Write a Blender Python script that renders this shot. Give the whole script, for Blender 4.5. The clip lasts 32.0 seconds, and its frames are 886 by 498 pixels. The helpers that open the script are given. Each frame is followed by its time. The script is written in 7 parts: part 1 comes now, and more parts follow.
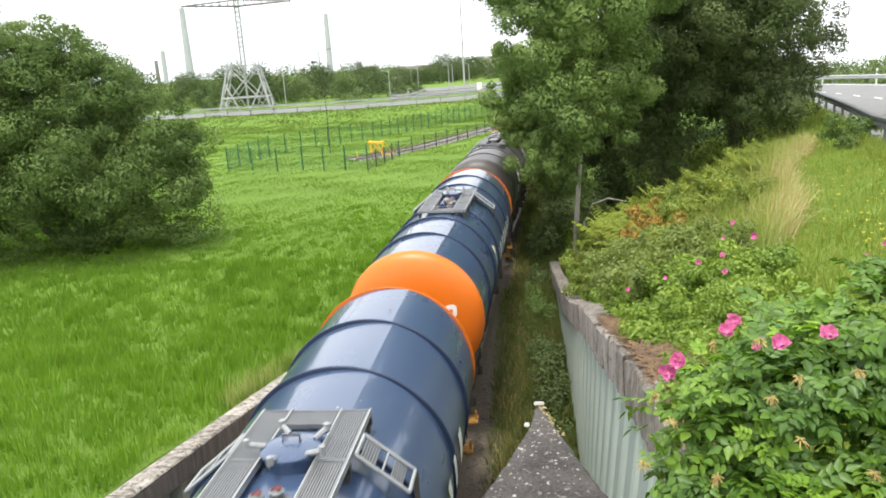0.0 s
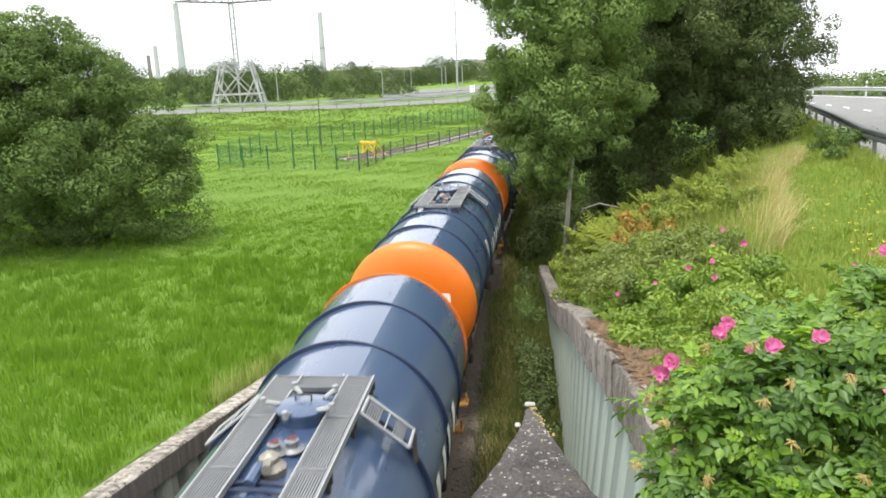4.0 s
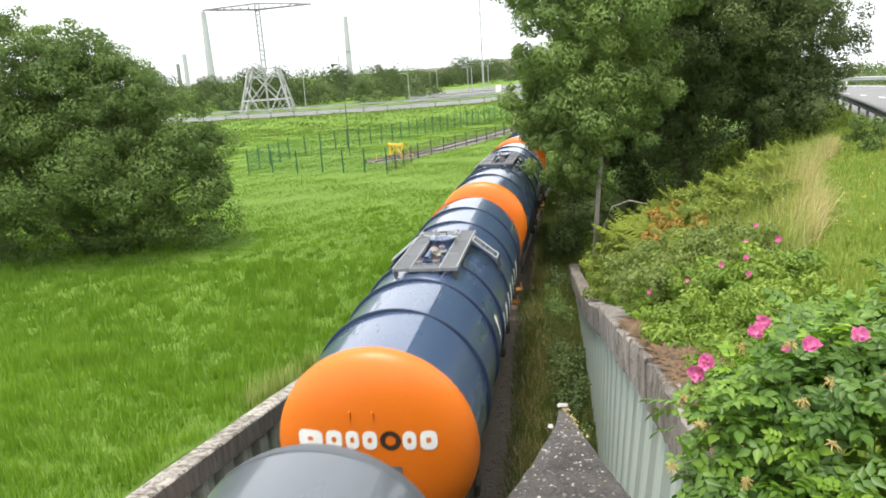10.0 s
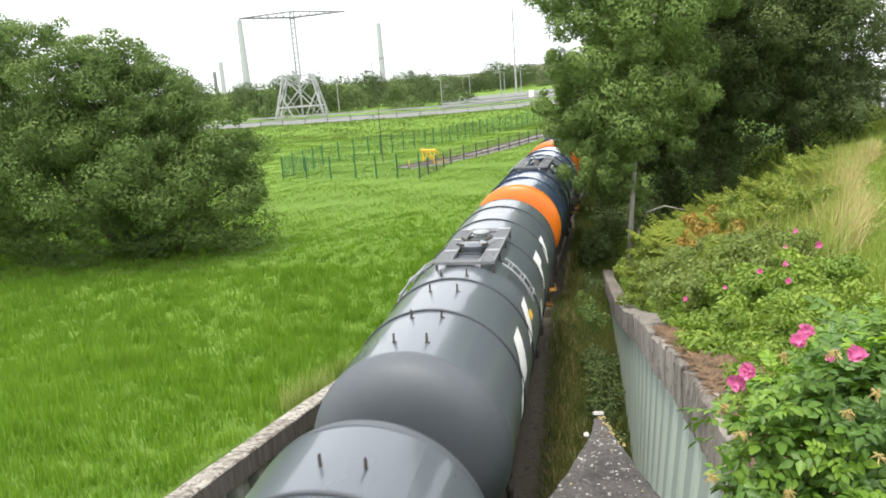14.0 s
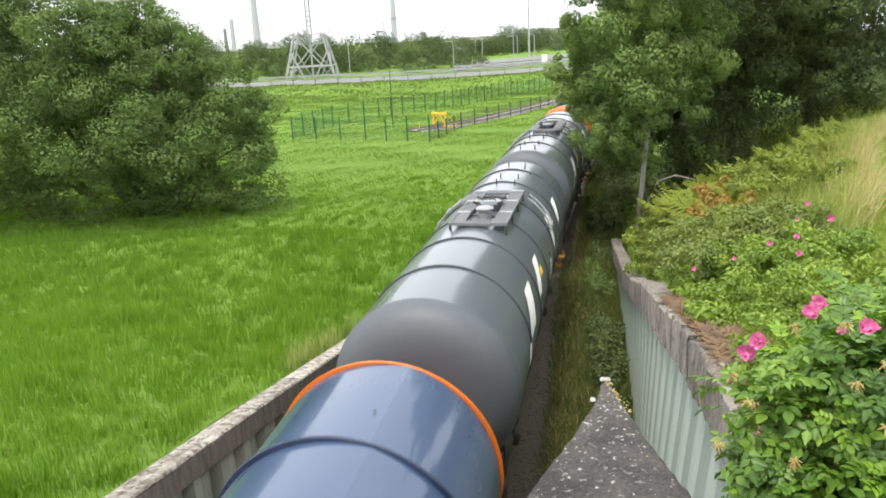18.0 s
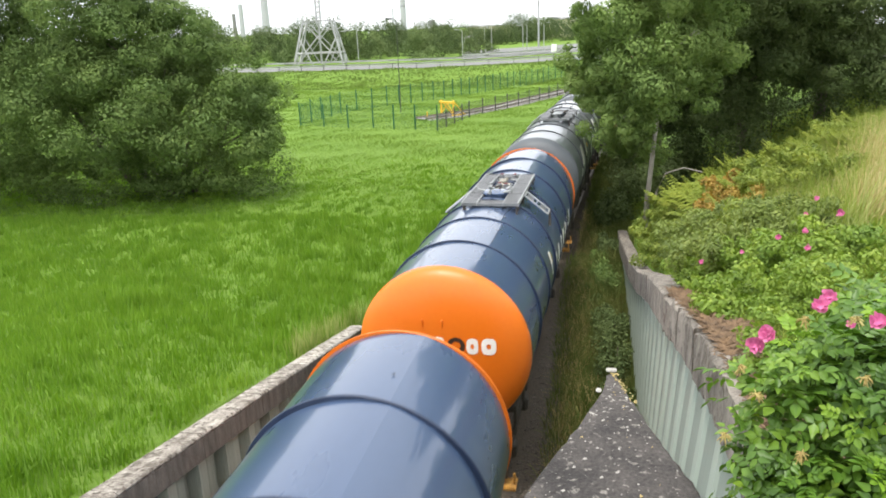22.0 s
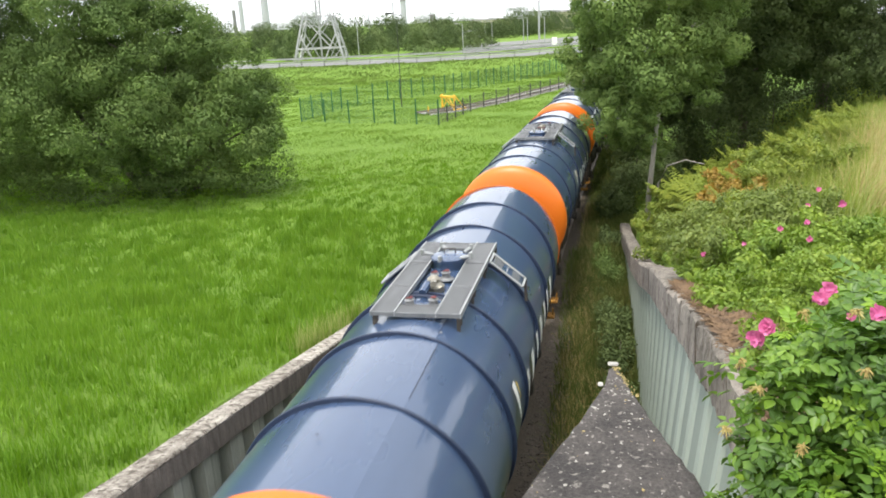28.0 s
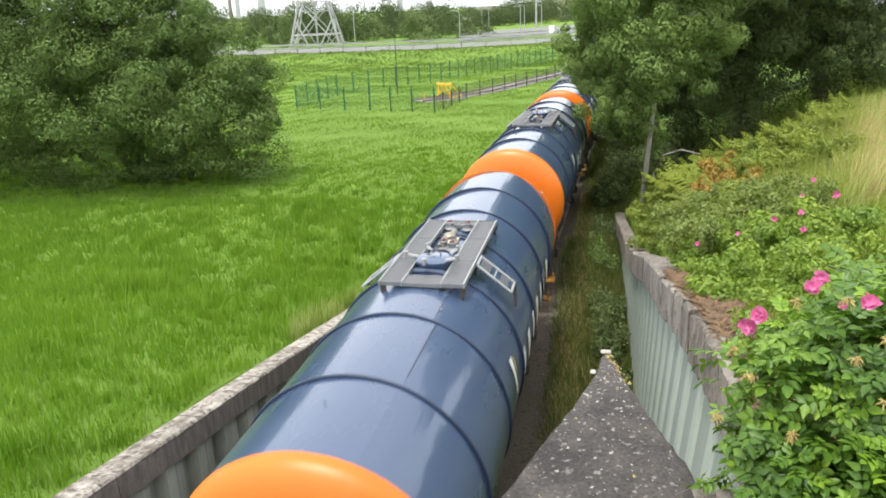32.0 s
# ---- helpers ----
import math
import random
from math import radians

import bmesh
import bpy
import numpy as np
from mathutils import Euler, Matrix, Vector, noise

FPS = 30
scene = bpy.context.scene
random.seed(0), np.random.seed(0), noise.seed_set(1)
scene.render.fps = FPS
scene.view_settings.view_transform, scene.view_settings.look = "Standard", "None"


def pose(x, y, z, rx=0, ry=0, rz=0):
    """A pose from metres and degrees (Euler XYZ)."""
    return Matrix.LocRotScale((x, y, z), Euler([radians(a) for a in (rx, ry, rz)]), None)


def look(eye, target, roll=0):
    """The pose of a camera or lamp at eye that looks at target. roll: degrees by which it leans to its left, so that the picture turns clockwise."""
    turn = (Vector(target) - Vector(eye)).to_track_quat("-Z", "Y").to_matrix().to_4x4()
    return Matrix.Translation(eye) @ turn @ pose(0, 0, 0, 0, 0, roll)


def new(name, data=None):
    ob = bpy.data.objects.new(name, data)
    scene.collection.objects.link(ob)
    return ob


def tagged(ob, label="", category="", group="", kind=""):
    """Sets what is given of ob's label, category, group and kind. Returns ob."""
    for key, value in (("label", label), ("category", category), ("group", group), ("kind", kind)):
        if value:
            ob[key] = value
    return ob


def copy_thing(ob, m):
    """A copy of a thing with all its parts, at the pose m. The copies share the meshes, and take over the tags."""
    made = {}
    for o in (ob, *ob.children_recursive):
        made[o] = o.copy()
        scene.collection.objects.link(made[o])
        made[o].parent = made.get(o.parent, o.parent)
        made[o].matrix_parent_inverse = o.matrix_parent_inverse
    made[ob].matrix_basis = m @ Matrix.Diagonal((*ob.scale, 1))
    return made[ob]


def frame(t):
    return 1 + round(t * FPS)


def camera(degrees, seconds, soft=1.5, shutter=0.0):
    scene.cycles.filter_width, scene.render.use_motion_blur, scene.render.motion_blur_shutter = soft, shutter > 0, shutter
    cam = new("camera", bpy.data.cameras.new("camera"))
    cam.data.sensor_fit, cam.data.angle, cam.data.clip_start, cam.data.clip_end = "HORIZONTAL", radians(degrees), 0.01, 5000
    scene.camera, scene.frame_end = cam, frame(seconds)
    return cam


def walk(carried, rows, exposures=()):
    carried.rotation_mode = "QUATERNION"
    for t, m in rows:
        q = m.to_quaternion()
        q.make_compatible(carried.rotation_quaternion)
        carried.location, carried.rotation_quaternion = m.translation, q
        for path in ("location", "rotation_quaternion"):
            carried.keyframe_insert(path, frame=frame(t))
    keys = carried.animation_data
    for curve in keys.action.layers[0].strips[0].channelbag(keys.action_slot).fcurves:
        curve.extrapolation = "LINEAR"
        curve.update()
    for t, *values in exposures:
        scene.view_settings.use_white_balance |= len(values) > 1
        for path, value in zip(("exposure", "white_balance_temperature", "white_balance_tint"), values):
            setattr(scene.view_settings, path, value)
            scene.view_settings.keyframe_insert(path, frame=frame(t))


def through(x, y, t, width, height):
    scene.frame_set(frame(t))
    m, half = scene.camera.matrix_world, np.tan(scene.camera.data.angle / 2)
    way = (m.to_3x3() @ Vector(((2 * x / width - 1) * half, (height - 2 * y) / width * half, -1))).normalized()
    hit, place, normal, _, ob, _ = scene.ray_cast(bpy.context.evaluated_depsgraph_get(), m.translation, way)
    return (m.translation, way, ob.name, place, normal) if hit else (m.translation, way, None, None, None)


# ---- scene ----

# ---- camera ----
cam = camera(61.04, 32.0, soft=1.75, shutter=0.4)
PATH = [
    (0, 2.536, 0.014, 7.988, 76.116, 3.516, 5.463),
    (0.5, 2.528, 0.009, 7.980, 76.453, 3.723, 4.952),
    (1, 2.538, 0.009, 7.973, 76.097, 3.174, 4.381),
    (1.5, 2.514, 0.006, 7.978, 76.002, 1.810, 4.012),
    (2, 2.518, 0.008, 7.981, 76.168, 1.332, 4.362),
    (2.5, 2.514, 0.007, 7.983, 76.455, 1.123, 4.176),
    (3, 2.514, 0.006, 7.980, 76.694, 1.360, 4.914),
    (3.5, 2.510, 0.004, 7.976, 76.381, 2.080, 5.008),
    (5.5, 2.519, 0.006, 7.975, 76.135, 2.125, 4.935),
    (6, 2.514, 0.005, 7.975, 76.216, 2.297, 4.986),
    (6.5, 2.515, 0.006, 7.977, 76.234, 2.825, 5.173),
    (7, 2.521, 0.007, 7.977, 76.138, 3.101, 5.278),
    (7.5, 2.520, 0.006, 7.976, 76.092, 3.094, 5.405),
    (8, 2.519, 0.007, 7.977, 76.027, 3.311, 5.512),
    (8.5, 2.513, 0.006, 7.979, 76.125, 3.236, 6.011),
    (9, 2.513, 0.005, 7.977, 76.243, 3.406, 6.419),
    (9.5, 2.513, 0.006, 7.978, 76.354, 3.444, 6.683),
    (10, 2.510, 0.007, 7.983, 76.381, 3.660, 6.878),
    (10.5, 2.517, 0.009, 7.986, 76.436, 3.947, 7.052),
    (11, 2.510, 0.006, 7.982, 76.611, 3.849, 7.268),
    (11.5, 2.510, 0.007, 7.984, 76.677, 4.065, 7.455),
    (12, 2.512, 0.009, 7.990, 76.709, 4.043, 7.618),
    (12.5, 2.513, 0.010, 7.993, 76.848, 3.991, 7.797),
    (13, 2.509, 0.007, 7.986, 77.019, 3.617, 8.036),
    (13.5, 2.495, 0.004, 7.984, 77.045, 3.892, 8.728),
    (14, 2.498, 0.006, 7.988, 76.955, 4.124, 9.302),
    (14.5, 2.498, 0.005, 7.988, 76.843, 4.538, 9.522),
    (16.5, 2.487, 0.003, 7.986, 75.676, 3.278, 10.391),
    (17, 2.486, 0.004, 7.991, 75.124, 3.053, 10.303),
    (17.5, 2.484, 0.002, 7.986, 74.664, 2.559, 10.313),
    (18, 2.479, 0.000, 7.984, 74.303, 2.908, 10.216),
    (18.5, 2.476, 0.001, 7.988, 74.087, 2.747, 10.253),
    (19, 2.479, 0.001, 7.985, 73.999, 2.387, 10.189),
    (19.5, 2.477, 0.001, 7.987, 73.957, 2.255, 10.231),
    (20, 2.468, -0.003, 7.982, 73.760, 2.188, 10.470),
    (20.5, 2.467, -0.002, 7.985, 73.675, 2.345, 10.592),
    (21, 2.471, -0.002, 7.982, 73.560, 2.310, 10.748),
    (21.5, 2.471, -0.001, 7.986, 73.440, 2.271, 10.769),
    (22, 2.467, -0.003, 7.980, 73.497, 2.152, 10.889),
    (22.5, 2.471, -0.002, 7.981, 73.444, 2.323, 10.938),
    (23, 2.465, -0.002, 7.986, 73.331, 2.461, 10.997),
    (23.5, 2.468, -0.003, 7.981, 73.305, 2.253, 11.078),
    (24, 2.468, -0.003, 7.982, 73.233, 2.295, 11.121),
    (24.5, 2.464, -0.004, 7.982, 73.177, 2.056, 11.311),
    (25, 2.467, -0.003, 7.981, 73.149, 2.247, 11.340),
    (25.5, 2.470, -0.002, 7.982, 73.074, 2.560, 11.240),
    (27.5, 2.473, -0.000, 7.985, 73.160, 2.872, 11.082),
    (28, 2.476, 0.000, 7.985, 73.080, 2.741, 10.910),
    (28.5, 2.466, -0.002, 7.984, 73.015, 2.276, 10.902),
    (29, 2.466, -0.003, 7.983, 72.918, 2.088, 11.002),
    (29.5, 2.466, -0.004, 7.978, 72.801, 2.129, 10.975),
    (30, 2.470, -0.003, 7.980, 72.688, 2.609, 10.761),
    (30.5, 2.471, -0.003, 7.979, 72.549, 2.158, 10.844),
    (31, 2.473, -0.003, 7.978, 72.426, 2.138, 10.821),
    (31.5, 2.477, -0.002, 7.979, 72.291, 2.516, 10.711),
    (32, 2.480, -0.001, 7.979, 72.178, 2.249, 10.670),
]

walk(cam, [(t, pose(x, y, z, rx, ry, rz)) for t, x, y, z, rx, ry, rz in PATH])

# ---- world, sun, exposure ----
SUN_EL, SUN_AZ = 73.0, 205.0      # degrees; azimuth clockwise from +y
world = bpy.data.worlds.new("overcast_sky")
scene.world = world
world.use_nodes = True
wn, wl = world.node_tree.nodes, world.node_tree.links
sky = wn.new("ShaderNodeTexSky")
sky.sky_type = 'NISHITA'
sky.sun_disc = False
sky.sun_elevation, sky.sun_rotation = radians(SUN_EL), radians(SUN_AZ)
sky.air_density, sky.dust_density, sky.ozone_density = 1.0, 4.0, 1.0
haze = wn.new("ShaderNodeHueSaturation")
haze.inputs["Saturation"].default_value = 0.22
cloud_mix = wn.new("ShaderNodeMixRGB")
cloud_mix.inputs[0].default_value = 0.72
cloud_mix.inputs[2].default_value = (10.0, 10.3, 10.7, 1)
wl.new(sky.outputs[0], haze.inputs["Color"])
wl.new(haze.outputs[0], cloud_mix.inputs[1])
wl.new(cloud_mix.outputs[0], wn["Background"].inputs[0])
wn["Background"].inputs[1].default_value = 0.13
sun = new("sun", bpy.data.lights.new("sun", 'SUN'))
sun.data.energy, sun.data.angle, sun.data.color = 2.0, radians(12), (1.0, 0.95, 0.86)
sun_from = Vector((math.sin(radians(SUN_AZ)) * math.cos(radians(SUN_EL)), math.cos(radians(SUN_AZ)) * math.cos(radians(SUN_EL)), math.sin(radians(SUN_EL))))
sun.matrix_world = look(sun_from * 60, (0, 0, 0))
scene.view_settings.exposure = 0.84


# ---- materials ----
def material(name):
    m = bpy.data.materials.new(name)
    m.use_nodes = True
    return m, m.node_tree.nodes, m.node_tree.links, m.node_tree.nodes["Principled BSDF"]


def ramp(nodes, stops):
    r = nodes.new("ShaderNodeValToRGB")
    while len(r.color_ramp.elements) < len(stops):
        r.color_ramp.elements.new(0.5)
    for e, (p, c) in zip(r.color_ramp.elements, stops):
        e.position, e.color = p, (*c, 1)
    return r


def noise_tex(nodes, links, coord, scale, detail=4, rough=0.55, stretch=None):
    n = nodes.new("ShaderNodeTexNoise")
    n.inputs["Scale"].default_value, n.inputs["Detail"].default_value, n.inputs["Roughness"].default_value = scale, detail, rough
    if stretch:
        mp = nodes.new("ShaderNodeMapping")
        mp.inputs["Scale"].default_value = stretch
        links.new(coord, mp.inputs[0])
        coord = mp.outputs[0]
    links.new(coord, n.inputs["Vector"])
    return n.outputs["Fac"]


def surface(name, dark, light, scale=3.0, fine=40.0, rough=0.6, metal=0.0, bump=0.15, stretch=None, spread=0.2, rough_var=0.12, random=0.0, spots=None, coat=0.0, centre=0.5):
    """A surface between two colours: broad stains and fine grain, with relief and uneven gloss."""
    m, nd, ln, b = material(name)
    tc = nd.new("ShaderNodeTexCoord").outputs["Object"]
    big = noise_tex(nd, ln, tc, scale, 5, 0.6, stretch)
    small = noise_tex(nd, ln, tc, fine, 4, 0.6, stretch)
    mix = nd.new("ShaderNodeMath")
    mix.operation = 'MULTIPLY_ADD'
    mix.inputs[1].default_value = 0.62
    half = nd.new("ShaderNodeMath")
    half.operation = 'MULTIPLY'
    half.inputs[1].default_value = 0.38
    ln.new(small, half.inputs[0])
    ln.new(big, mix.inputs[0])
    ln.new(half.outputs[0], mix.inputs[2])
    value = mix.outputs[0]
    if random:
        oi = nd.new("ShaderNodeObjectInfo")
        add = nd.new("ShaderNodeMath")
        add.operation = 'MULTIPLY_ADD'
        add.inputs[1].default_value = random
        ln.new(oi.outputs["Random"], add.inputs[0])
        ln.new(value, add.inputs[2])
        sub = nd.new("ShaderNodeMath")
        sub.operation = 'SUBTRACT'
        sub.inputs[1].default_value = random / 2
        ln.new(add.outputs[0], sub.inputs[0])
        value = sub.outputs[0]
    r = ramp(nd, [(centre - spread, dark), (centre + spread, light)])
    ln.new(value, r.inputs[0])
    colour = r.outputs[0]
    if spots:
        sc, col, lo, hi = spots
        v = noise_tex(nd, ln, tc, sc, 3, 0.5)
        sr = ramp(nd, [(lo, (0, 0, 0)), (hi, (1, 1, 1))])
        ln.new(v, sr.inputs[0])
        mx = nd.new("ShaderNodeMixRGB")
        mx.inputs[2].default_value = (*col, 1)
        ln.new(sr.outputs[0], mx.inputs[0])
        ln.new(colour, mx.inputs[1])
        colour = mx.outputs[0]
    ln.new(colour, b.inputs["Base Color"])
    rr = ramp(nd, [(0.3, (max(rough - rough_var, 0.02),) * 3), (0.7, (min(rough + rough_var, 1),) * 3)])
    ln.new(big, rr.inputs[0])
    ln.new(rr.outputs[0], b.inputs["Roughness"])
    b.inputs["Metallic"].default_value = metal
    b.inputs["Coat Weight"].default_value = coat
    if bump:
        bp = nd.new("ShaderNodeBump")
        bp.inputs["Strength"].default_value, bp.inputs["Distance"].default_value = bump, 0.02
        ln.new(small, bp.inputs["Height"])
        ln.new(bp.outputs[0], b.inputs["Normal"])
    return m


def leafy(name, stops, rough=0.55, through=0.3, patch=0.25, gloss=0.35):
    """Foliage: each leaf its own tint, broad patches of lighter and darker growth, some light let through."""
    m, nd, ln, b = material(name)
    geo = nd.new("ShaderNodeNewGeometry")
    pos = nd.new("ShaderNodeTexCoord").outputs["Object"]
    big = noise_tex(nd, ln, pos, patch, 6, 0.72)
    add = nd.new("ShaderNodeMath")
    add.operation = 'MULTIPLY_ADD'
    add.inputs[1].default_value = 0.32
    ln.new(geo.outputs["Random Per Island"], add.inputs[0])
    sc = nd.new("ShaderNodeMath")
    sc.operation = 'MULTIPLY_ADD'
    sc.inputs[1].default_value, sc.inputs[2].default_value = 1.3, -0.31
    ln.new(big, sc.inputs[0])
    ln.new(sc.outputs[0], add.inputs[2])
    r = ramp(nd, stops)
    ln.new(add.outputs[0], r.inputs[0])
    ln.new(r.outputs[0], b.inputs["Base Color"])
    b.inputs["Roughness"].default_value = rough
    b.inputs["Specular IOR Level"].default_value = gloss
    tr = nd.new("ShaderNodeBsdfTranslucent")
    br = nd.new("ShaderNodeHueSaturation")
    br.inputs["Value"].default_value, br.inputs["Saturation"].default_value = 1.25, 1.1
    ln.new(r.outputs[0], br.inputs["Color"])
    ln.new(br.outputs[0], tr.inputs["Color"])
    ms = nd.new("ShaderNodeMixShader")
    ms.inputs[0].default_value = through
    ln.new(b.outputs[0], ms.inputs[1])
    ln.new(tr.outputs[0], ms.inputs[2])
    ln.new(ms.outputs[0], nd["Material Output"].inputs[0])
    return m


BLUE = surface("blue_cladding_paint", (0.035, 0.060, 0.120), (0.048, 0.08, 0.15), 0.6, 9, 0.28, 0.0, 0.012, (1, 0.35, 1), 0.3, 0.03, coat=0.65)
BAND_BLUE = surface("dark_blue_band_paint", (0.014, 0.024, 0.052), (0.022, 0.034, 0.07), 2, 30, 0.4, 0, 0.05)
GREY = surface("dark_grey_cladding_paint", (0.074, 0.086, 0.1), (0.1, 0.115, 0.131), 0.7, 9, 0.3, 0.0, 0.012, (1, 0.35, 1), 0.3, 0.04, coat=0.55)
# Matt grey of the heads, their shade painted in by a darker tone.
HEAD_GREY = surface("shaded_grey_head_paint", (0.062, 0.07, 0.08), (0.09, 0.1, 0.112), 0.9, 12, 0.55, 0.0, 0.02, None, 0.3, 0.05)
BAND_GREY = surface("dark_grey_band_paint", (0.035, 0.04, 0.046), (0.055, 0.062, 0.07), 2, 30, 0.45, 0, 0.05)
SOOT = surface("sooty_brown_grey_paint", (0.05, 0.046, 0.045), (0.085, 0.075, 0.07), 0.8, 9, 0.4, 0.0, 0.03)
ORANGE = surface("orange_head_paint", (0.6, 0.128, 0.005), (0.68, 0.165, 0.01), 1.1, 14, 0.4, 0.0, 0.02, None, 0.3, 0.08)
WHITE = surface("white_marking_paint", (0.66, 0.66, 0.62), (0.82, 0.82, 0.79), 3, 40, 0.5, 0, 0.03)
DARKMARK = surface("black_brown_marking_paint", (0.02, 0.012, 0.01), (0.05, 0.03, 0.02), 3, 40, 0.5, 0, 0.03)
YELLOWMARK = surface("yellow_marking_paint", (0.65, 0.42, 0.02), (0.75, 0.5, 0.05), 3, 40, 0.5, 0, 0.03)
REDMARK = surface("red_paint", (0.3, 0.02, 0.025), (0.42, 0.04, 0.045), 3, 40, 0.45, 0, 0.03)
GALV = surface("galvanised_steel", (0.16, 0.165, 0.17), (0.27, 0.275, 0.28), 6, 60, 0.5, 0.55, 0.1, random=0.1)
# Barrier steel darkened in colour for the shaded side that faces the railway.
RAIL_SHADED = surface("shaded_barrier_steel", (0.085, 0.09, 0.092), (0.16, 0.165, 0.17), 3, 40, 0.6, 0.3, 0.1)
GALV_PALE = surface("pale_galvanised_barrier", (0.4, 0.41, 0.4), (0.54, 0.55, 0.53), 2, 30, 0.6, 0.15, 0.05)
GALV_LIGHT = surface("bright_galvanised_steel", (0.28, 0.29, 0.29), (0.42, 0.43, 0.43), 6, 60, 0.45, 0.5, 0.1)
VALVE_RED = surface("dull_red_valve_paint", (0.11, 0.02, 0.02), (0.2, 0.04, 0.04), 8, 60, 0.5, 0, 0.05)
BRASS = surface("weathered_brass_and_steel", (0.2, 0.185, 0.15), (0.38, 0.355, 0.3), 20, 90, 0.4, 0.6, 0.1)
IRON = surface("dusty_brown_running_gear", (0.04, 0.034, 0.029), (0.085, 0.072, 0.06), 4, 40, 0.75, 0.1, 0.3)
RUST = surface("rust_brown_iron", (0.035, 0.026, 0.02), (0.085, 0.058, 0.04), 6, 50, 0.8, 0.1, 0.3)
STEP_YELLOW = surface("rusty_yellow_step_paint", (0.16, 0.07, 0.02), (0.5, 0.27, 0.05), 9, 60, 0.7, 0, 0.3, spread=0.14)
RAIL = surface("worn_rail_steel", (0.14, 0.1, 0.075), (0.3, 0.26, 0.23), 5, 60, 0.5, 0.5, 0.15)
SLEEPER = surface("grey_brown_sleeper", (0.1, 0.085, 0.07), (0.2, 0.18, 0.15), 4, 50, 0.9, 0, 0.4, random=0.2)
BALLAST = surface("grey_brown_ballast_stone", (0.055, 0.044, 0.033), (0.14, 0.113, 0.085), 14, 60, 0.95, 0, 0.6, spread=0.16)
ASPHALT = surface("worn_grey_asphalt", (0.13, 0.13, 0.13), (0.22, 0.22, 0.215), 0.5, 70, 0.9, 0, 0.3)
PALE_ROAD = surface("pale_motorway_concrete", (0.125, 0.125, 0.122), (0.18, 0.18, 0.175), 0.2, 30, 0.9, 0, 0.2)
COPING = surface("weathered_grey_concrete_coping", (0.08, 0.068, 0.057), (0.32, 0.285, 0.245), 4, 40, 0.92, 0, 0.8, (2.2, 2.2, 0.35), 0.14, spots=(9, (0.09, 0.072, 0.055), 0.56, 0.68), random=0.12)
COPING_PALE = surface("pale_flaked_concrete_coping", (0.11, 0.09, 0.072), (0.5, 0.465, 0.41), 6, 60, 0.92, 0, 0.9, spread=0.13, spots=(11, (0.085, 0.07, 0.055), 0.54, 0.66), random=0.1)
# Stains, with the shade of upright coping faces put into the colour as well.
COPING_FACE = surface("stained_shaded_concrete", (0.085, 0.07, 0.058), (0.27, 0.235, 0.2), 3, 40, 0.92, 0, 0.6, (2.5, 2.5, 0.5), 0.16)
DARKSLAB = surface("dark_lichened_concrete", (0.02, 0.017, 0.016), (0.09, 0.08, 0.074), 5, 60, 0.92, 0, 0.9, spread=0.12, spots=(34, (0.2, 0.185, 0.165), 0.62, 0.7))
LICHEN = surface("pale_lichen", (0.22, 0.21, 0.19), (0.4, 0.385, 0.35), 30, 90, 0.95, 0, 0.3)
LICHEN_Y = surface("yellow_lichen", (0.24, 0.18, 0.07), (0.4, 0.32, 0.14), 30, 90, 0.95, 0, 0.3)
# One sheet in two colours: shade painted into the pans, skylight into the ribs.
SHEET = surface("shaded_grey_green_sheet_pan", (0.2, 0.235, 0.2), (0.285, 0.33, 0.28), 0.8, 30, 0.6, 0.0, 0.05, (1, 1, 0.4), 0.25, random=0.08)
SHEET_RIB = surface("lit_green_sheet_rib", (0.31, 0.36, 0.305), (0.4, 0.455, 0.39), 0.8, 30, 0.55, 0.0, 0.05, (1, 1, 0.4), 0.25, random=0.06)
SHEET_OLD = surface("stained_grey_green_sheet_pile", (0.18, 0.2, 0.165), (0.48, 0.5, 0.43), 1.2, 30, 0.65, 0.0, 0.2, (3, 3, 0.5), 0.18, random=0.15)
GREENPOST = surface("dark_green_coated_steel", (0.008, 0.075, 0.03), (0.018, 0.12, 0.052), 4, 40, 0.5, 0, 0.1)
BLACKPOST = surface("dark_weathered_post", (0.03, 0.035, 0.03), (0.07, 0.075, 0.065), 4, 40, 0.8, 0, 0.3)
YELLOW = surface("yellow_buffer_stop_paint", (0.62, 0.36, 0.02), (0.8, 0.5, 0.05), 3, 30, 0.55, 0, 0.15)
PYLON_DARK = surface("weathered_grey_pylon_steel", (0.11, 0.11, 0.115), (0.19, 0.19, 0.195), 0.5, 8, 0.6, 0.2, 0)
PYLON = surface("pale_grey_pylon_steel", (0.26, 0.265, 0.265), (0.38, 0.385, 0.38), 0.5, 8, 0.6, 0.2, 0)
# Distance haze is mixed into this concrete: lighter and more grey-blue.
CHIMNEY = surface("hazed_concrete_chimney", (0.36, 0.365, 0.395), (0.43, 0.435, 0.465), 0.03, 0.4, 0.9, 0, 0)
DARKSTACK = surface("grey_brown_stack", (0.17, 0.165, 0.17), (0.25, 0.24, 0.24), 0.05, 0.5, 0.9, 0, 0)
LAMP_STEEL = surface("grey_lamp_post_steel", (0.3, 0.31, 0.3), (0.42, 0.43, 0.42), 1, 20, 0.55, 0.3, 0)
SIGNWHITE = surface("white_painted_board", (0.7, 0.7, 0.68), (0.82, 0.82, 0.8), 0.6, 12, 0.6, 0, 0)
BUILD_YEL = surface("pale_yellow_render", (0.42, 0.38, 0.26), (0.5, 0.46, 0.33), 0.1, 2, 0.9, 0, 0)
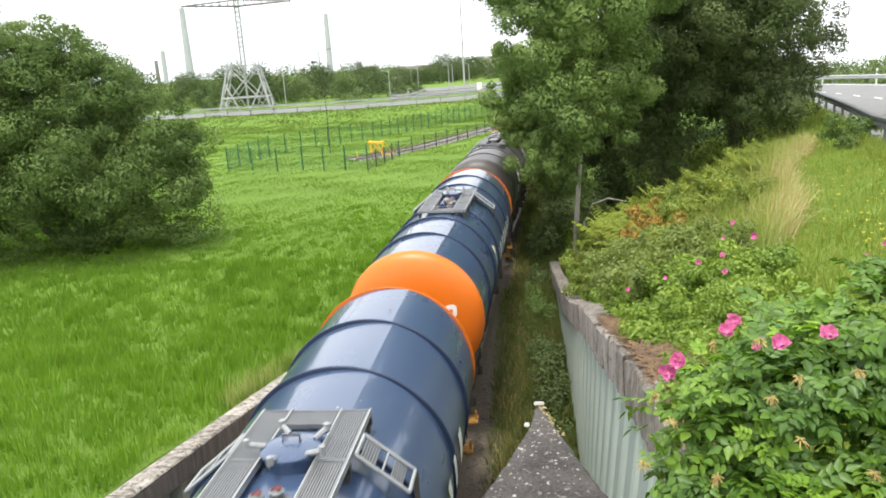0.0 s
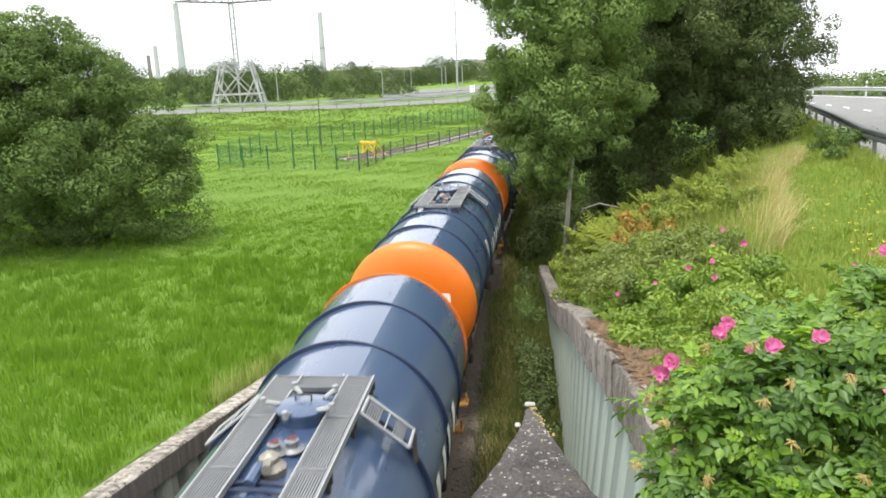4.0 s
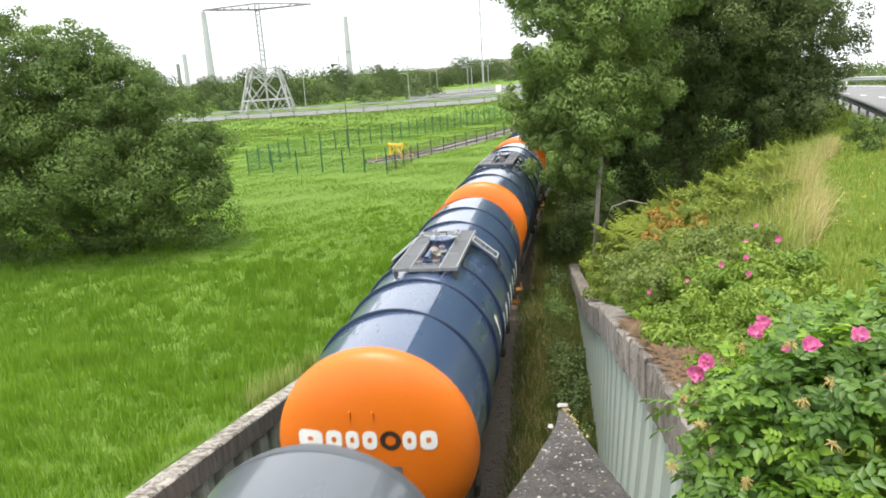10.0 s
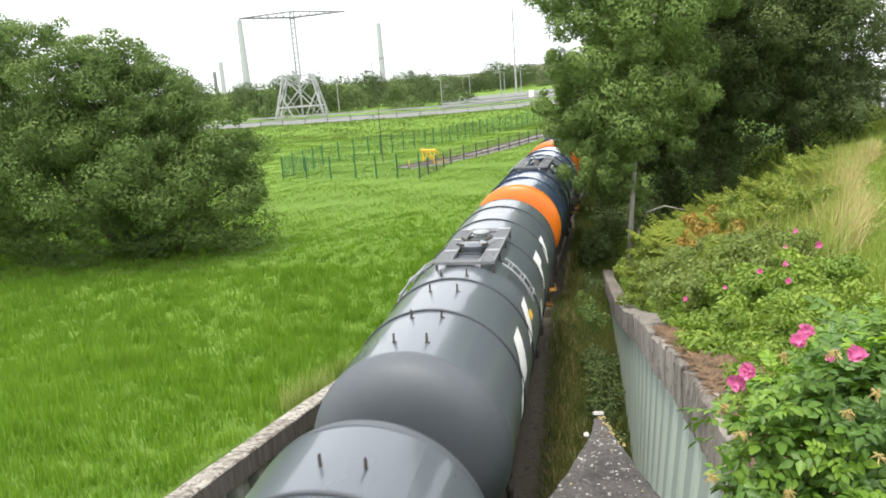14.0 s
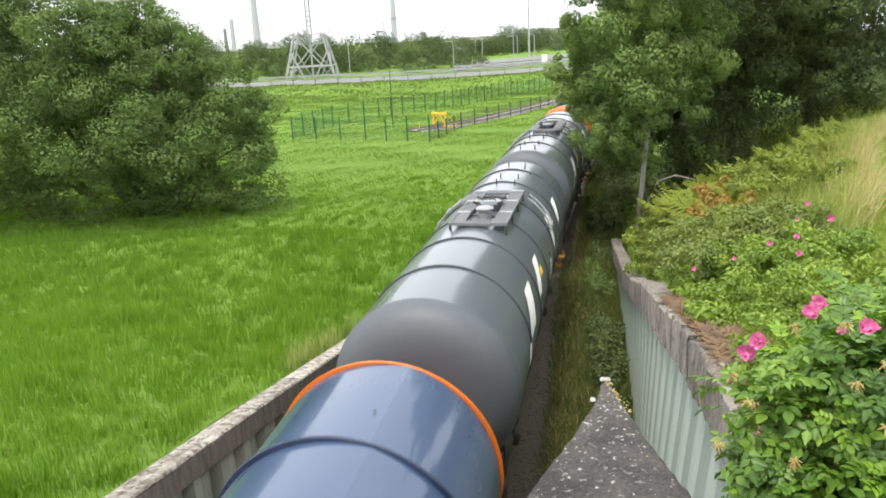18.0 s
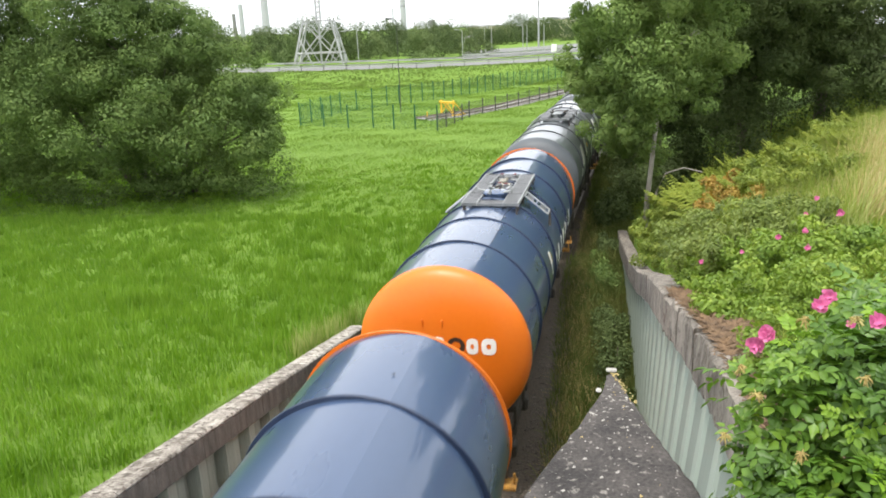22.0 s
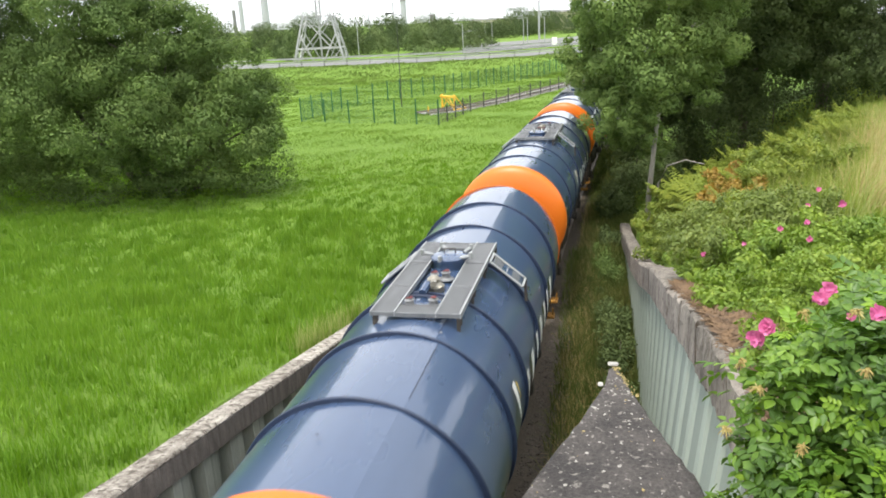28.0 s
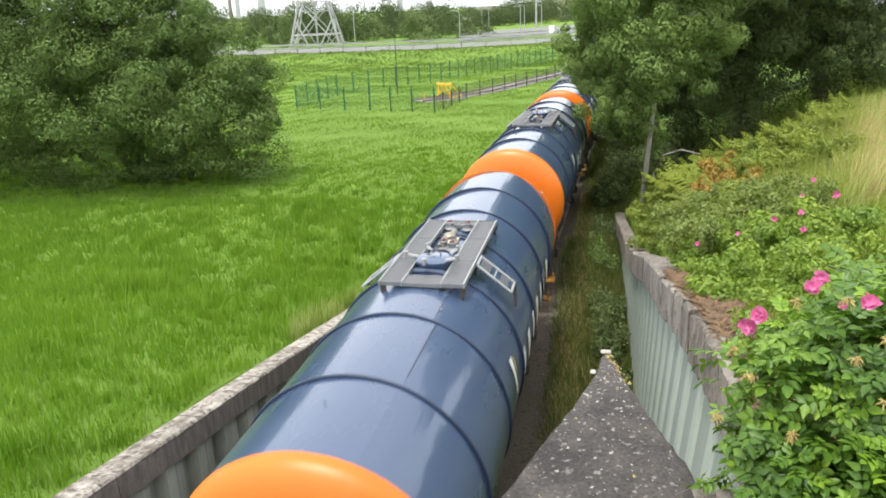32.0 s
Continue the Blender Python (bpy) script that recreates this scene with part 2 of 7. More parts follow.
BARK = surface("grey_brown_bark", (0.07, 0.055, 0.042), (0.2, 0.17, 0.135), 3, 26, 0.95, 0, 0.9, (1, 1, 0.3))
BARK_PALE = surface("pale_grey_ash_bark", (0.2, 0.18, 0.15), (0.42, 0.39, 0.34), 3, 26, 0.95, 0, 0.7, (1, 1, 0.3))
DRYTHATCH = surface("dry_brown_litter", (0.03, 0.018, 0.011), (0.24, 0.15, 0.08), 5, 70, 0.95, 0, 0.6)
LEAF_BUSH = leafy("grey_green_elder_leaf", [(0.1, (0.056, 0.096, 0.028)), (0.5, (0.111, 0.170, 0.047)), (0.9, (0.206, 0.274, 0.078))], 0.65, 0.25, 0.4, 0.18)
LEAF_ASH = leafy("mid_green_ash_leaf", [(0.1, (0.086, 0.140, 0.039)), (0.5, (0.151, 0.225, 0.059)), (0.9, (0.245, 0.319, 0.092))], 0.62, 0.3, 0.35, 0.2)
LEAF_DARK = leafy("dark_green_tree_leaf", [(0.1, (0.050, 0.076, 0.027)), (0.5, (0.092, 0.127, 0.043)), (0.9, (0.157, 0.196, 0.07))], 0.68, 0.14, 0.4, 0.16)
LEAF_FAR = leafy("far_wood_leaf", [(0.1, (0.043, 0.07, 0.03)), (0.5, (0.076, 0.108, 0.042)), (0.9, (0.140, 0.175, 0.06))], 0.75, 0.15, 0.09, 0.1)
LEAF_FAR_PALE = leafy("pale_far_bush_leaf", [(0.1, (0.075, 0.115, 0.045)), (0.5, (0.12, 0.165, 0.062)), (0.9, (0.19, 0.23, 0.09))], 0.75, 0.15, 0.12, 0.1)
LEAF_BRAMBLE = leafy("yellow_green_bramble_leaf", [(0.1, (0.069, 0.106, 0.019)), (0.5, (0.172, 0.228, 0.034)), (0.9, (0.377, 0.408, 0.080))], patch=1.1)
LEAF_FERN = leafy("yellow_green_fern_frond", [(0.1, (0.095, 0.14, 0.018)), (0.5, (0.18, 0.225, 0.03)), (0.9, (0.3, 0.325, 0.05))], patch=0.7)
LEAF_WILD_ROSE = leafy("mid_green_wild_rose_leaf", [(0.1, (0.072, 0.106, 0.024)), (0.5, (0.15, 0.2, 0.043)), (0.9, (0.3, 0.345, 0.085))], patch=0.9)
LEAF_THICKET = leafy("fresh_green_thicket_leaf", [(0.1, (0.08, 0.148, 0.02)), (0.5, (0.168, 0.256, 0.036)), (0.9, (0.32, 0.4, 0.065))], patch=1.2)
LEAF_RUST = leafy("reddish_brown_leaf", [(0.1, (0.17, 0.16, 0.03)), (0.5, (0.32, 0.2, 0.045)), (0.9, (0.42, 0.33, 0.07))], patch=2.5)
LEAF_ROSE = leafy("rugosa_rose_leaf", [(0.1, (0.032, 0.078, 0.011)), (0.5, (0.086, 0.172, 0.021)), (0.9, (0.207, 0.328, 0.041))], 0.42, 0.25, 2.2, 0.4)
LEAF_ROSE_YOUNG = leafy("young_rose_leaf", [(0.1, (0.1, 0.2, 0.02)), (0.5, (0.19, 0.32, 0.03)), (0.9, (0.31, 0.44, 0.06))], 0.45, 0.35, 2.2, 0.35)
PETAL = leafy("pink_rose_petal", [(0.1, (0.4, 0.06, 0.19)), (0.5, (0.56, 0.13, 0.29)), (0.9, (0.7, 0.3, 0.45))], 0.7, 0.12, 9)
FLOWER_YELLOW = leafy("yellow_flower_petal", [(0.1, (0.5, 0.4, 0.02)), (0.5, (0.65, 0.52, 0.03)), (0.9, (0.75, 0.62, 0.08))], 0.7, 0.2, 3)
FADED = leafy("faded_tan_rose_head", [(0.1, (0.24, 0.13, 0.05)), (0.5, (0.4, 0.31, 0.11)), (0.9, (0.5, 0.46, 0.2))], 0.8, 0.2, 3)
GRASS_LUSH = leafy("long_lush_field_grass", [(0.05, (0.083, 0.175, 0.016)), (0.5, (0.151, 0.272, 0.028)), (0.95, (0.260, 0.39, 0.06))], 0.6, 0.35, 0.5, 0.25)
GRASS = leafy("short_meadow_grass", [(0.05, (0.094, 0.17, 0.02)), (0.5, (0.140, 0.225, 0.032)), (0.95, (0.208, 0.288, 0.056))], 0.6, 0.35, 0.16, 0.25)
GRASS_ROUGH = leafy("rough_embankment_weeds", [(0.05, (0.09, 0.145, 0.03)), (0.5, (0.132, 0.195, 0.042)), (0.95, (0.2, 0.255, 0.066))], 0.6, 0.3, 0.5, 0.25)
GRASS_PALE = leafy("pale_seeding_grass", [(0.05, (0.22, 0.27, 0.07)), (0.5, (0.33, 0.37, 0.12)), (0.95, (0.46, 0.48, 0.2))], 0.7, 0.3, 0.8, 0.2)
GRASS_STRAW = leafy("pale_standing_straw", [(0.05, (0.28, 0.225, 0.09)), (0.5, (0.45, 0.37, 0.17)), (0.95, (0.6, 0.52, 0.29))], 0.7, 0.3, 0.9, 0.2)
GRASS_DRY = leafy("dry_straw_grass", [(0.05, (0.3, 0.22, 0.09)), (0.5, (0.46, 0.36, 0.16)), (0.95, (0.6, 0.5, 0.27))], 0.7, 0.3, 0.9, 0.2)
GRASS_BANK = leafy("yellow_green_verge_grass", [(0.05, (0.135, 0.195, 0.032)), (0.5, (0.225, 0.29, 0.052)), (0.95, (0.42, 0.42, 0.13))], 0.6, 0.35, 0.9, 0.25)
GRASS_CUT = leafy("rank_trackside_grass", [(0.05, (0.055, 0.085, 0.02)), (0.5, (0.11, 0.145, 0.035)), (0.95, (0.25, 0.22, 0.08))], 0.7, 0.3, 0.7, 0.2)


def ground_material():
    """Turf in broad patches over the field; worn soil where the noise opens it."""
    m, nd, ln, b = material("field_turf")
    pos = nd.new("ShaderNodeTexCoord").outputs["Object"]
    big = noise_tex(nd, ln, pos, 0.09, 5, 0.6)
    mid = noise_tex(nd, ln, pos, 1.3, 5, 0.65, (1, 2.2, 1))
    fine = noise_tex(nd, ln, pos, 16, 5, 0.7, (1, 0.5, 1))
    a = nd.new("ShaderNodeMixRGB")
    a.inputs[0].default_value = 0.45
    ln.new(big, a.inputs[1])
    ln.new(mid, a.inputs[2])
    c = nd.new("ShaderNodeMixRGB")
    c.inputs[0].default_value = 0.4
    ln.new(a.outputs[0], c.inputs[1])
    ln.new(fine, c.inputs[2])
    r = ramp(nd, [(0.32, (0.08, 0.148, 0.02)), (0.45, (0.115, 0.2, 0.03)), (0.55, (0.145, 0.236, 0.038)), (0.68, (0.215, 0.292, 0.064))])
    ln.new(c.outputs[0], r.inputs[0])
    ln.new(r.outputs[0], b.inputs["Base Color"])
    b.inputs["Roughness"].default_value = 0.9
    b.inputs["Specular IOR Level"].default_value = 0.15
    bp = nd.new("ShaderNodeBump")
    bp.inputs["Strength"].default_value, bp.inputs["Distance"].default_value = 0.8, 0.12
    ln.new(fine, bp.inputs["Height"])
    ln.new(bp.outputs[0], b.inputs["Normal"])
    return m


TURF = ground_material()


# ---- mesh helpers ----
class Shape:
    """Collects vertices and faces of one mesh."""

    def __init__(self):
        self.v, self.f = [], []

    def add(self, verts, faces):
        k = len(self.v)
        self.v += [tuple(p) for p in verts]
        self.f += [tuple(i + k for i in q) for q in faces]
        return self

    def box(self, x0, x1, y0, y1, z0, z1, bevel=0.0):
        if bevel <= 0:
            return self.add([(x, y, z) for z in (z0, z1) for y in (y0, y1) for x in (x0, x1)],
                            [(0, 2, 3, 1), (4, 5, 7, 6), (0, 1, 5, 4), (2, 6, 7, 3), (0, 4, 6, 2), (1, 3, 7, 5)])
        b = min(bevel, (x1 - x0) / 2.01, (y1 - y0) / 2.01, (z1 - z0) / 2.01)
        ring = lambda z, e: [(x0 + e, y0 + b, z), (x0 + b, y0 + e, z), (x1 - b, y0 + e, z), (x1 - e, y0 + b, z), (x1 - e, y1 - b, z), (x1 - b, y1 - e, z), (x0 + b, y1 - e, z), (x0 + e, y1 - b, z)]
        inner = lambda z: [(x0 + b, y0 + b, z), (x0 + b, y0 + b, z), (x1 - b, y0 + b, z), (x1 - b, y0 + b, z), (x1 - b, y1 - b, z), (x1 - b, y1 - b, z), (x0 + b, y1 - b, z), (x0 + b, y1 - b, z)]
        verts = inner(z0) + ring(z0 + b, 0) + ring(z1 - b, 0) + inner(z1)
        faces = [(7, 6, 5, 4, 3, 2, 1, 0)] + [(k * 8 + i, k * 8 + (i + 1) % 8, k * 8 + 8 + (i + 1) % 8, k * 8 + 8 + i) for k in range(3) for i in range(8)] + [tuple(range(24, 32))]
        return self.add(verts, faces)

    def tube(self, points, r, n=8, r_end=None, cap=True):
        pts = [Vector(p) for p in points]
        rings = []
        for i, p in enumerate(pts):
            d = (pts[min(i + 1, len(pts) - 1)] - pts[max(i - 1, 0)]).normalized()
            side = d.cross(Vector((0, 0, 1)) if abs(d.z) < 0.9 else Vector((1, 0, 0))).normalized()
            up = side.cross(d)
            rr = r if r_end is None else r + (r_end - r) * i / max(len(pts) - 1, 1)
            rings += [p + side * (rr * math.cos(a)) + up * (rr * math.sin(a)) for a in (2 * math.pi * k / n for k in range(n))]
        m = len(pts)
        faces = [(i * n + k, i * n + (k + 1) % n, (i + 1) * n + (k + 1) % n, (i + 1) * n + k) for i in range(m - 1) for k in range(n)]
        if cap:
            faces += [tuple(range(n - 1, -1, -1)), tuple((m - 1) * n + k for k in range(n))]
        return self.add(rings, faces)

    def beam(self, a, b, w, h=None):
        return self.tube([a, b], w * 0.7, 4)

    def lathe_y(self, profile, cx, cz, n=64, sharp=None):
        """Turns (radius, y) pairs round the line x=cx, z=cz."""
        rows = [[(cx + r * math.sin(2 * math.pi * k / n), y, cz + r * math.cos(2 * math.pi * k / n)) for k in range(n)] for r, y in profile]
        faces = [(i * n + k, i * n + (k + 1) % n, (i + 1) * n + (k + 1) % n, (i + 1) * n + k) for i in range(len(profile) - 1) for k in range(n)]
        return self.add([p for r in rows for p in r], faces)

    def lathe_z(self, profile, cx, cy, n=24):
        rows = [[(cx + r * math.cos(2 * math.pi * k / n), cy + r * math.sin(2 * math.pi * k / n), z) for k in range(n)] for r, z in profile]
        faces = [(i * n + k, i * n + (k + 1) % n, (i + 1) * n + (k + 1) % n, (i + 1) * n + k) for i in range(len(profile) - 1) for k in range(n)]
        return self.add([p for r in rows for p in r], faces)

    def mesh(self, name, mat, smooth=None):
        me = bpy.data.meshes.new(name)
        me.from_pydata(self.v, [], self.f)
        me.materials.append(mat)
        if smooth is not None:
            me.polygons.foreach_set("use_smooth", [True] * len(me.polygons))
            me.set_sharp_from_angle(angle=radians(smooth))
        me.update()
        return me


def part(name, shape, mat, parent=None, label="", smooth=35):
    """One mesh object, a part of parent where that is given."""
    ob = new(name, shape.mesh(name, mat, smooth))
    ob.parent = parent
    return tagged(ob, label)


def thing(name, label, category, group="", kind="", at=None):
    """An empty that carries the parts of one thing."""
    ob = new(name)
    ob.empty_display_size = 0.2
    if at is not None:
        ob.matrix_basis = at
    return tagged(ob, label, category, group, kind)


def quick_mesh(name, verts, faces, mat):
    """A mesh from arrays; all faces have the same number of corners."""
    me = bpy.data.meshes.new(name)
    n, k = len(faces), faces.shape[1]
    me.vertices.add(len(verts))
    me.vertices.foreach_set("co", np.asarray(verts, np.float32).ravel())
    me.loops.add(n * k)
    me.loops.foreach_set("vertex_index", faces.astype(np.int32).ravel())
    me.polygons.add(n)
    me.polygons.foreach_set("loop_start", np.arange(0, n * k, k, dtype=np.int32))
    me.materials.append(mat)
    me.update(calc_edges=True)
    return me


# ---- lie of the land ----
def smooth(a, b, x):
    u = np.clip((np.asarray(x, float) - a) / (b - a), 0, 1)
    return u * u * (3 - 2 * u)


CURVE = 520.0                      # the track bends to the right ahead of the bridge


def track_x(y):
    return np.where(np.asarray(y) > 0, np.asarray(y, float) ** 2 / (2 * CURVE), 0.0)


WALL_L, WALL_R = -3.0, 3.57        # faces of the two retaining walls


def left_top(y):
    return np.interp(y, [-40, 0, 4.5, 6.3, 9.5, 13.9, 17.5, 22, 26], [3.4, 3.4, 3.2, 2.9, 2.31, 1.45, 0.72, 0.12, 0.0])


def right_top(y):
    return np.interp(y, [-40, 2, 5.6, 6.4, 7.7, 8.9, 10.6, 13.0, 15.9, 20, 22.4, 26, 32], [6.0, 5.7, 5.3, 5.21, 4.92, 4.62, 4.18, 3.6, 2.72, 1.7, 1.3, 0.6, 0.0])


def verge_x(y):
    return np.interp(y, [-40, 0, 5, 13, 22, 32, 45, 60, 90], [3.0, 6.5, 7.8, 9.9, 12.3, 15.5, 18.9, 23.0, 31.0])


def verge_z(y):
    return np.interp(y, [-40, 0, 13, 22, 32, 45, 60, 100], [6.2, 6.0, 5.4, 5.0, 4.63, 4.4, 3.6, 1.5])


def crest_x(y):
    """Where the thicket on the bank gives way to the open verge."""
    return np.interp(y, [5, 9.4, 11.1, 14.1, 17, 20.2, 22.2, 28], [5.3, 5.65, 6.28, 7.56, 8.3, 9.5, 10.6, 12.7])


def bumps(x, y):
    return 0.05 * np.sin(0.9 * x + 0.35 * y) * np.cos(0.55 * y - 0.2 * x) + 0.035 * np.sin(2.3 * x - 1.1 * y + 1.0)


def ridge_top(x):
    return np.interp(x, [-150, -26, -12, -4, 10], [1.5, 1.5, 1.72, 1.98, 2.2])


def ground_z(x, y):
    x, y = np.asarray(x, float), np.asarray(y, float)
    u = x - track_x(y)
    bed = np.full(np.broadcast(x, y).shape, -0.32) + 0.12 * smooth(1.9, 3.2, np.abs(u))
    left = left_top(y) * (1 - 0.25 * smooth(-6, -30, x)) + bumps(x, y)
    dip = -0.22 * np.exp(-((y - 32.5 - 0.06 * x) / 1.1) ** 2) * smooth(-2, -6, x)
    left = left + dip
    ridge = ridge_top(x) * smooth(107, 122, y) * smooth(10, 2, x)
    left = left + ridge
    rt = right_top(y)
    beyond = smooth(0.1, 0.7, x - verge_x(y))
    across = np.clip((x - 3.9) / np.maximum(verge_x(y) - 3.9, 0.3), 0, 1)
    full = 1 - smooth(24, 29, y)            # the bank bulges until the trees begin
    right = rt + (verge_z(y) - rt) * (full * (1 - (1 - across) ** 1.8) + (1 - full) * smooth(0.0, 1.0, across)) + bumps(x, y) * 0.8 * (1 - beyond) - 0.16 * beyond
    fade = smooth(70, 110, y)
    right = right * (1 - fade)
    lw = np.where(y < 18, smooth(WALL_L - 0.22, WALL_L - 0.32, x), smooth(-1.9, -4.2, u))
    rw = np.where(y < 26, smooth(WALL_R + 0.31, WALL_R + 0.41, x), smooth(2.3, 4.6, u))
    # beyond the embankment road the land falls away
    fall = 0.05 * np.clip(np.hypot(x - 10, y) - 75, 0, None) * smooth(0.22, 0.3, x / np.maximum(y, 1.0))
    return bed * (1 - lw) * (1 - rw) + left * lw * (1 - rw) + right * rw - fall


def build_ground():
    xs = np.concatenate([np.array([-1500, -900, -500, -300, -200, -140, -100, -75]), np.arange(-60, -20, 2.0), np.arange(-20, -4, 0.5), np.array([-4, -3.6, -3.4, -3.32, -3.27, -3.22, -3.0]),
                         np.arange(-2.5, 3.4, 0.25), np.array([3.5, 3.7, 3.88, 3.93, 3.98]), np.arange(4.1, 14, 0.4), np.arange(14, 40, 1.5), np.array([42, 50, 70, 100, 150, 220, 320, 520, 900, 1500])])
    ys = np.concatenate([np.array([-300, -200, -120, -80, -50, -30, -20, -12, -8, -5]), np.arange(-3, 40, 0.5), np.arange(40, 130, 2.0), np.array([132, 140, 155, 180, 220, 280, 360, 480, 700, 1000, 1500, 2200, 3000])])
    gx, gy = np.meshgrid(xs, ys)
    # keep the sheet's lines along the curved track bed
    gz = ground_z(gx, gy)
    nx, ny = len(xs), len(ys)
    idx = np.arange(nx * ny).reshape(ny, nx)
    faces = np.stack([idx[:-1, :-1], idx[:-1, 1:], idx[1:, 1:], idx[1:, :-1]], -1).reshape(-1, 4)
    me = quick_mesh("ground", np.stack([gx, gy, gz], -1).reshape(-1, 3), faces, TURF)
    me.polygons.foreach_set("use_smooth", [True] * len(me.polygons))
    tagged(new("ground", me), "lush green grass field with a cutting for the railway", "grass field", kind="structure")


build_ground()


# ---- railway line ----
def ribbon(u0, u1, z, ys, thick=0.2):
    """A strip that follows the track between two offsets."""
    s = Shape()
    rows = []
    for y in ys:
        c = float(track_x(y))
        rows.append([(c + u0, y, z - thick), (c + u0 + thick * 0.9, y, z), (c + u1 - thick * 0.9, y, z), (c + u1, y, z - thick)])
    s.v = [p for r in rows for p in r]
    s.f = [(i * 4 + k, i * 4 + k + 1, i * 4 + k + 5, i * 4 + k + 4) for i in range(len(rows) - 1) for k in range(3)]
    return s


ys_track = list(range(-60, 121, 4))
tagged(part("track_bed", ribbon(-2.0, 1.85, -0.148, ys_track, 0.24), BALLAST), "dark grey-brown ballast bed under the railway", "railway bed", kind="structure")
track = thing("railway_track", "worn steel rails on sleepers in dark ballast", "railway track", kind="structure")
for side in (-0.7525, 0.7525):
    s = Shape()
    prof = [(-0.07, -0.16), (-0.07, -0.145), (-0.012, -0.12), (-0.012, -0.045), (-0.036, -0.03), (-0.036, -0.004), (-0.03, 0), (0.03, 0), (0.036, -0.004), (0.036, -0.03), (0.012, -0.045), (0.012, -0.12), (0.07, -0.145), (0.07, -0.16)]
    for y in ys_track:
        s.v += [(float(track_x(y)) + side + a, y, b) for a, b in prof]
    n = len(prof)
    s.f = [(i * n + k, (i + 1) * n + k, (i + 1) * n + k + 1, i * n + k + 1) for i in range(len(ys_track) - 1) for k in range(n - 1)]
    part("rail", s, RAIL, track)
sleeper = part("sleeper", Shape().box(-1.25, 1.25, -0.12, 0.12, -0.3, -0.155, 0.02), SLEEPER, track)
sleeper.matrix_basis = pose(0, -6, 0)
for i in range(1, 110):
    y = -6 + 0.62 * i
    o = sleeper.copy()
    scene.collection.objects.link(o)
    o.matrix_basis = pose(float(track_x(y)), y, 0, 0, 0, -math.degrees(max(y, 0) / CURVE))


def stones(name, label, n, region, size, mat, seed, parent=None):
    """Loose broken stones strewn over a strip."""
    rng = np.random.default_rng(seed)
    base = np.array([(1, 0, 0), (-1, 0, 0), (0, 1, 0), (0, -1, 0), (0, 0, 0.8), (0, 0, -0.5)])
    tri = np.array([(0, 2, 4), (2, 1, 4), (1, 3, 4), (3, 0, 4), (2, 0, 5), (1, 2, 5), (3, 1, 5), (0, 3, 5)])
    u, y = region(rng, n)
    x = u + track_x(y)
    r = rng.uniform(0.5, 1.2, n) * size
    ang = rng.uniform(0, 6.3, n)
    v = base[None] * rng.uniform(0.55, 1.2, (n, 6, 3)) * r[:, None, None]
    c, sn = np.cos(ang)[:, None], np.sin(ang)[:, None]
    vx, vy = v[..., 0] * c - v[..., 1] * sn, v[..., 0] * sn + v[..., 1] * c
    z = np.where(np.abs(u) < 1.98, -0.165, -0.32) + 0.02
    pts = np.stack([vx + x[:, None], vy + y[:, None], v[..., 2] + z[:, None]], -1).reshape(-1, 3)
    faces = (tri[None] + (np.arange(n) * 6)[:, None, None]).reshape(-1, 3)
    ob = new(name, quick_mesh(name, pts, faces, mat))
    ob.parent = parent
    return tagged(ob, label, kind="stuff", category="" if parent else "gravel")


stones("ballast_stones", "loose grey-brown ballast stones beside the rails", 9000, lambda r, n: (r.choice([-1, 1], n) * r.uniform(1.0, 2.0, n), 3 + 34 * r.random(n) ** 1.5), 0.035, surface("ballast_stone", (0.07, 0.058, 0.048), (0.22, 0.19, 0.16), 6, 50, 0.95, 0, 0.3, spread=0.12), 4)


# ---- retaining walls ----
def pile_mesh(name, width, depth, mat):
    """One folded pile, a metre high, its face towards +x: a proud pan and a set-back pan."""
    w = width / 2
    prof = [(-w, 0), (-w * 0.5, 0), (-w * 0.36, -depth), (w * 0.36, -depth), (w * 0.5, 0), (w, 0)]
    s = Shape()
    for z in (0, 1):
        s.v += [(b, a, z) for a, b in prof] + [(b - 0.012, a, z) for a, b in prof]
    n = 12
    s.f = [(k, k + 1, n + k + 1, n + k) for k in range(5)] + [(6 + k + 1, 6 + k, n + 6 + k, n + 7 + k) for k in range(5)] + [(n + k, n + k + 1, n + 7 + k, n + 6 + k) for k in range(5)]
    return s.mesh(name, mat)


def ribbed_pile(width, depth):
    """A broad pan with one narrow proud rib, each a metre high, face towards +x."""
    w, r = width / 2, width * 0.1
    pan, rib = Shape(), Shape()
    pan.box(-0.012, 0.0, -w, w, 0, 1)
    prof = [(-r - 0.03, 0.001), (-r, depth), (r, depth), (r + 0.03, 0.001)]
    rib.v = [(b, a, z) for z in (0, 1) for a, b in prof]
    rib.f = [(k, k + 1, 5 + k, 4 + k) for k in range(3)] + [(4, 5, 6, 7)]
    # The pan takes the shaded colour, the rib the lit one.
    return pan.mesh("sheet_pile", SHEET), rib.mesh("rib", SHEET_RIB)


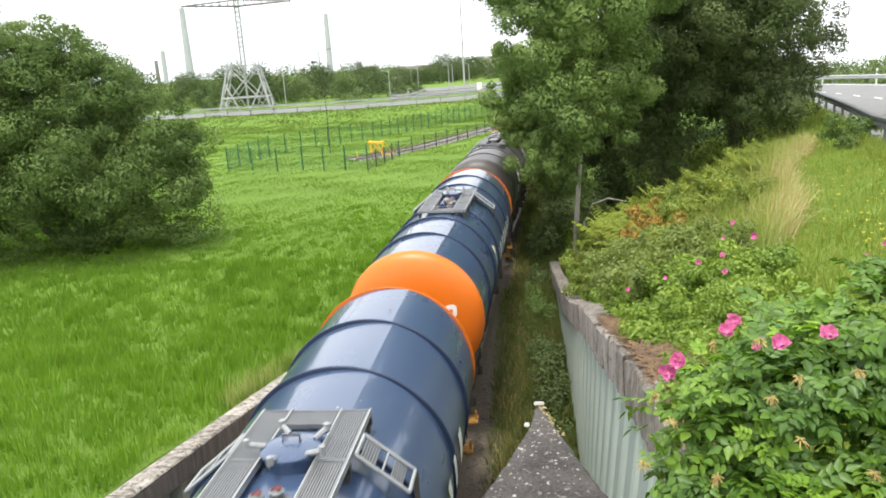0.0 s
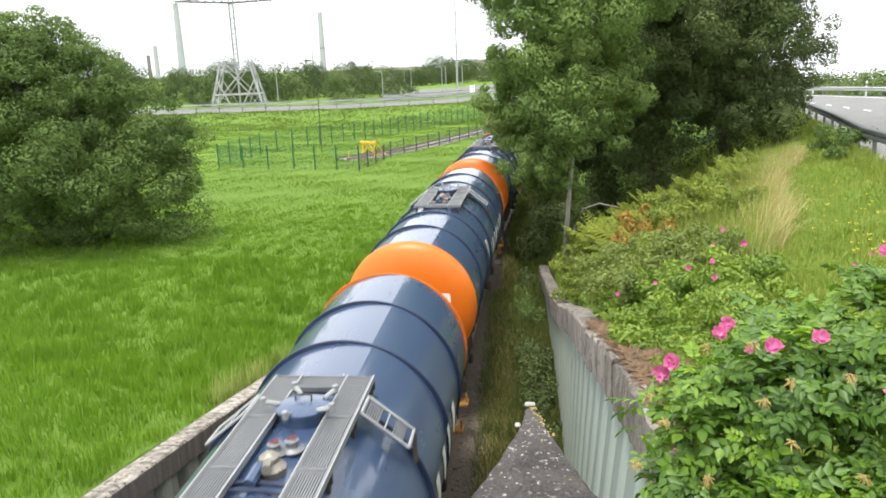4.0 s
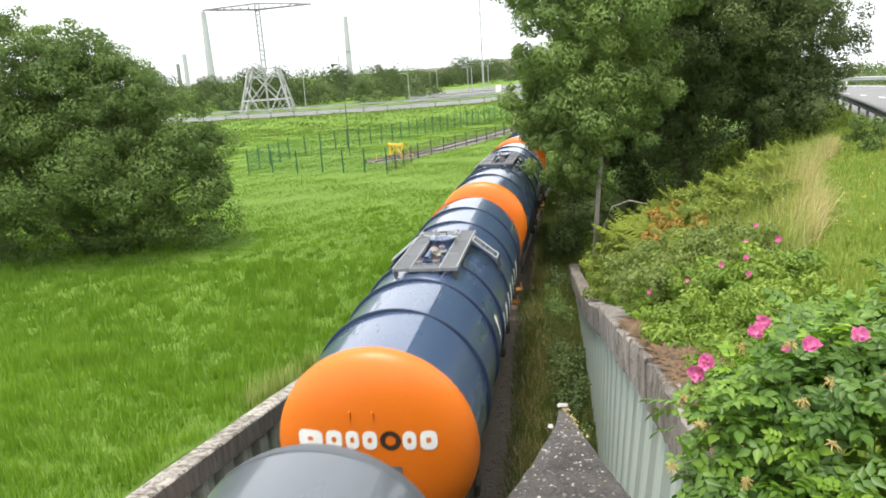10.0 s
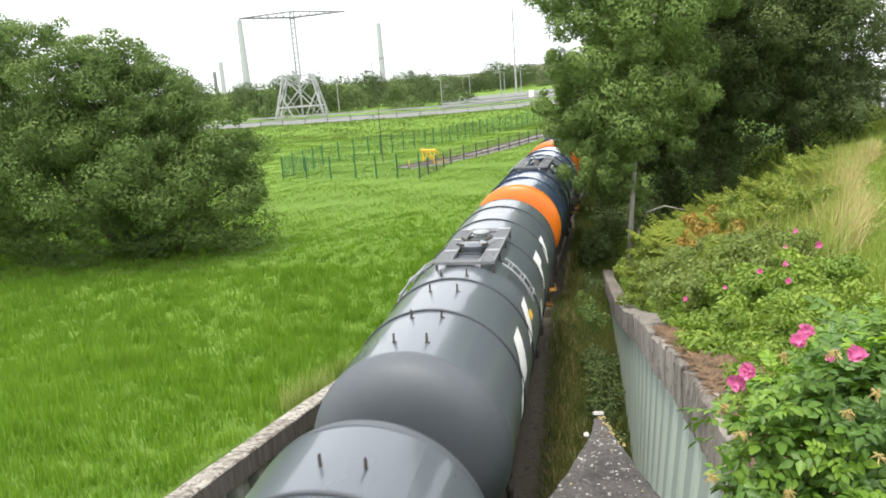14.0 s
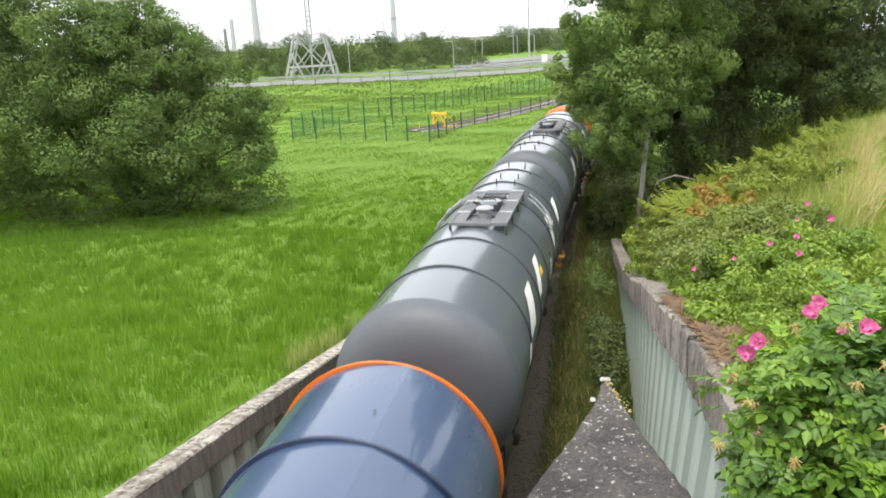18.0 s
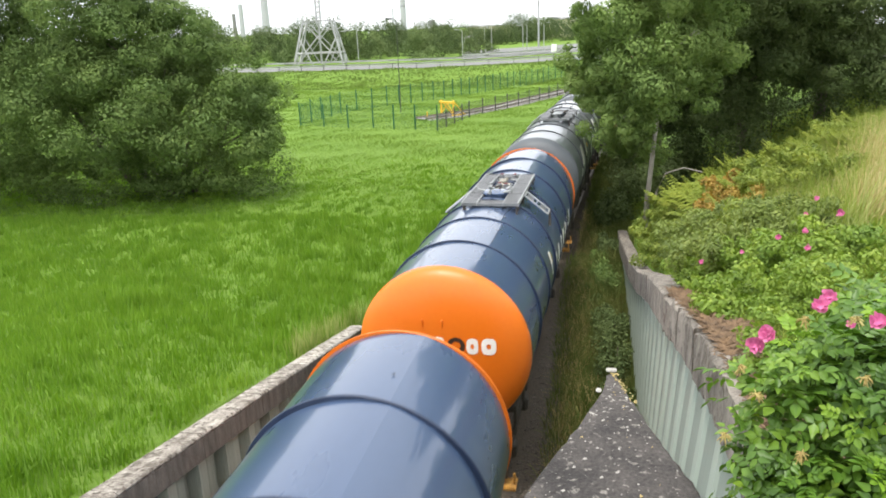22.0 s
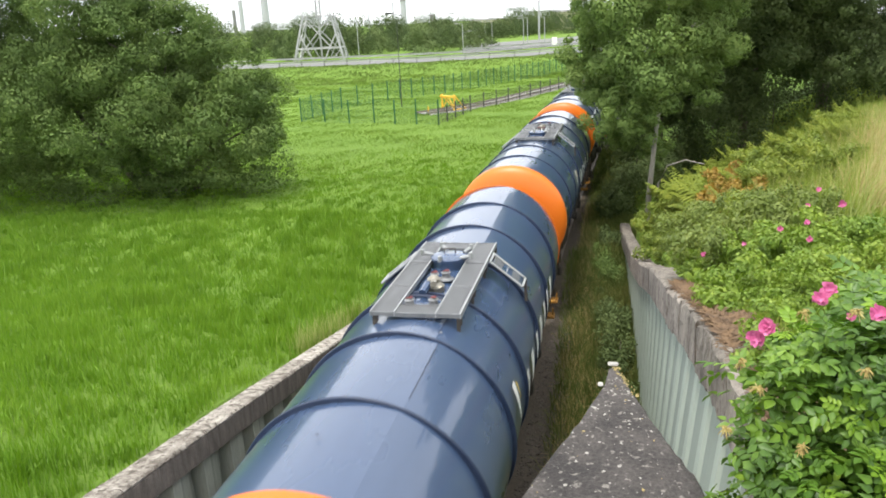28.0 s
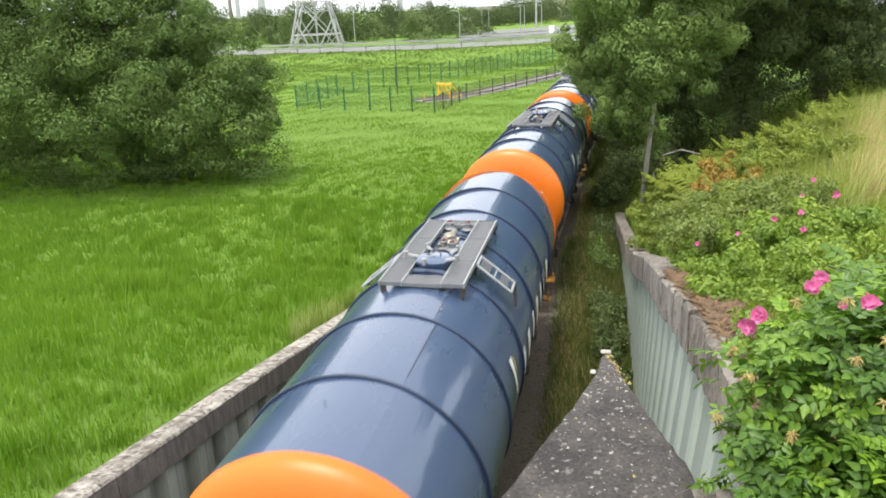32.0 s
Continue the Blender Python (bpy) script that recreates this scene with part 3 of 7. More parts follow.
def sloped_block(x0, x1, y0, y1, top, thick, rough=0.0, seed=0):
    """A coping block whose top follows the wall's slope, with slightly broken arrises."""
    rng = random.Random(seed)
    s = Shape()
    n = max(2, int((y1 - y0) / 0.12))
    rows = []
    for i in range(n + 1):
        y = y0 + (y1 - y0) * i / n
        z = float(top(y))
        j = lambda k: rng.uniform(-1, 1) * rough * k
        rows.append([(x0, y, z - thick + j(0.4)), (x0 + j(0.4), y, z - thick * 0.5), (x0 + j(0.3), y, z - 0.03 + j(0.5)), (x0 + 0.03 + j(0.5), y, z + j(0.4)), ((x0 + x1) / 2, y, z + j(0.5)), (x1 - 0.03 + j(0.5), y, z + j(0.4)), (x1 + j(0.3), y, z - 0.03), (x1 + j(0.3), y, z - thick)])
    m = len(rows[0])
    s.v = [p for r in rows for p in r]
    s.f = [(i * m + k, (i + 1) * m + k, (i + 1) * m + (k + 1) % m, i * m + (k + 1) % m) for i in range(n) for k in range(m)]
    s.f += [tuple(range(m - 1, -1, -1))[::-1], tuple(n * m + k for k in range(m))[::-1]]
    return s


def left_wall():
    wall = thing("wall_left", "stained sheet-pile retaining wall with a sloping concrete coping", "retaining wall", kind="structure")
    me = pile_mesh("sheet_pile", 0.8, 0.18, SHEET_OLD)
    y = 1.2
    while y < 14.6:
        top = float(left_top(y)) - 0.25
        o = new("sheet_pile", me)
        o.parent = wall
        o.matrix_basis = Matrix.Translation((WALL_L, y, -0.6)) @ Matrix.Diagonal((1, 1, top + 0.6, 1))
        y += 0.8
    y, k = 0.9, 0
    while y < 14.8:
        # Block in the stained colour with painted-in shade, under a pale flaked top.
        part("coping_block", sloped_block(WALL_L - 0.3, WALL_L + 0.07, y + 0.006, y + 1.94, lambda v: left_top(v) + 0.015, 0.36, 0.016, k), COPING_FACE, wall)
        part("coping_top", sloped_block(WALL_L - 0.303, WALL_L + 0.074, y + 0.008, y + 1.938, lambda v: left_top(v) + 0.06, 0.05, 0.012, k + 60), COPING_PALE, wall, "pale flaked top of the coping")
        y, k = y + 1.95, k + 1


def right_wall():
    wall = thing("wall_right", "pale green sheet-pile retaining wall with a weathered concrete coping", "retaining wall", kind="structure")
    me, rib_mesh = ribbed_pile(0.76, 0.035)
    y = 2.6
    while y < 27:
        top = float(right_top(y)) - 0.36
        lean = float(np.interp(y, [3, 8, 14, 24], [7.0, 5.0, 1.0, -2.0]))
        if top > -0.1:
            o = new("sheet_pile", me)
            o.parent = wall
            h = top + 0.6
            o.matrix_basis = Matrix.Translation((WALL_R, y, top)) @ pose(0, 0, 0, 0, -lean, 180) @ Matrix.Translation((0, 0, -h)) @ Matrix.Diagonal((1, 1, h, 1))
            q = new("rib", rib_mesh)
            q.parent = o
            tagged(q, "proud green rib, coloured lighter for the light it catches")
        y += 0.76
    y, k = 2.4, 20
    while y < 27.5:
        step = 0.55 + 0.4 * ((k * 0.618) % 1.0) if y < 9.4 else 1.6
        rough = 0.07 if y < 9.4 else 0.025
        drop = 0.05 * ((k * 0.7548) % 1.0) if y < 9.4 else 0.0
        wide = 0.34 if y < 12 else 0.26
        part("coping_block", sloped_block(WALL_R - 0.09, WALL_R + wide, y + 0.006, y + step - 0.008, lambda v: right_top(v) + 0.045 - drop, 0.5, rough, k), COPING, wall)
        y, k = y + step, k + 1


left_wall()
right_wall()


def coping_litter():
    """Dry litter and crumbled edge along the top of the right-hand coping."""
    rng = np.random.default_rng(17)
    n = 15000
    y = 4.0 + 6.6 * rng.random(n)
    x = WALL_R + 0.02 + 0.5 * rng.random(n)
    z = right_top(y) + 0.035 + 0.03 * rng.random(n)
    a = rng.uniform(0, 6.28, n)
    l, w = 0.03 + 0.08 * rng.random(n) ** 2, 0.005 + 0.012 * rng.random(n)
    d = np.stack([np.cos(a), np.sin(a), rng.normal(0, 0.25, n)], -1) * l[:, None]
    q = np.stack([-np.sin(a), np.cos(a), 0 * a], -1) * w[:, None]
    c = np.stack([x, y, z], -1)
    v = np.stack([c - d - q, c + d - q, c + d + q, c - d + q], 1).reshape(-1, 3)
    tagged(new("leaf_litter", quick_mesh("leaf_litter", v, np.arange(4 * n).reshape(n, 4), DRYTHATCH)), "dry brown litter on top of the coping", "litter", kind="stuff")


coping_litter()


# ---- the coping nose in front of the camera ----
def nose():
    base = thing("parapet_nose", "dark lichen-spotted concrete wing wall end tapering to a point", "parapet", kind="structure")
    zt = 6.33
    left = [(1.56, 0.9), (1.88, 1.5), (2.07, 1.95), (2.195, 2.25), (2.345, 2.68), (2.425, 2.9), (2.48, 3.07), (2.535, 3.26), (2.562, 3.44)]
    right = [(2.6, 3.445), (2.63, 3.3), (2.695, 3.1), (2.76, 2.85), (2.82, 2.66), (2.865, 2.53), (2.91, 2.35), (2.97, 1.9), (3.0, 1.4), (3.02, 0.9)]
    rng = random.Random(3)
    out = left + right
    fine = []
    for i, (a, b) in enumerate(out):
        c, d = out[(i + 1) % len(out)]
        for k in range(4):
            t = k / 4
            fine.append((a + (c - a) * t + rng.uniform(-0.006, 0.006), b + (d - b) * t + rng.uniform(-0.006, 0.006)))
    s = Shape()
    n = len(fine)
    cx, cy = 2.5, 2.0
    inset = [(x + (cx - x) * 0.035, y + (cy - y) * 0.035) for x, y in fine]
    for ring, z in ((fine, zt - 0.16), (fine, zt - 0.018), (inset, zt)):
        s.v += [(x, y, z + (rng.uniform(-0.004, 0.004) if z > zt - 0.1 else 0)) for x, y in ring]
    s.f = [(r * n + k, r * n + k + n, r * n + n + (k + 1) % n, r * n + (k + 1) % n) for r in range(2) for k in range(n)] + [tuple(2 * n + k for k in range(n))[::-1]]
    part("coping_slab", s, DARKSLAB, base)
    w = Shape()
    core = [(x + (cx - x) * 0.09, y + (cy - y) * 0.09) for x, y in out]
    m = len(core)
    for z in (-0.5, zt - 0.15):
        w.v += [(x, y, z) for x, y in core]
    w.f = [(k, m + k, m + (k + 1) % m, (k + 1) % m) for k in range(m)]
    part("wing_wall", w, COPING_FACE, base)
    # lichen flakes on the slab
    flakes, yellow = Shape(), Shape()
    for i in range(240):
        y = rng.uniform(1.9, 3.3)
        lo = np.interp(y, [p[1] for p in left], [p[0] for p in left])
        hi = np.interp(-y, [-p[1] for p in right], [p[0] for p in right])
        x = rng.uniform(lo + 0.02, hi - 0.02)
        r = rng.choice([0.0015, 0.002, 0.0025, 0.003, 0.006]) * rng.uniform(0.7, 1.5)
        k = 7
        pts = [(x + r * rng.uniform(0.5, 1.3) * math.cos(6.283 * j / k), y + r * rng.uniform(0.5, 1.5) * math.sin(6.283 * j / k), zt + 0.003) for j in range(k)]
        (yellow if rng.random() < 0.1 else flakes).add(pts + [(x, y, zt + 0.006)], [(j, (j + 1) % k, k) for j in range(k)])
    for i in range(46):
        t = rng.random()
        x, y, r = 2.595 + 0.085 * t + rng.uniform(-0.018, 0.01), 3.42 - 0.3 * t, rng.uniform(0.003, 0.008)
        yellow.add([(x + r * rng.uniform(0.5, 1.3) * math.cos(1.047 * j), y + r * rng.uniform(0.5, 1.5) * math.sin(1.047 * j), zt + 0.004) for j in range(6)] + [(x, y, zt + 0.009)], [(j, (j + 1) % 6, 6) for j in range(6)])
    part("lichen", flakes, LICHEN, base, "pale grey lichen flakes")
    part("lichen", yellow, LICHEN_Y, base, "yellow lichen crust")
    for x, y, w2, h in ((2.582, 3.44, 0.026, 0.014), (2.52, 3.22, 0.013, 0.014)):
        part("stone_chip", Shape().box(x - w2, x + w2, y - 0.02, y + 0.016, zt + 0.001, zt + h, 0.006), LICHEN, base, "pale stone chip")


nose()
cap = tagged(part("cap_stone", Shape().box(2.83, 3.12, 1.7, 2.405, 6.19, 6.335, 0.035), COPING_FACE), "small rounded grey concrete cap beside the wing wall end", "coping", kind="structure")


# ---- roads ----
def road_ribbon(name, near, far, mat, lift, label, t0=0.0, t1=1.0):
    s = Shape()
    for a, b in zip(near, far):
        s.v += [tuple(np.array(a) + (np.array(b) - np.array(a)) * t + np.array((0, 0, lift))) for t in (t0, (t0 + t1) / 2, t1)]
    s.f = [(i * 3 + k, i * 3 + k + 1, i * 3 + k + 4, i * 3 + k + 3) for i in range(len(near) - 1) for k in range(2)]
    return tagged(part(name, s, mat), label, "road", kind="structure")


CAMX, CAMZ = 2.48, 7.98
ROAD_Y = [-6, 0, 6, 13, 22, 32, 45, 60, 75]
road_near = [(float(verge_x(y)) + 0.25, y, float(verge_z(y)) + 0.02) for y in ROAD_Y]
road_far = [(float(verge_x(y)) + 0.25 + w, y + d, float(verge_z(y)) + 0.02 + h) for y, w, d, h in zip(ROAD_Y, [8, 8, 9, 12, 13.5, 12.4, 8.4, 5, 2], [-2, -2, 0, 8, 18, 23, 19, 22, 26], [0.0, 0.0, 0.0, 0.0, 0.12, 0.06, 0.06, 0.14, 0.24])]
road_ribbon("road", road_near, road_far, ASPHALT, 0.03, "worn grey asphalt road curving over the embankment")
def road_point(y, t):
    """A point of the road surface: y along its near edge, t across it."""
    near = np.array([np.interp(y, ROAD_Y, [p[k] for p in road_near]) for k in range(3)])
    far = np.array([np.interp(y, ROAD_Y, [p[k] for p in road_far]) for k in range(3)])
    return near + (far - near) * t


for y in (9, 13.5, 18, 22.5, 27, 31.5, 36, 40.5, 45, 51, 57):
    s = Shape()
    for t in (0.485, 0.505):
        s.v += [tuple(road_point(v, t) + np.array((0, 0, 0.04))) for v in (y, y + 1.5)]
    s.f = [(0, 1, 3, 2)]
    tagged(part("lane_mark", s, WHITE), "white painted lane dash on the road", "road marking", group="lane dashes on the embankment road", kind="structure")
s = Shape()
for v in ROAD_Y:
    s.v += [tuple(road_point(v, t) + np.array((0, 0, 0.04))) for t in (0.93, 0.945)]
s.f = [(2 * k, 2 * k + 1, 2 * k + 3, 2 * k + 2) for k in range(len(ROAD_Y) - 1)]
tagged(part("edge_line", s, WHITE), "white edge line along the far side of the road", "road marking", kind="structure")
for y in (16, 27, 38, 49):
    p = road_point(y, 1.0)
    d = thing("delineator_post", "short white delineator post behind the outer barrier", "marker post", group="delineators along the road", at=pose(p[0] + 0.75, p[1], p[2] - 0.1))
    part("post", Shape().box(-0.06, 0.06, -0.04, 0.04, 0, 1.2, 0.015), SIGNWHITE, d)
    part("reflector", Shape().box(-0.045, 0.045, -0.048, -0.041, 0.85, 1.0), DARKMARK, d, "dark reflector band")


def guard_rail(name, pts, label, post_gap=2.0, rail_h=0.62, deep=0.09, beam_mat=None, post_mat=None, post_w=0.05):
    """A crash barrier along a line of points at ground height: waved beam, posts, spacers."""
    rail = thing(name, label, "guard rail")
    pts = [Vector(p) for p in pts]
    prof = [(0, -0.155), (0.03, -0.15), (deep, -0.115), (deep, -0.05), (0.02, -0.02), (0.02, 0.02), (deep, 0.05), (deep, 0.115), (0.03, 0.15), (0, 0.155)]
    s = Shape()
    for i, p in enumerate(pts):
        d = (pts[min(i + 1, len(pts) - 1)] - pts[max(i - 1, 0)])
        side = Vector((-d.y, d.x, 0)).normalized()
        s.v += [tuple(p + side * a + Vector((0, 0, rail_h + b))) for a, b in prof]
        s.v += [tuple(p + side * (a - 0.006) + Vector((0, 0, rail_h + b))) for a, b in reversed(prof)]
    n = 2 * len(prof)
    s.f = [(i * n + k, (i + 1) * n + k, (i + 1) * n + (k + 1) % n, i * n + (k + 1) % n) for i in range(len(pts) - 1) for k in range(n)]
    part("beam", s, beam_mat or GALV_LIGHT, rail)
    run = 0.0
    for a, b in zip(pts, pts[1:]):
        length = (b - a).length
        while run < length:
            p = a.lerp(b, run / length)
            q = part("post", Shape().box(-post_w, post_w, -0.03, 0.03, -0.5, rail_h + 0.1, 0.008), post_mat or GALV, rail)
            q.matrix_basis = Matrix.Translation(p) @ pose(0, 0, 0, 0, 0, math.degrees(math.atan2(b.y - a.y, b.x - a.x)) + 90)
            run += post_gap
        run -= length
    return rail


guard_rail("guard_rail", [(float(verge_x(y)), y, float(verge_z(y))) for y in np.arange(6, 70, 4.0)], "galvanised crash barrier along the verge of the embankment road", 3.0, 0.74, beam_mat=RAIL_SHADED, post_mat=RAIL_SHADED)
guard_rail("guard_rail", [tuple(np.array(p) + np.array((0.35, 0, 0))) for p in road_far[1:]], "pale galvanised crash barrier on the outer side of the road", 3.0, 0.52, beam_mat=GALV_PALE)

mw = [(x, 124.2 + 0.0003 * (x + 40) ** 2, float(ridge_top(x)) + 0.02) for x in range(-150, 7, 6)]
mw_far = [(x, y + 12, z) for x, y, z in mw]
road_ribbon("motorway", mw, mw_far, PALE_ROAD, 0.05, "pale concrete motorway carriageway on a low embankment")
guard_rail("guard_rail", [(x, y - 0.3, z) for x, y, z in mw], "grey galvanised crash barrier on dark posts along the motorway edge", 4.0, 0.82, 0.12, GALV_PALE, BLACKPOST, 0.09)
guard_rail("guard_rail", [(x, y + 0.3, z) for x, y, z in mw_far], "grey galvanised crash barrier beyond the motorway", 4.0, 0.9, 0.12, GALV_PALE, GALV, 0.06)

slip = [(CAMX + k * 0.01 * 158, 150.0 + 0.6 * (k + 16), float(ridge_top(CAMX + k * 1.58)) + 0.07) for k in range(-16, -1)]
slip_far = [(CAMX + k * 0.01 * 210, 206.0 + 0.8 * (k + 16), float(ridge_top(CAMX + k * 2.1)) + 0.07) for k in range(-16, -1)]
road_ribbon("slip_road", slip, slip_far, PALE_ROAD, 0.0, "pale slip road joining the motorway")
guard_rail("guard_rail", slip, "grey galvanised crash barrier along the slip road", 4.0, 0.8, 0.12, GALV_PALE, GALV, 0.06)


# ---- fences, siding, buffer stop ----
def fence(name, line, height, gap, label, mat, mesh=True):
    f = thing(name, label, "fence")
    post = None
    gaps = gap if isinstance(gap, tuple) else (gap,) * len(line)
    for (x0, y0), (x1, y1), g in zip(line, line[1:], gaps):
        length = math.hypot(x1 - x0, y1 - y0)
        n = max(1, round(length / g))
        ang = math.degrees(math.atan2(y1 - y0, x1 - x0))
        for i in range(n + (1 if (x1, y1) == line[-1] else 0)):
            x, y = x0 + (x1 - x0) * i / n, y0 + (y1 - y0) * i / n
            z = float(ground_z(x, y))
            if post is None:
                s = Shape().box(-0.045, 0.045, -0.045, 0.045, -0.3, height + 0.1, 0.008)
                post = part("post", s, mat, f)
                o = post
            else:
                o = post.copy()
                scene.collection.objects.link(o)
            o.matrix_basis = pose(x, y, z, 0, 0, ang)
            if mesh and i < n:
                xb, yb = x0 + (x1 - x0) * (i + 1) / n, y0 + (y1 - y0) * (i + 1) / n
                zb = float(ground_z(xb, yb))
                p, q = Vector((x, y, z)), Vector((xb, yb, zb))
                s = Shape()
                m = int((q - p).length / 0.1)
                for k in range(1, m):
                    c = p.lerp(q, k / m)
                    s.tube([c + Vector((0, 0, 0.06)), c + Vector((0, 0, height - 0.04))], 0.006, 3, cap=False)
                for h in np.arange(0.08, height, 0.2):
                    s.tube([p + Vector((0, 0, h)), q + Vector((0, 0, h))], 0.005, 3, cap=False)
                tagged(part("wire_panel", s, mat, f, smooth=None), kind="stuff")
    return f


fence("wire_fence", [(-22.9, 63.4), (-22.3, 72.9), (-19.1, 78.9), (-14.4, 86.9), (-8.3, 98.6), (-3.6, 108.5), (0.5, 115.0)], 2.0, (2.6, 2.3, 1.8, 1.6, 1.6, 1.6), "dark green welded-wire fence on steel posts in the field", GREENPOST)
fence("wire_fence", [(-22.9, 63.4), (-15.6, 61.3), (-9.6, 58.9)], 1.9, 2.4, "dark green wire fence across the end of the siding", GREENPOST)
fence("post_row", [(-9.6, 58.9), (-8.4, 67.6), (-2.2, 84.0), (2.8, 97.0)], 1.35, 2.35, "row of dark posts and wires beside the siding", BLACKPOST)

SIDING = [(-12.6, 66.2), (-10.1, 69.3), (-7.6, 73.3), (-5.3, 79.2), (-2.7, 86.0), (1.5, 98.0)]


def siding():
    t = thing("siding_track", "overgrown siding rails on grey ballast ending in the field", "railway track", kind="structure")
    for off, w, z0, z1, mat, nm in ((0, 1.25, -0.05, 0.1, surface("grey_siding_ballast", (0.16, 0.15, 0.14), (0.34, 0.33, 0.31), 3, 30, 0.95, 0, 0.5), "ballast"), (-0.75, 0.045, 0.1, 0.26, RAIL, "rail"), (0.75, 0.045, 0.1, 0.26, RAIL, "rail")):
        s = Shape()
        for i, (x, y) in enumerate(SIDING):
            a, b = SIDING[max(i - 1, 0)], SIDING[min(i + 1, len(SIDING) - 1)]
            d = Vector((b[0] - a[0], b[1] - a[1], 0)).normalized()
            n = Vector((d.y, -d.x, 0))
            c = Vector((x, y, 0)) + n * off
            s.v += [tuple(c - n * w + Vector((0, 0, z0))), tuple(c - n * w * 0.85 + Vector((0, 0, z1))), tuple(c + n * w * 0.85 + Vector((0, 0, z1))), tuple(c + n * w + Vector((0, 0, z0)))]
        s.f = [(i * 4 + k, (i + 1) * 4 + k, (i + 1) * 4 + k + 1, i * 4 + k + 1) for i in range(len(SIDING) - 1) for k in range(3)]
        part(nm, s, mat, t)


siding()


def buffer_stop():
    b = thing("buffer_stop", "yellow-painted steel buffer stop with raking braces on the siding", "buffer stop", at=pose(-10.6, 68.6, 0.1, 0, 0, -38))
    for side in (-0.85, 0.85):
        part("upright", Shape().box(side - 0.07, side + 0.07, -0.07, 0.07, 0, 1.4, 0.015), YELLOW, b)
        part("stay", Shape().tube([(side, 0.05, 1.3), (side, 1.2, 0.12)], 0.06, 6), YELLOW, b)
        part("foot_beam", Shape().box(side - 0.08, side + 0.08, -0.2, 1.4, 0.02, 0.12, 0.02), YELLOW, b)
    part("buffer_beam", Shape().box(-1.05, 1.05, -0.13, 0.03, 1.1, 1.3, 0.03), YELLOW, b)
    part("brace", Shape().tube([(-0.85, 0.02, 0.15), (0.0, 0.02, 1.1)], 0.055, 6), YELLOW, b)
    part("brace", Shape().tube([(0.85, 0.03, 0.15), (0.0, 0.03, 1.1)], 0.055, 6), YELLOW, b)
    st = thing("marker_board", "small yellow marker post beside the buffer stop", "marker", at=pose(-12.3, 67.6, 0.0))
    part("board", Shape().box(-0.05, 0.05, -0.03, 0.03, 0.0, 0.6, 0.015), YELLOW, st)


buffer_stop()


# ---- masts, pylon and works in the distance ----
def ray_place(dx, dy, y):
    """The plan position at depth y on the line of sight dx to dy from the camera."""
    return CAMX + dx / dy * y


def street_lamp(x, y, z, h, label, arm=0.9, r=0.09, mat=None):
    mat = mat or LAMP_STEEL
    l = thing("street_lamp", label, "lamp post", group="lamp posts by the motorway", at=pose(x, y, z))
    part("pole", Shape().tube([(0, 0, -0.4), (0, 0, h)], r, 8, r * 0.55), mat, l)
    part("arm", Shape().tube([(0, 0, h - 0.05), (-arm * 0.5, 0, h + 0.12), (-arm, 0, h + 0.15)], r * 0.45, 6), mat, l)
    part("lamp_head", Shape().box(-arm - 0.55, -arm + 0.1, -0.14, 0.14, h + 0.08, h + 0.24, 0.05), mat, l)


street_lamp(ray_place(-0.2456, 0.9636, 73), 73, 0, 8.7, "slender grey-green lamp post standing in the field", 0.5, 0.05, BLACKPOST)
for dx, dy, dist, base, h in ((-0.2956, 0.9553, 150, 1.2, 7.2), (-0.1653, 0.9862, 150, 1.5, 5.6), (-0.0886, 0.996, 185, 1, 6.4), (-0.0835, 0.9963, 190, 1, 6.6), (-0.062, 0.997, 170, 1, 6.6), (-0.128, 0.99, 210, 1, 6), (-0.137, 0.99, 235, 1, 6)):
    street_lamp(ray_place(dx, dy, dist), dist, base, h, "grey steel lamp post beside the motorway", 1.0, 0.11)


def mast(x, y, z, h):
    m = thing("radio_mast", "tall slender grey mast beyond the motorway", "mast", at=pose(x, y, z))
    part("pole", Shape().tube([(0, 0, -1), (0, 0, h * 0.5), (0, 0, h)], 0.26, 8, 0.12), LAMP_STEEL, m)
    for k in range(3):
        part("collar", Shape().tube([(0, 0, h * (0.3 + 0.2 * k)), (0, 0, h * (0.3 + 0.2 * k) + 0.5)], 0.33, 8), LAMP_STEEL, m)


mast(ray_place(-0.0688, 0.9976, 210), 210, 0, 42)


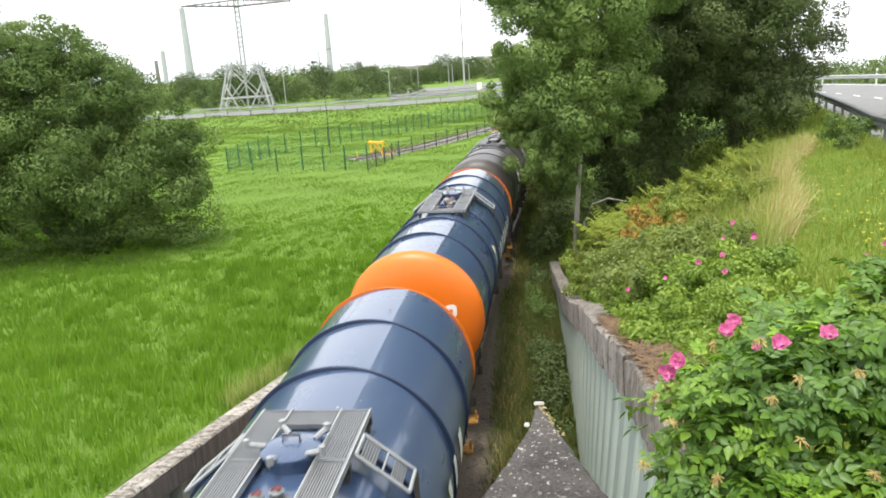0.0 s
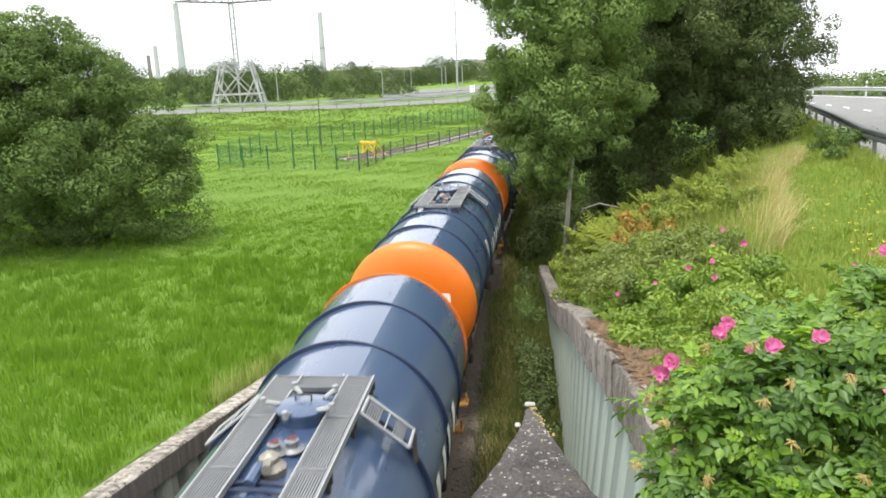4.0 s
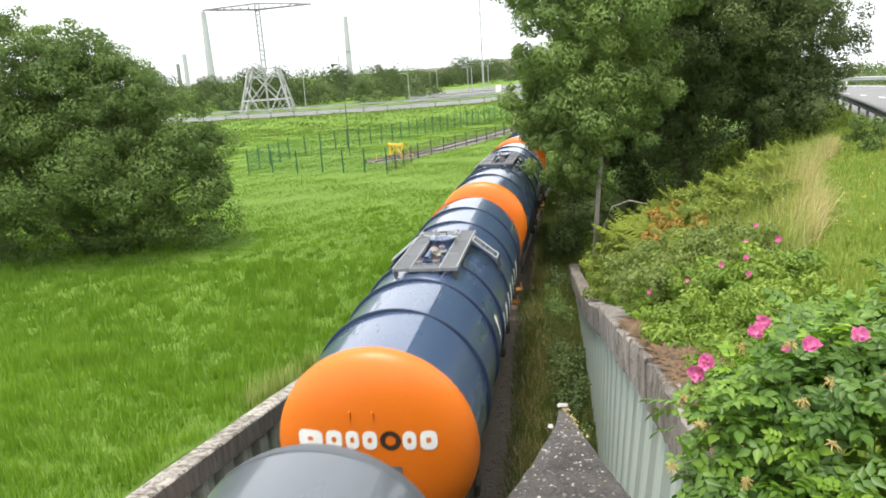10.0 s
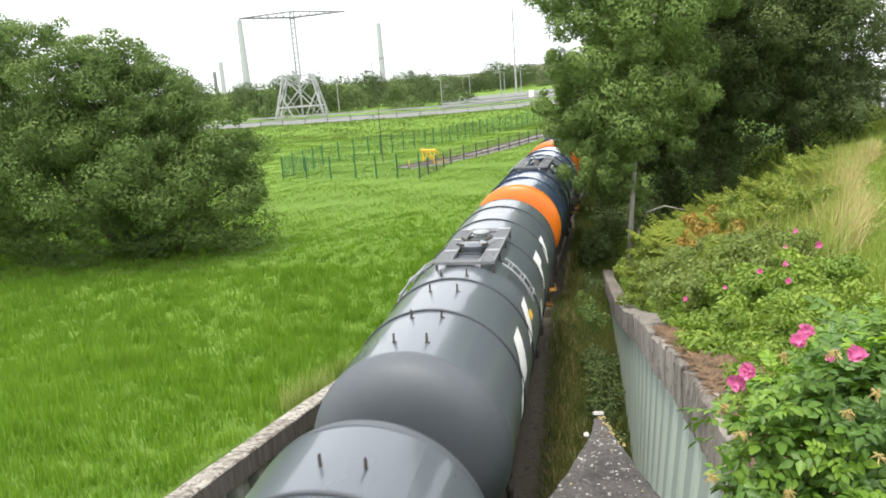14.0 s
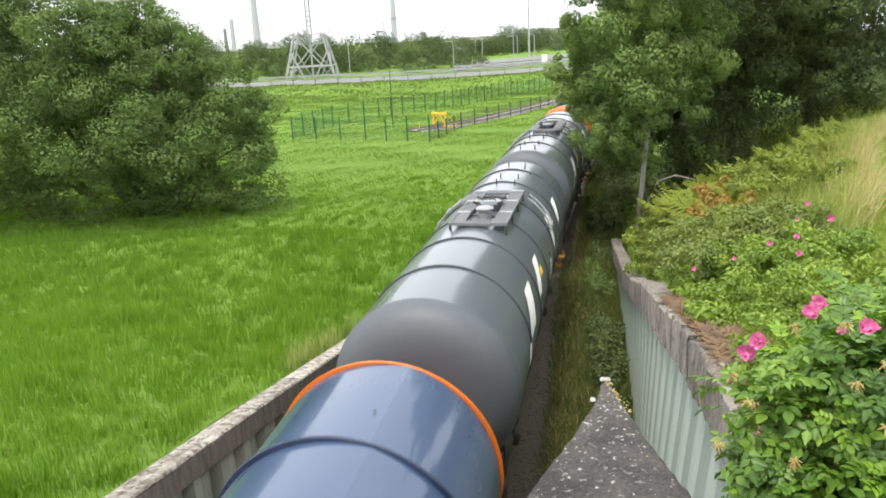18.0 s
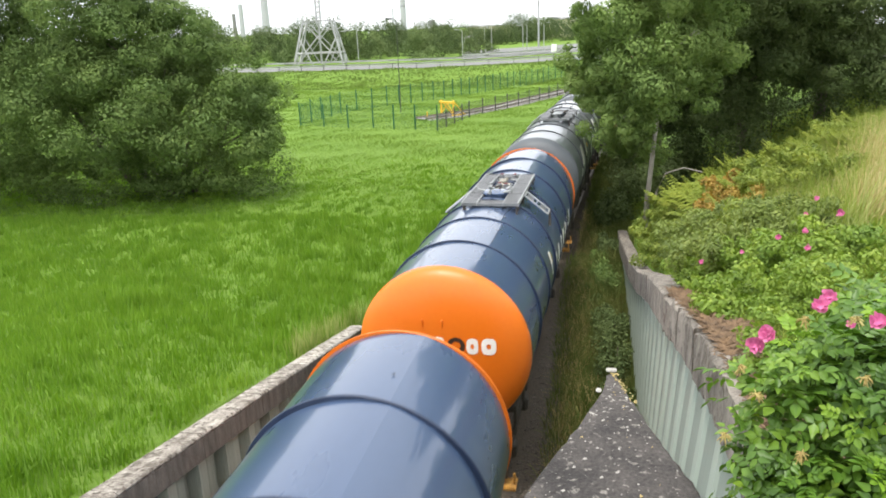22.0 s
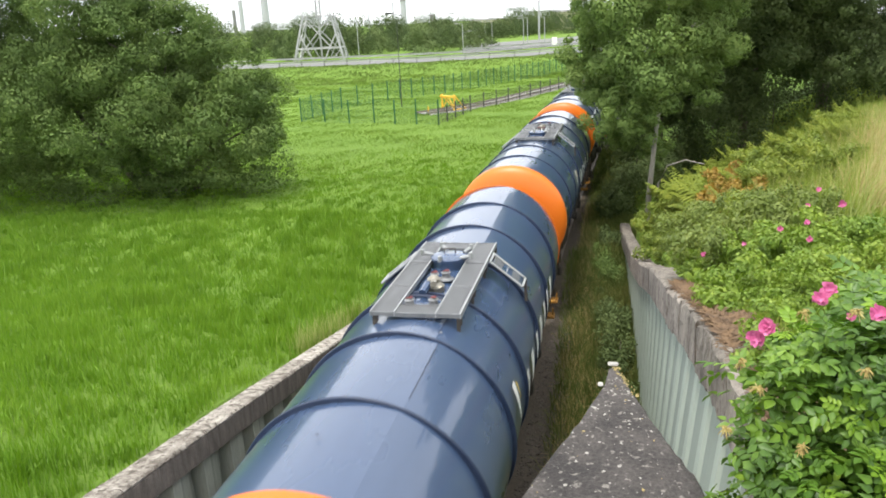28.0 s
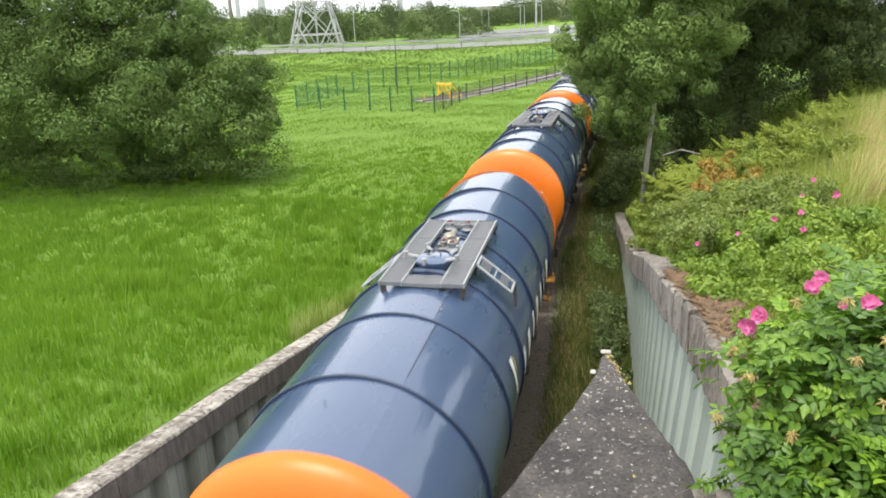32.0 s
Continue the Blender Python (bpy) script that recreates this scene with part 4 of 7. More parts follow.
def pylon(x, y, z0):
    p = thing("pylon", "pale grey lattice electricity pylon beyond the motorway", "electricity pylon", at=pose(x, y, z0, 0, 0, 12))
    def level(h):
        return 5.1 - 2.4 * h / 9.6
    for sx in (-1, 1):
        for sy in (-1, 1):
            part("leg", Shape().tube([(sx * level(h), sy * level(h), h) for h in (-0.5, 4.4, 9.6)], 0.19, 6), PYLON, p)
    bar, knee, top = 3.2, 6.0, 9.4
    for face in range(4):
        def q(u, h):
            """A point of this side: u from -1 to 1 between its legs, at height h."""
            r = level(h)
            return ((u * r, -r, h), (u * r, r, h), (-r, u * r, h), (r, u * r, h))[face]
        part("cross_bar", Shape().tube([q(-1, bar), q(1, bar)], 0.13, 5), PYLON, p)
        part("top_bar", Shape().tube([q(-1, top), q(1, top)], 0.08, 5), PYLON, p)
        for sg in (-1, 1):
            part("brace", Shape().tube([q(sg, top), q(-sg * 0.62, bar)], 0.13, 5), PYLON, p)
            part("brace", Shape().tube([q(sg, knee), q(sg * 0.12, 0)], 0.15, 5), PYLON, p)
            for a, b in ((q(sg, bar * 0.9), q(sg * 0.62, bar * 0.45)), (q(sg, 0.2), q(sg * 0.52, bar)), (q(sg, 7.8), q(sg * 0.45, 7.6))):
                part("secondary_brace", Shape().tube([a, b], 0.07, 4), PYLON, p)
    for sx, h in ((-2.7, 15.6), (2.7, 14.6)):
        part("spike", Shape().tube([(sx, -2.7, 9.5), (sx, -2.7, h)], 0.05, 5, 0.03), PYLON, p)
    part("centre_post", Shape().tube([(0, 0, -0.3), (0, 0, 9.6)], 0.22, 6), PYLON, p)
    s = Shape()
    for k in range(14):
        h0, h1 = 8.6 + k * 0.95, 8.6 + (k + 1) * 0.95
        w = 0.42
        for sx, sy in ((-w, -w), (w, -w), (w, w), (-w, w)):
            s.tube([(sx, sy, h0), (sx, sy, h1)], 0.1, 4)
        s.tube([(-w, -w, h0), (w, -w, h1)], 0.07, 4).tube([(w, w, h0), (-w, w, h1)], 0.07, 4).tube([(-w, w, h0), (-w, -w, h1)], 0.07, 4)
    part("inner_mast", s, PYLON, p)
    for side in (-1, 1):
        s = Shape()
        tip = (side * 10.6, 0, 21.2)
        s.tube([(0, 0.5, 20.7), tip], 0.17, 5).tube([(0, -0.5, 20.7), tip], 0.17, 5).tube([(0, 0, 21.9), tip], 0.15, 5)
        for k in range(1, 7):
            u = side * 10.6 * k / 7
            hh = 21.9 - 0.7 * k / 7
            s.tube([(u, 0.5 * (1 - k / 7), 20.7 + 0.4 * k / 7), (u + side * 0.7, 0, hh)], 0.09, 4).tube([(u, -0.5 * (1 - k / 7), 20.7 + 0.4 * k / 7), (u, 0, hh)], 0.09, 4)
        part("crossarm", s, PYLON_DARK, p, "dull grey lattice crossarm")
        for u in (0.45, 0.72, 0.98):
            part("insulator", Shape().tube([(side * 10.6 * u, 0, 21.0), (side * (10.6 * u + 0.35), 0, 19.9)], 0.09, 6), PYLON, p)


pylon(ray_place(-0.343, 0.938, 150) + 0.6, 150, 0.6)


def chimney(dx, dy, dist, h, r0, r1, label, mat=CHIMNEY, bands=()):
    x = ray_place(dx, dy, dist)
    c = thing("chimney", label, "chimney", at=pose(x, dist, 0))
    s = Shape().lathe_z([(r0 + (r1 - r0) * t, h * t) for t in (0, 0.25, 0.5, 0.75, 1)] + [(r1 * 0.85, h), (r1 * 0.85, h - 4)], 0, 0, 20)
    part("shaft", s, mat, c)
    for t in bands:
        r = r0 + (r1 - r0) * t + 0.4
        part("gallery", Shape().lathe_z([(r, h * t), (r, h * t + 1.6), (r - 0.5, h * t + 1.6)], 0, 0, 20), DARKSTACK, c)


chimney(-0.3995, 0.9147, 1150, 113, 6.4, 4.1, "tall pale concrete chimney of a distant works", CHIMNEY)
chimney(-0.2375, 0.9702, 1250, 98, 5.2, 3.7, "tall pale chimney with a dark gallery in the distance", CHIMNEY, (0.42,))
chimney(-0.2021, 0.9793, 800, 14.5, 3.1, 3.0, "short grey-brown stack above the trees", DARKSTACK)
chimney(-0.4262, 0.9039, 1000, 47, 3.3, 3.0, "pale refinery column in the distance", CHIMNEY)
chimney(-0.4345, 0.9006, 1000, 35, 2.6, 2.4, "grey refinery column beside a taller one", DARKSTACK)
chimney(-0.2503, 0.9679, 1100, 36, 1.3, 1.1, "thin pale stack on the horizon", CHIMNEY)
chimney(-0.259, 0.966, 1100, 24, 1.0, 0.8, "thin grey stack on the horizon", DARKSTACK)
chimney(-0.281, 0.96, 1100, 26, 1.0, 0.8, "thin pale stack on the horizon", CHIMNEY)


def shed(name, dx, dy, dist, w, d, h, mat, label, z=0.0):
    x = ray_place(dx, dy, dist)
    b = thing(name, label, "building", at=pose(x, dist, z))
    part("wall", Shape().box(-w / 2, w / 2, 0, d, 0, h), mat, b)
    s = Shape().add([(-w / 2 - 0.3, -0.3, h), (w / 2 + 0.3, -0.3, h), (w / 2 + 0.3, d / 2, h + 0.8), (-w / 2 - 0.3, d / 2, h + 0.8), (-w / 2 - 0.3, d + 0.3, h), (w / 2 + 0.3, d + 0.3, h)], [(0, 1, 2, 3), (3, 2, 5, 4), (0, 3, 4), (1, 5, 2)])
    part("roof", s, DARKSTACK, b)
    for k in range(3):
        part("window", Shape().box(-w * 0.35 + k * w * 0.28, -w * 0.35 + k * w * 0.28 + w * 0.14, -0.05, 0.05, h * 0.35, h * 0.7), DARKSTACK, b)


shed("white_building", -0.153, 0.988, 260, 6.0, 6, 4.4, SIGNWHITE, "small white building among trees beyond the motorway", -0.5)
shed("yellow_building", -0.118, 0.993, 420, 34, 10, 7.5, BUILD_YEL, "low pale yellow industrial building in the distance", -0.5)
shed("yellow_building", -0.034, 0.999, 330, 14, 8, 9.5, BUILD_YEL, "pale yellow works building behind the trees", -0.5)
sign = thing("road_sign", "white board on a short post beside the motorway", "sign", at=pose(ray_place(-0.0495, 0.9975, 150), 150, 1.4))
part("board", Shape().box(-0.5, 0.5, -0.1, 0.1, 0.9, 2.5, 0.04), SIGNWHITE, sign)
part("post", Shape().box(-0.12, 0.12, -0.08, 0.08, -0.5, 1.0), LAMP_STEEL, sign)


# ---- tank wagons ----
AXIS, RAD = 2.75, 1.475


def shell_profile(seam, flat=0.045, n=96):
    """The cladding's cross-section: sheets that meet in a slight kink at the seams. Angles from the top, to the right."""
    seams = [seam, seam + 96, seam + 188, seam + 272]
    out = []
    for a, b in zip(seams, seams[1:] + [seam + 360]):
        k = max(4, int(n * (b - a) / 360))
        for i in range(k + 1):
            th = a + (b - a) * i / k
            r = RAD - flat * math.sin(math.pi * i / k)
            out.append((r * math.sin(radians(th)), AXIS + r * math.cos(radians(th))))
    return out


def tank_shell(w, length, rings, seams, y0, flats, mat):
    """The barrel, sheet ring by sheet ring between its bands."""
    cuts = [y0] + list(rings) + [length - y0]
    for i, (a, b) in enumerate(zip(cuts, cuts[1:])):
        prof = shell_profile(seams[i % len(seams)], flats[i % len(flats)])
        n = len(prof)
        s = Shape().add([(x, y, z) for y in (a, b) for x, z in prof], [(k, n + k, n + k + 1, k + 1) for k in range(n - 1)])
        part("cladding_sheet", s, mat, w, smooth=7)


def head_depth(r, kind):
    """How far a head bulges beyond its rim, at radius r from the tank's line."""
    t = min(r / RAD, 1.0)
    if kind == "dish":
        return 0.36 * (1 - t ** 3.2) ** 0.5
    return 0.56 * (1 - t ** 5.0) ** 0.5


def head(kind, n=72):
    prof = [(RAD, 0.02)] + [(RAD * t, -head_depth(RAD * t, kind)) for t in (1.0, 0.997, 0.99, 0.975, 0.95, 0.92, 0.88, 0.82, 0.75, 0.65, 0.5, 0.35, 0.2, 0.08, 0.001)]
    s = Shape().lathe_y(prof, 0, AXIS, n)
    s.f = [f[::-1] for f in s.f]
    return s


def on_head(outline, kind, lift=0.006, hole=None):
    """A flat marking laid on a head: outline in x and height above the tank's line, filled as a fan of strips."""
    s = Shape()
    cx, cz = sum(p[0] for p in outline) / len(outline), sum(p[1] for p in outline) / len(outline)
    n = len(outline)
    steps = (1.0, 0.6, 0.25) if hole is None else (1.0, hole)
    for t in steps:
        for x, z in outline:
            u, w = cx + (x - cx) * t, cz + (z - cz) * t
            s.v.append((u, -head_depth(math.hypot(u, w), kind) - lift, AXIS + w))
    s.f = [(r * n + k, r * n + (k + 1) % n, r * n + n + (k + 1) % n, r * n + n + k) for r in range(len(steps) - 1) for k in range(n)]
    if hole is None:
        s.f.append(tuple((len(steps) - 1) * n + k for k in range(n)))
    return s


def rounded(x0, x1, z0, z1, r=0.03, per=3, lean=0.0):
    pts = []
    for cx, cz, a0 in ((x1 - r, z1 - r, 0), (x0 + r, z1 - r, 90), (x0 + r, z0 + r, 180), (x1 - r, z0 + r, 270)):
        for i in range(per + 1):
            a = radians(a0 + 90 * i / per)
            pts.append((cx + r * math.cos(a), cz + r * math.sin(a)))
    out = []
    for (a, b), (c, d) in zip(pts, pts[1:] + pts[:1]):
        m = max(1, int(math.hypot(c - a, d - b) / 0.06))
        out += [(a + (c - a) * i / m, b + (d - b) * i / m) for i in range(m)]
    return [(x + lean * (z - z0), z) for x, z in out]


def on_side(y0, y1, th0, th1, skew=0.0, lift=0.012, taper=1.0, flat=0.0):
    """A marking laid on the barrel between two lengths and two angles from the top."""
    s = Shape()
    n, m = 8, 4
    for i in range(n + 1):
        th = th0 + (th1 - th0) * i / n
        mid = (y0 + y1) / 2
        w = (y1 - y0) / 2 * (1 + (taper - 1) * i / n)
        for j in range(m + 1):
            y = mid - w + 2 * w * j / m + skew * i / n
            r = RAD + lift
            s.v.append((r * math.sin(radians(th)), y, AXIS + r * math.cos(radians(th))))
    s.f = [(i * (m + 1) + j, i * (m + 1) + j + 1, (i + 1) * (m + 1) + j + 1, (i + 1) * (m + 1) + j) for i in range(n) for j in range(m)]
    return s


def band(y, w=0.046, h=0.024):
    prof = [(RAD - 0.05, y - w / 2), (RAD + h * 0.7, y - w / 2), (RAD + h, y - w / 4), (RAD + h, y + w / 4), (RAD + h * 0.7, y + w / 2), (RAD - 0.05, y + w / 2)]
    return Shape().lathe_y([(r, yy) for r, yy in prof][::-1], 0, AXIS, 80)


def grating(x0, x1, y0, y1, z, along=True, bars=12):
    """An open walkway panel: edge frame and bearing bars."""
    s = Shape()
    e, h = 0.018, 0.05
    s.box(x0, x0 + e, y0, y1, z - h, z + 0.012).box(x1 - e, x1, y0, y1, z - h, z + 0.012)
    s.box(x0 + e, x1 - e, y0, y0 + e, z - h, z + 0.008).box(x0 + e, x1 - e, y1 - e, y1, z - h, z + 0.008)
    if along:
        for k in range(1, bars):
            x = x0 + (x1 - x0) * k / bars
            s.box(x - 0.008, x + 0.008, y0 + e, y1 - e, z - 0.03, z)
        for t in np.arange(y0 + 0.15, y1 - 0.05, 0.17):
            s.box(x0 + e, x1 - e, t - 0.005, t + 0.005, z - 0.028, z - 0.008)
    else:
        n = int((x1 - x0) / 0.028)
        for k in range(1, n):
            x = x0 + (x1 - x0) * k / n
            s.box(x - 0.009, x + 0.009, y0 + e, y1 - e, z - 0.03, z)
    return s


def wheelset(parent, y):
    w = part("wheelset", Shape().tube([(-1.05, y, 0.46), (1.05, y, 0.46)], 0.085, 10), IRON, parent)
    for sx in (-0.7525, 0.7525):
        d = 1 if sx > 0 else -1
        prof = [(0.1, -0.07), (0.12, -0.09), (0.4, -0.055), (0.46, -0.06), (0.46, 0.045), (0.49, 0.05), (0.49, 0.075), (0.4, 0.075), (0.12, 0.05), (0.1, 0.05)]
        s = Shape()
        n = 28
        s.v = [(sx - d * b, y + r * math.sin(2 * math.pi * k / n), 0.46 + r * math.cos(2 * math.pi * k / n)) for r, b in prof for k in range(n)]
        s.f = [(i * n + k, i * n + (k + 1) % n, (i + 1) * n + (k + 1) % n, (i + 1) * n + k) for i in range(len(prof) - 1) for k in range(n)]
        part("wheel", s, IRON, w)
    return w


def running_gear(w, length):
    """Frame, bogies, buffers, steps under a tank of that length."""
    s = Shape()
    for sx in (-1.05, 0.93):
        s.box(sx, sx + 0.12, -0.7, length + 0.7, 0.98, 1.24, 0.01)
    s.box(-0.2, 0.2, -0.68, length + 0.68, 1.0, 1.2, 0.01)
    for y in (0.9, 3.2, length / 2, length - 3.2, length - 0.9):
        s.box(-1.1, 1.1, y - 0.12, y + 0.12, 1.0, 1.36, 0.01)
    part("underframe", s, IRON, w)
    for end, d in ((-0.7, -1), (length + 0.7, 1)):
        part("headstock", Shape().box(-1.16, 1.16, end - 0.08, end + 0.08, 0.88, 1.26, 0.015), IRON, w)
        for sx in (-0.875, 0.875):
            part("buffer", Shape().tube([(sx, end, 1.06), (sx, end + d * 0.42, 1.06)], 0.13, 12).tube([(sx, end + d * 0.42, 1.06), (sx, end + d * 0.56, 1.06)], 0.24, 14, 0.25), IRON, w)
        part("drawhook", Shape().tube([(0, end, 1.03), (0, end + d * 0.35, 1.02), (0, end + d * 0.44, 1.12)], 0.05, 6), IRON, w)
        part("end_step", Shape().box(0.8, 1.3, end - 0.16, end + 0.16, 0.72, 0.76).box(0.84, 0.88, end - 0.02, end + 0.02, 0.72, 0.95).box(1.24, 1.28, end - 0.02, end + 0.02, 0.72, 0.95).box(0.82, 1.28, end - 0.14, end - 0.1, 0.761, 0.78).box(0.82, 1.28, end + 0.1, end + 0.14, 0.761, 0.78), STEP_YELLOW, w, "rusty yellow shunter's step")
        part("handrail", Shape().tube([(1.02, end, 1.2), (1.02, end, 1.75), (1.18, end - d * 0.05, 1.75), (1.2, end - d * 0.05, 1.0)], 0.016, 6), IRON, w)
        part("saddle", Shape().box(-0.95, 0.95, end - d * 1.9 - 0.25, end - d * 1.9 + 0.25, 1.2, 1.62, 0.03), IRON, w)
    for c in (1.75, length - 1.75):
        b = part("bogie", Shape().box(-1.0, -0.88, c - 1.35, c + 1.35, 0.42, 0.72, 0.05).box(0.88, 1.0, c - 1.35, c + 1.35, 0.42, 0.72, 0.05).box(-1.0, 1.0, c - 0.2, c + 0.2, 0.5, 0.95, 0.03), IRON, w)
        for y in (c - 0.9, c + 0.9):
            wheelset(b, y)
            for sx in (-1.0, 1.0):
                part("axle_box", Shape().box(sx - 0.1, sx + 0.1, y - 0.16, y + 0.16, 0.32, 0.62, 0.05).tube([(sx, y - 0.24, 0.62), (sx, y - 0.24, 0.92)], 0.06, 8).tube([(sx, y + 0.24, 0.62), (sx, y + 0.24, 0.92)], 0.06, 8), IRON, b)
    part("brake_pipe", Shape().tube([(0.5, -1.1, 0.9), (0.5, 0.2, 0.85), (0.6, length / 2, 0.85), (0.5, length + 1.1, 0.9)], 0.03, 6), IRON, w)
    part("control_box", Shape().box(0.6, 1.0, length / 2 - 1.0, length / 2 + 0.2, 0.55, 0.95, 0.03), IRON, w)
    part("control_plate", Shape().box(1.0, 1.02, length / 2 - 0.7, length / 2 - 0.2, 0.6, 0.9), RUST, w)


def valve(parent, x, y, z, name="valve"):
    s = Shape().lathe_z([(0.11, z), (0.12, z + 0.02), (0.07, z + 0.05), (0.06, z + 0.1), (0.075, z + 0.12), (0.03, z + 0.14), (0.001, z + 0.14)], x, y, 14)
    v = part(name, s, GALV, parent)
    part("hand_wheel", Shape().tube([(x - 0.04, y - 0.03, z + 0.15), (x + 0.03, y + 0.02, z + 0.16)], 0.01, 6).lathe_z([(0.02, z + 0.14), (0.035, z + 0.155), (0.02, z + 0.17)], x + 0.02, y, 10), VALVE_RED, v, "dull red valve handle")


def blue_wagon(manhole_ahead, name="tank_wagon"):
    """Blue tank wagon with orange heads; y runs from the rear rim to the front rim."""
    L = 12.14 if manhole_ahead else 12.1
    up = 0.11
    w = thing(name, "blue tank wagon with orange heads and a grated roof walkway", "tank wagon", group="wagons of the goods train")
    rings = [1.69, 3.43, 4.88, 6.72, 8.57, 10.4] if manhole_ahead else [1.52, 3.26, 4.86, 6.66, 8.45, 10.28]
    tank_shell(w, L, rings, [20, 21, 19, 18, 17, 16, 15], 0.02, [0.042] if manhole_ahead else [0.016, 0.012, 0.02, 0.026, 0.032, 0.04, 0.044], BLUE)
    # a pressed joint runs along some sheets
    for a, b, th in ((rings[0] + 0.25, rings[1] - 0.06, 21), (rings[1] + 0.2, rings[1] + 0.85, 19)):
        part("joint", on_side(a, b, th, th + 0.55, 0, 0.004), BAND_BLUE, w)
    for y in rings:
        part("band", band(y), BAND_BLUE, w)
    for y, e in ((0.03, 0.028), (L - 0.009, 0.009)):
        part("rim", Shape().lathe_y([(RAD - 0.06, y + e), (RAD + 0.004, y + e), (RAD + 0.004, y), (RAD + 0.001, y - e), (RAD - 0.06, y - e)], 0, AXIS, 80), ORANGE, w, "orange painted rim")
    rear = part("head", head("dish"), ORANGE, w, "orange dished head with white markings")
    front = part("head", head("dish"), ORANGE, w, "orange dished head")
    front.matrix_basis = pose(0, L, 0, 0, 0, 180)
    x = -1.08
    for k, (wd, hi) in enumerate(((0.4, 0.27), (0.27, 0.28), (0.225, 0.28), (0.24, 0.28), (0.29, 0.28), (0.225, 0.28), (0.27, 0.28))):
        if k == 4:
            ring = [(x + 0.15 + 0.15 * math.cos(2 * math.pi * i / 24), up + 0.14 + 0.145 * math.sin(2 * math.pi * i / 24)) for i in range(24)]
            part("ring_mark", on_head(ring, "dish", hole=0.52), DARKMARK, rear, "dark brown ring mark")
        else:
            part("mark", on_head(rounded(x + 0.012, x + wd - 0.02, up, hi + up, 0.085), "dish", hole=0.3 if k else 0.22), WHITE, rear, "white block of the lettering")
        x += wd + 0.02
    x = -0.72
    for wd in (0.07, 0.07, 0.14, 0.1, 0.04):
        part("number_bar", on_head(rounded(x, x + wd, up - 0.21, up - 0.12, 0.01), "dish"), WHITE, rear, "small white bar")
        x += wd + 0.03
    for lx in (-0.27, 0.06):
        part("lug", Shape().box(lx - 0.012, lx + 0.012, -head_depth(0.65, "dish") - 0.03, -0.2, AXIS + 0.56, AXIS + 0.68, 0.004), ORANGE, rear)
    part("red_plate", on_head(rounded(-0.3, -0.1, -0.5, -0.3, 0.01), "dish"), REDMARK, rear, "red square plate")
    part("cross_mark", on_head(rounded(-0.26, -0.14, -0.42, -0.38, 0.005), "dish", 0.01), WHITE, rear)
    part("cross_mark", on_head(rounded(-0.22, -0.18, -0.46, -0.34, 0.005), "dish", 0.011), WHITE, rear)
    part("grey_plate", on_head(rounded(0.24, 0.42, up - 0.42, up - 0.25, 0.01), "dish", 0.012), GALV, rear, "grey plate holder")
    # markings along the right side
    y = 4.9
    for wd in (0.5, 0.62, 0.52, 0.6, 0.5, 0.55, 0.6):
        part("side_mark", on_side(y, y + wd * 0.45, 80, 95, 0.0, 0.012), WHITE, w, "white block of the side lettering")
        part("side_mark", on_side(y + 0.05, y + wd * 0.4, 95, 101, 0.1, 0.013), WHITE, w, "white block of the side lettering")
        y += wd + 0.14
    part("side_mark", on_side(3.92, 4.1, 68, 88, 0.0, 0.012, 0.4), WHITE, w, "white side panel")
    part("side_mark", on_side(4.14, 4.19, 70, 80, 0.0, 0.013, 0.3), YELLOWMARK, w, "yellow side stripe")
    roof_walkway(w, manhole_ahead)
    running_gear(w, 12.02)
    # stray paint chips on the barrel
    rng = random.Random(5)
    for k in range(9):
        y, th, r = rng.uniform(0.6, L - 0.6), rng.uniform(-30, 24), rng.uniform(0.008, 0.02)
        part("fitting_plug", on_side(y, y + 2.2 * r, th, th + math.degrees(r / RAD) * 1.6, 0, 0.016), GALV_LIGHT if k % 3 == 0 else BAND_BLUE, w)
    return w


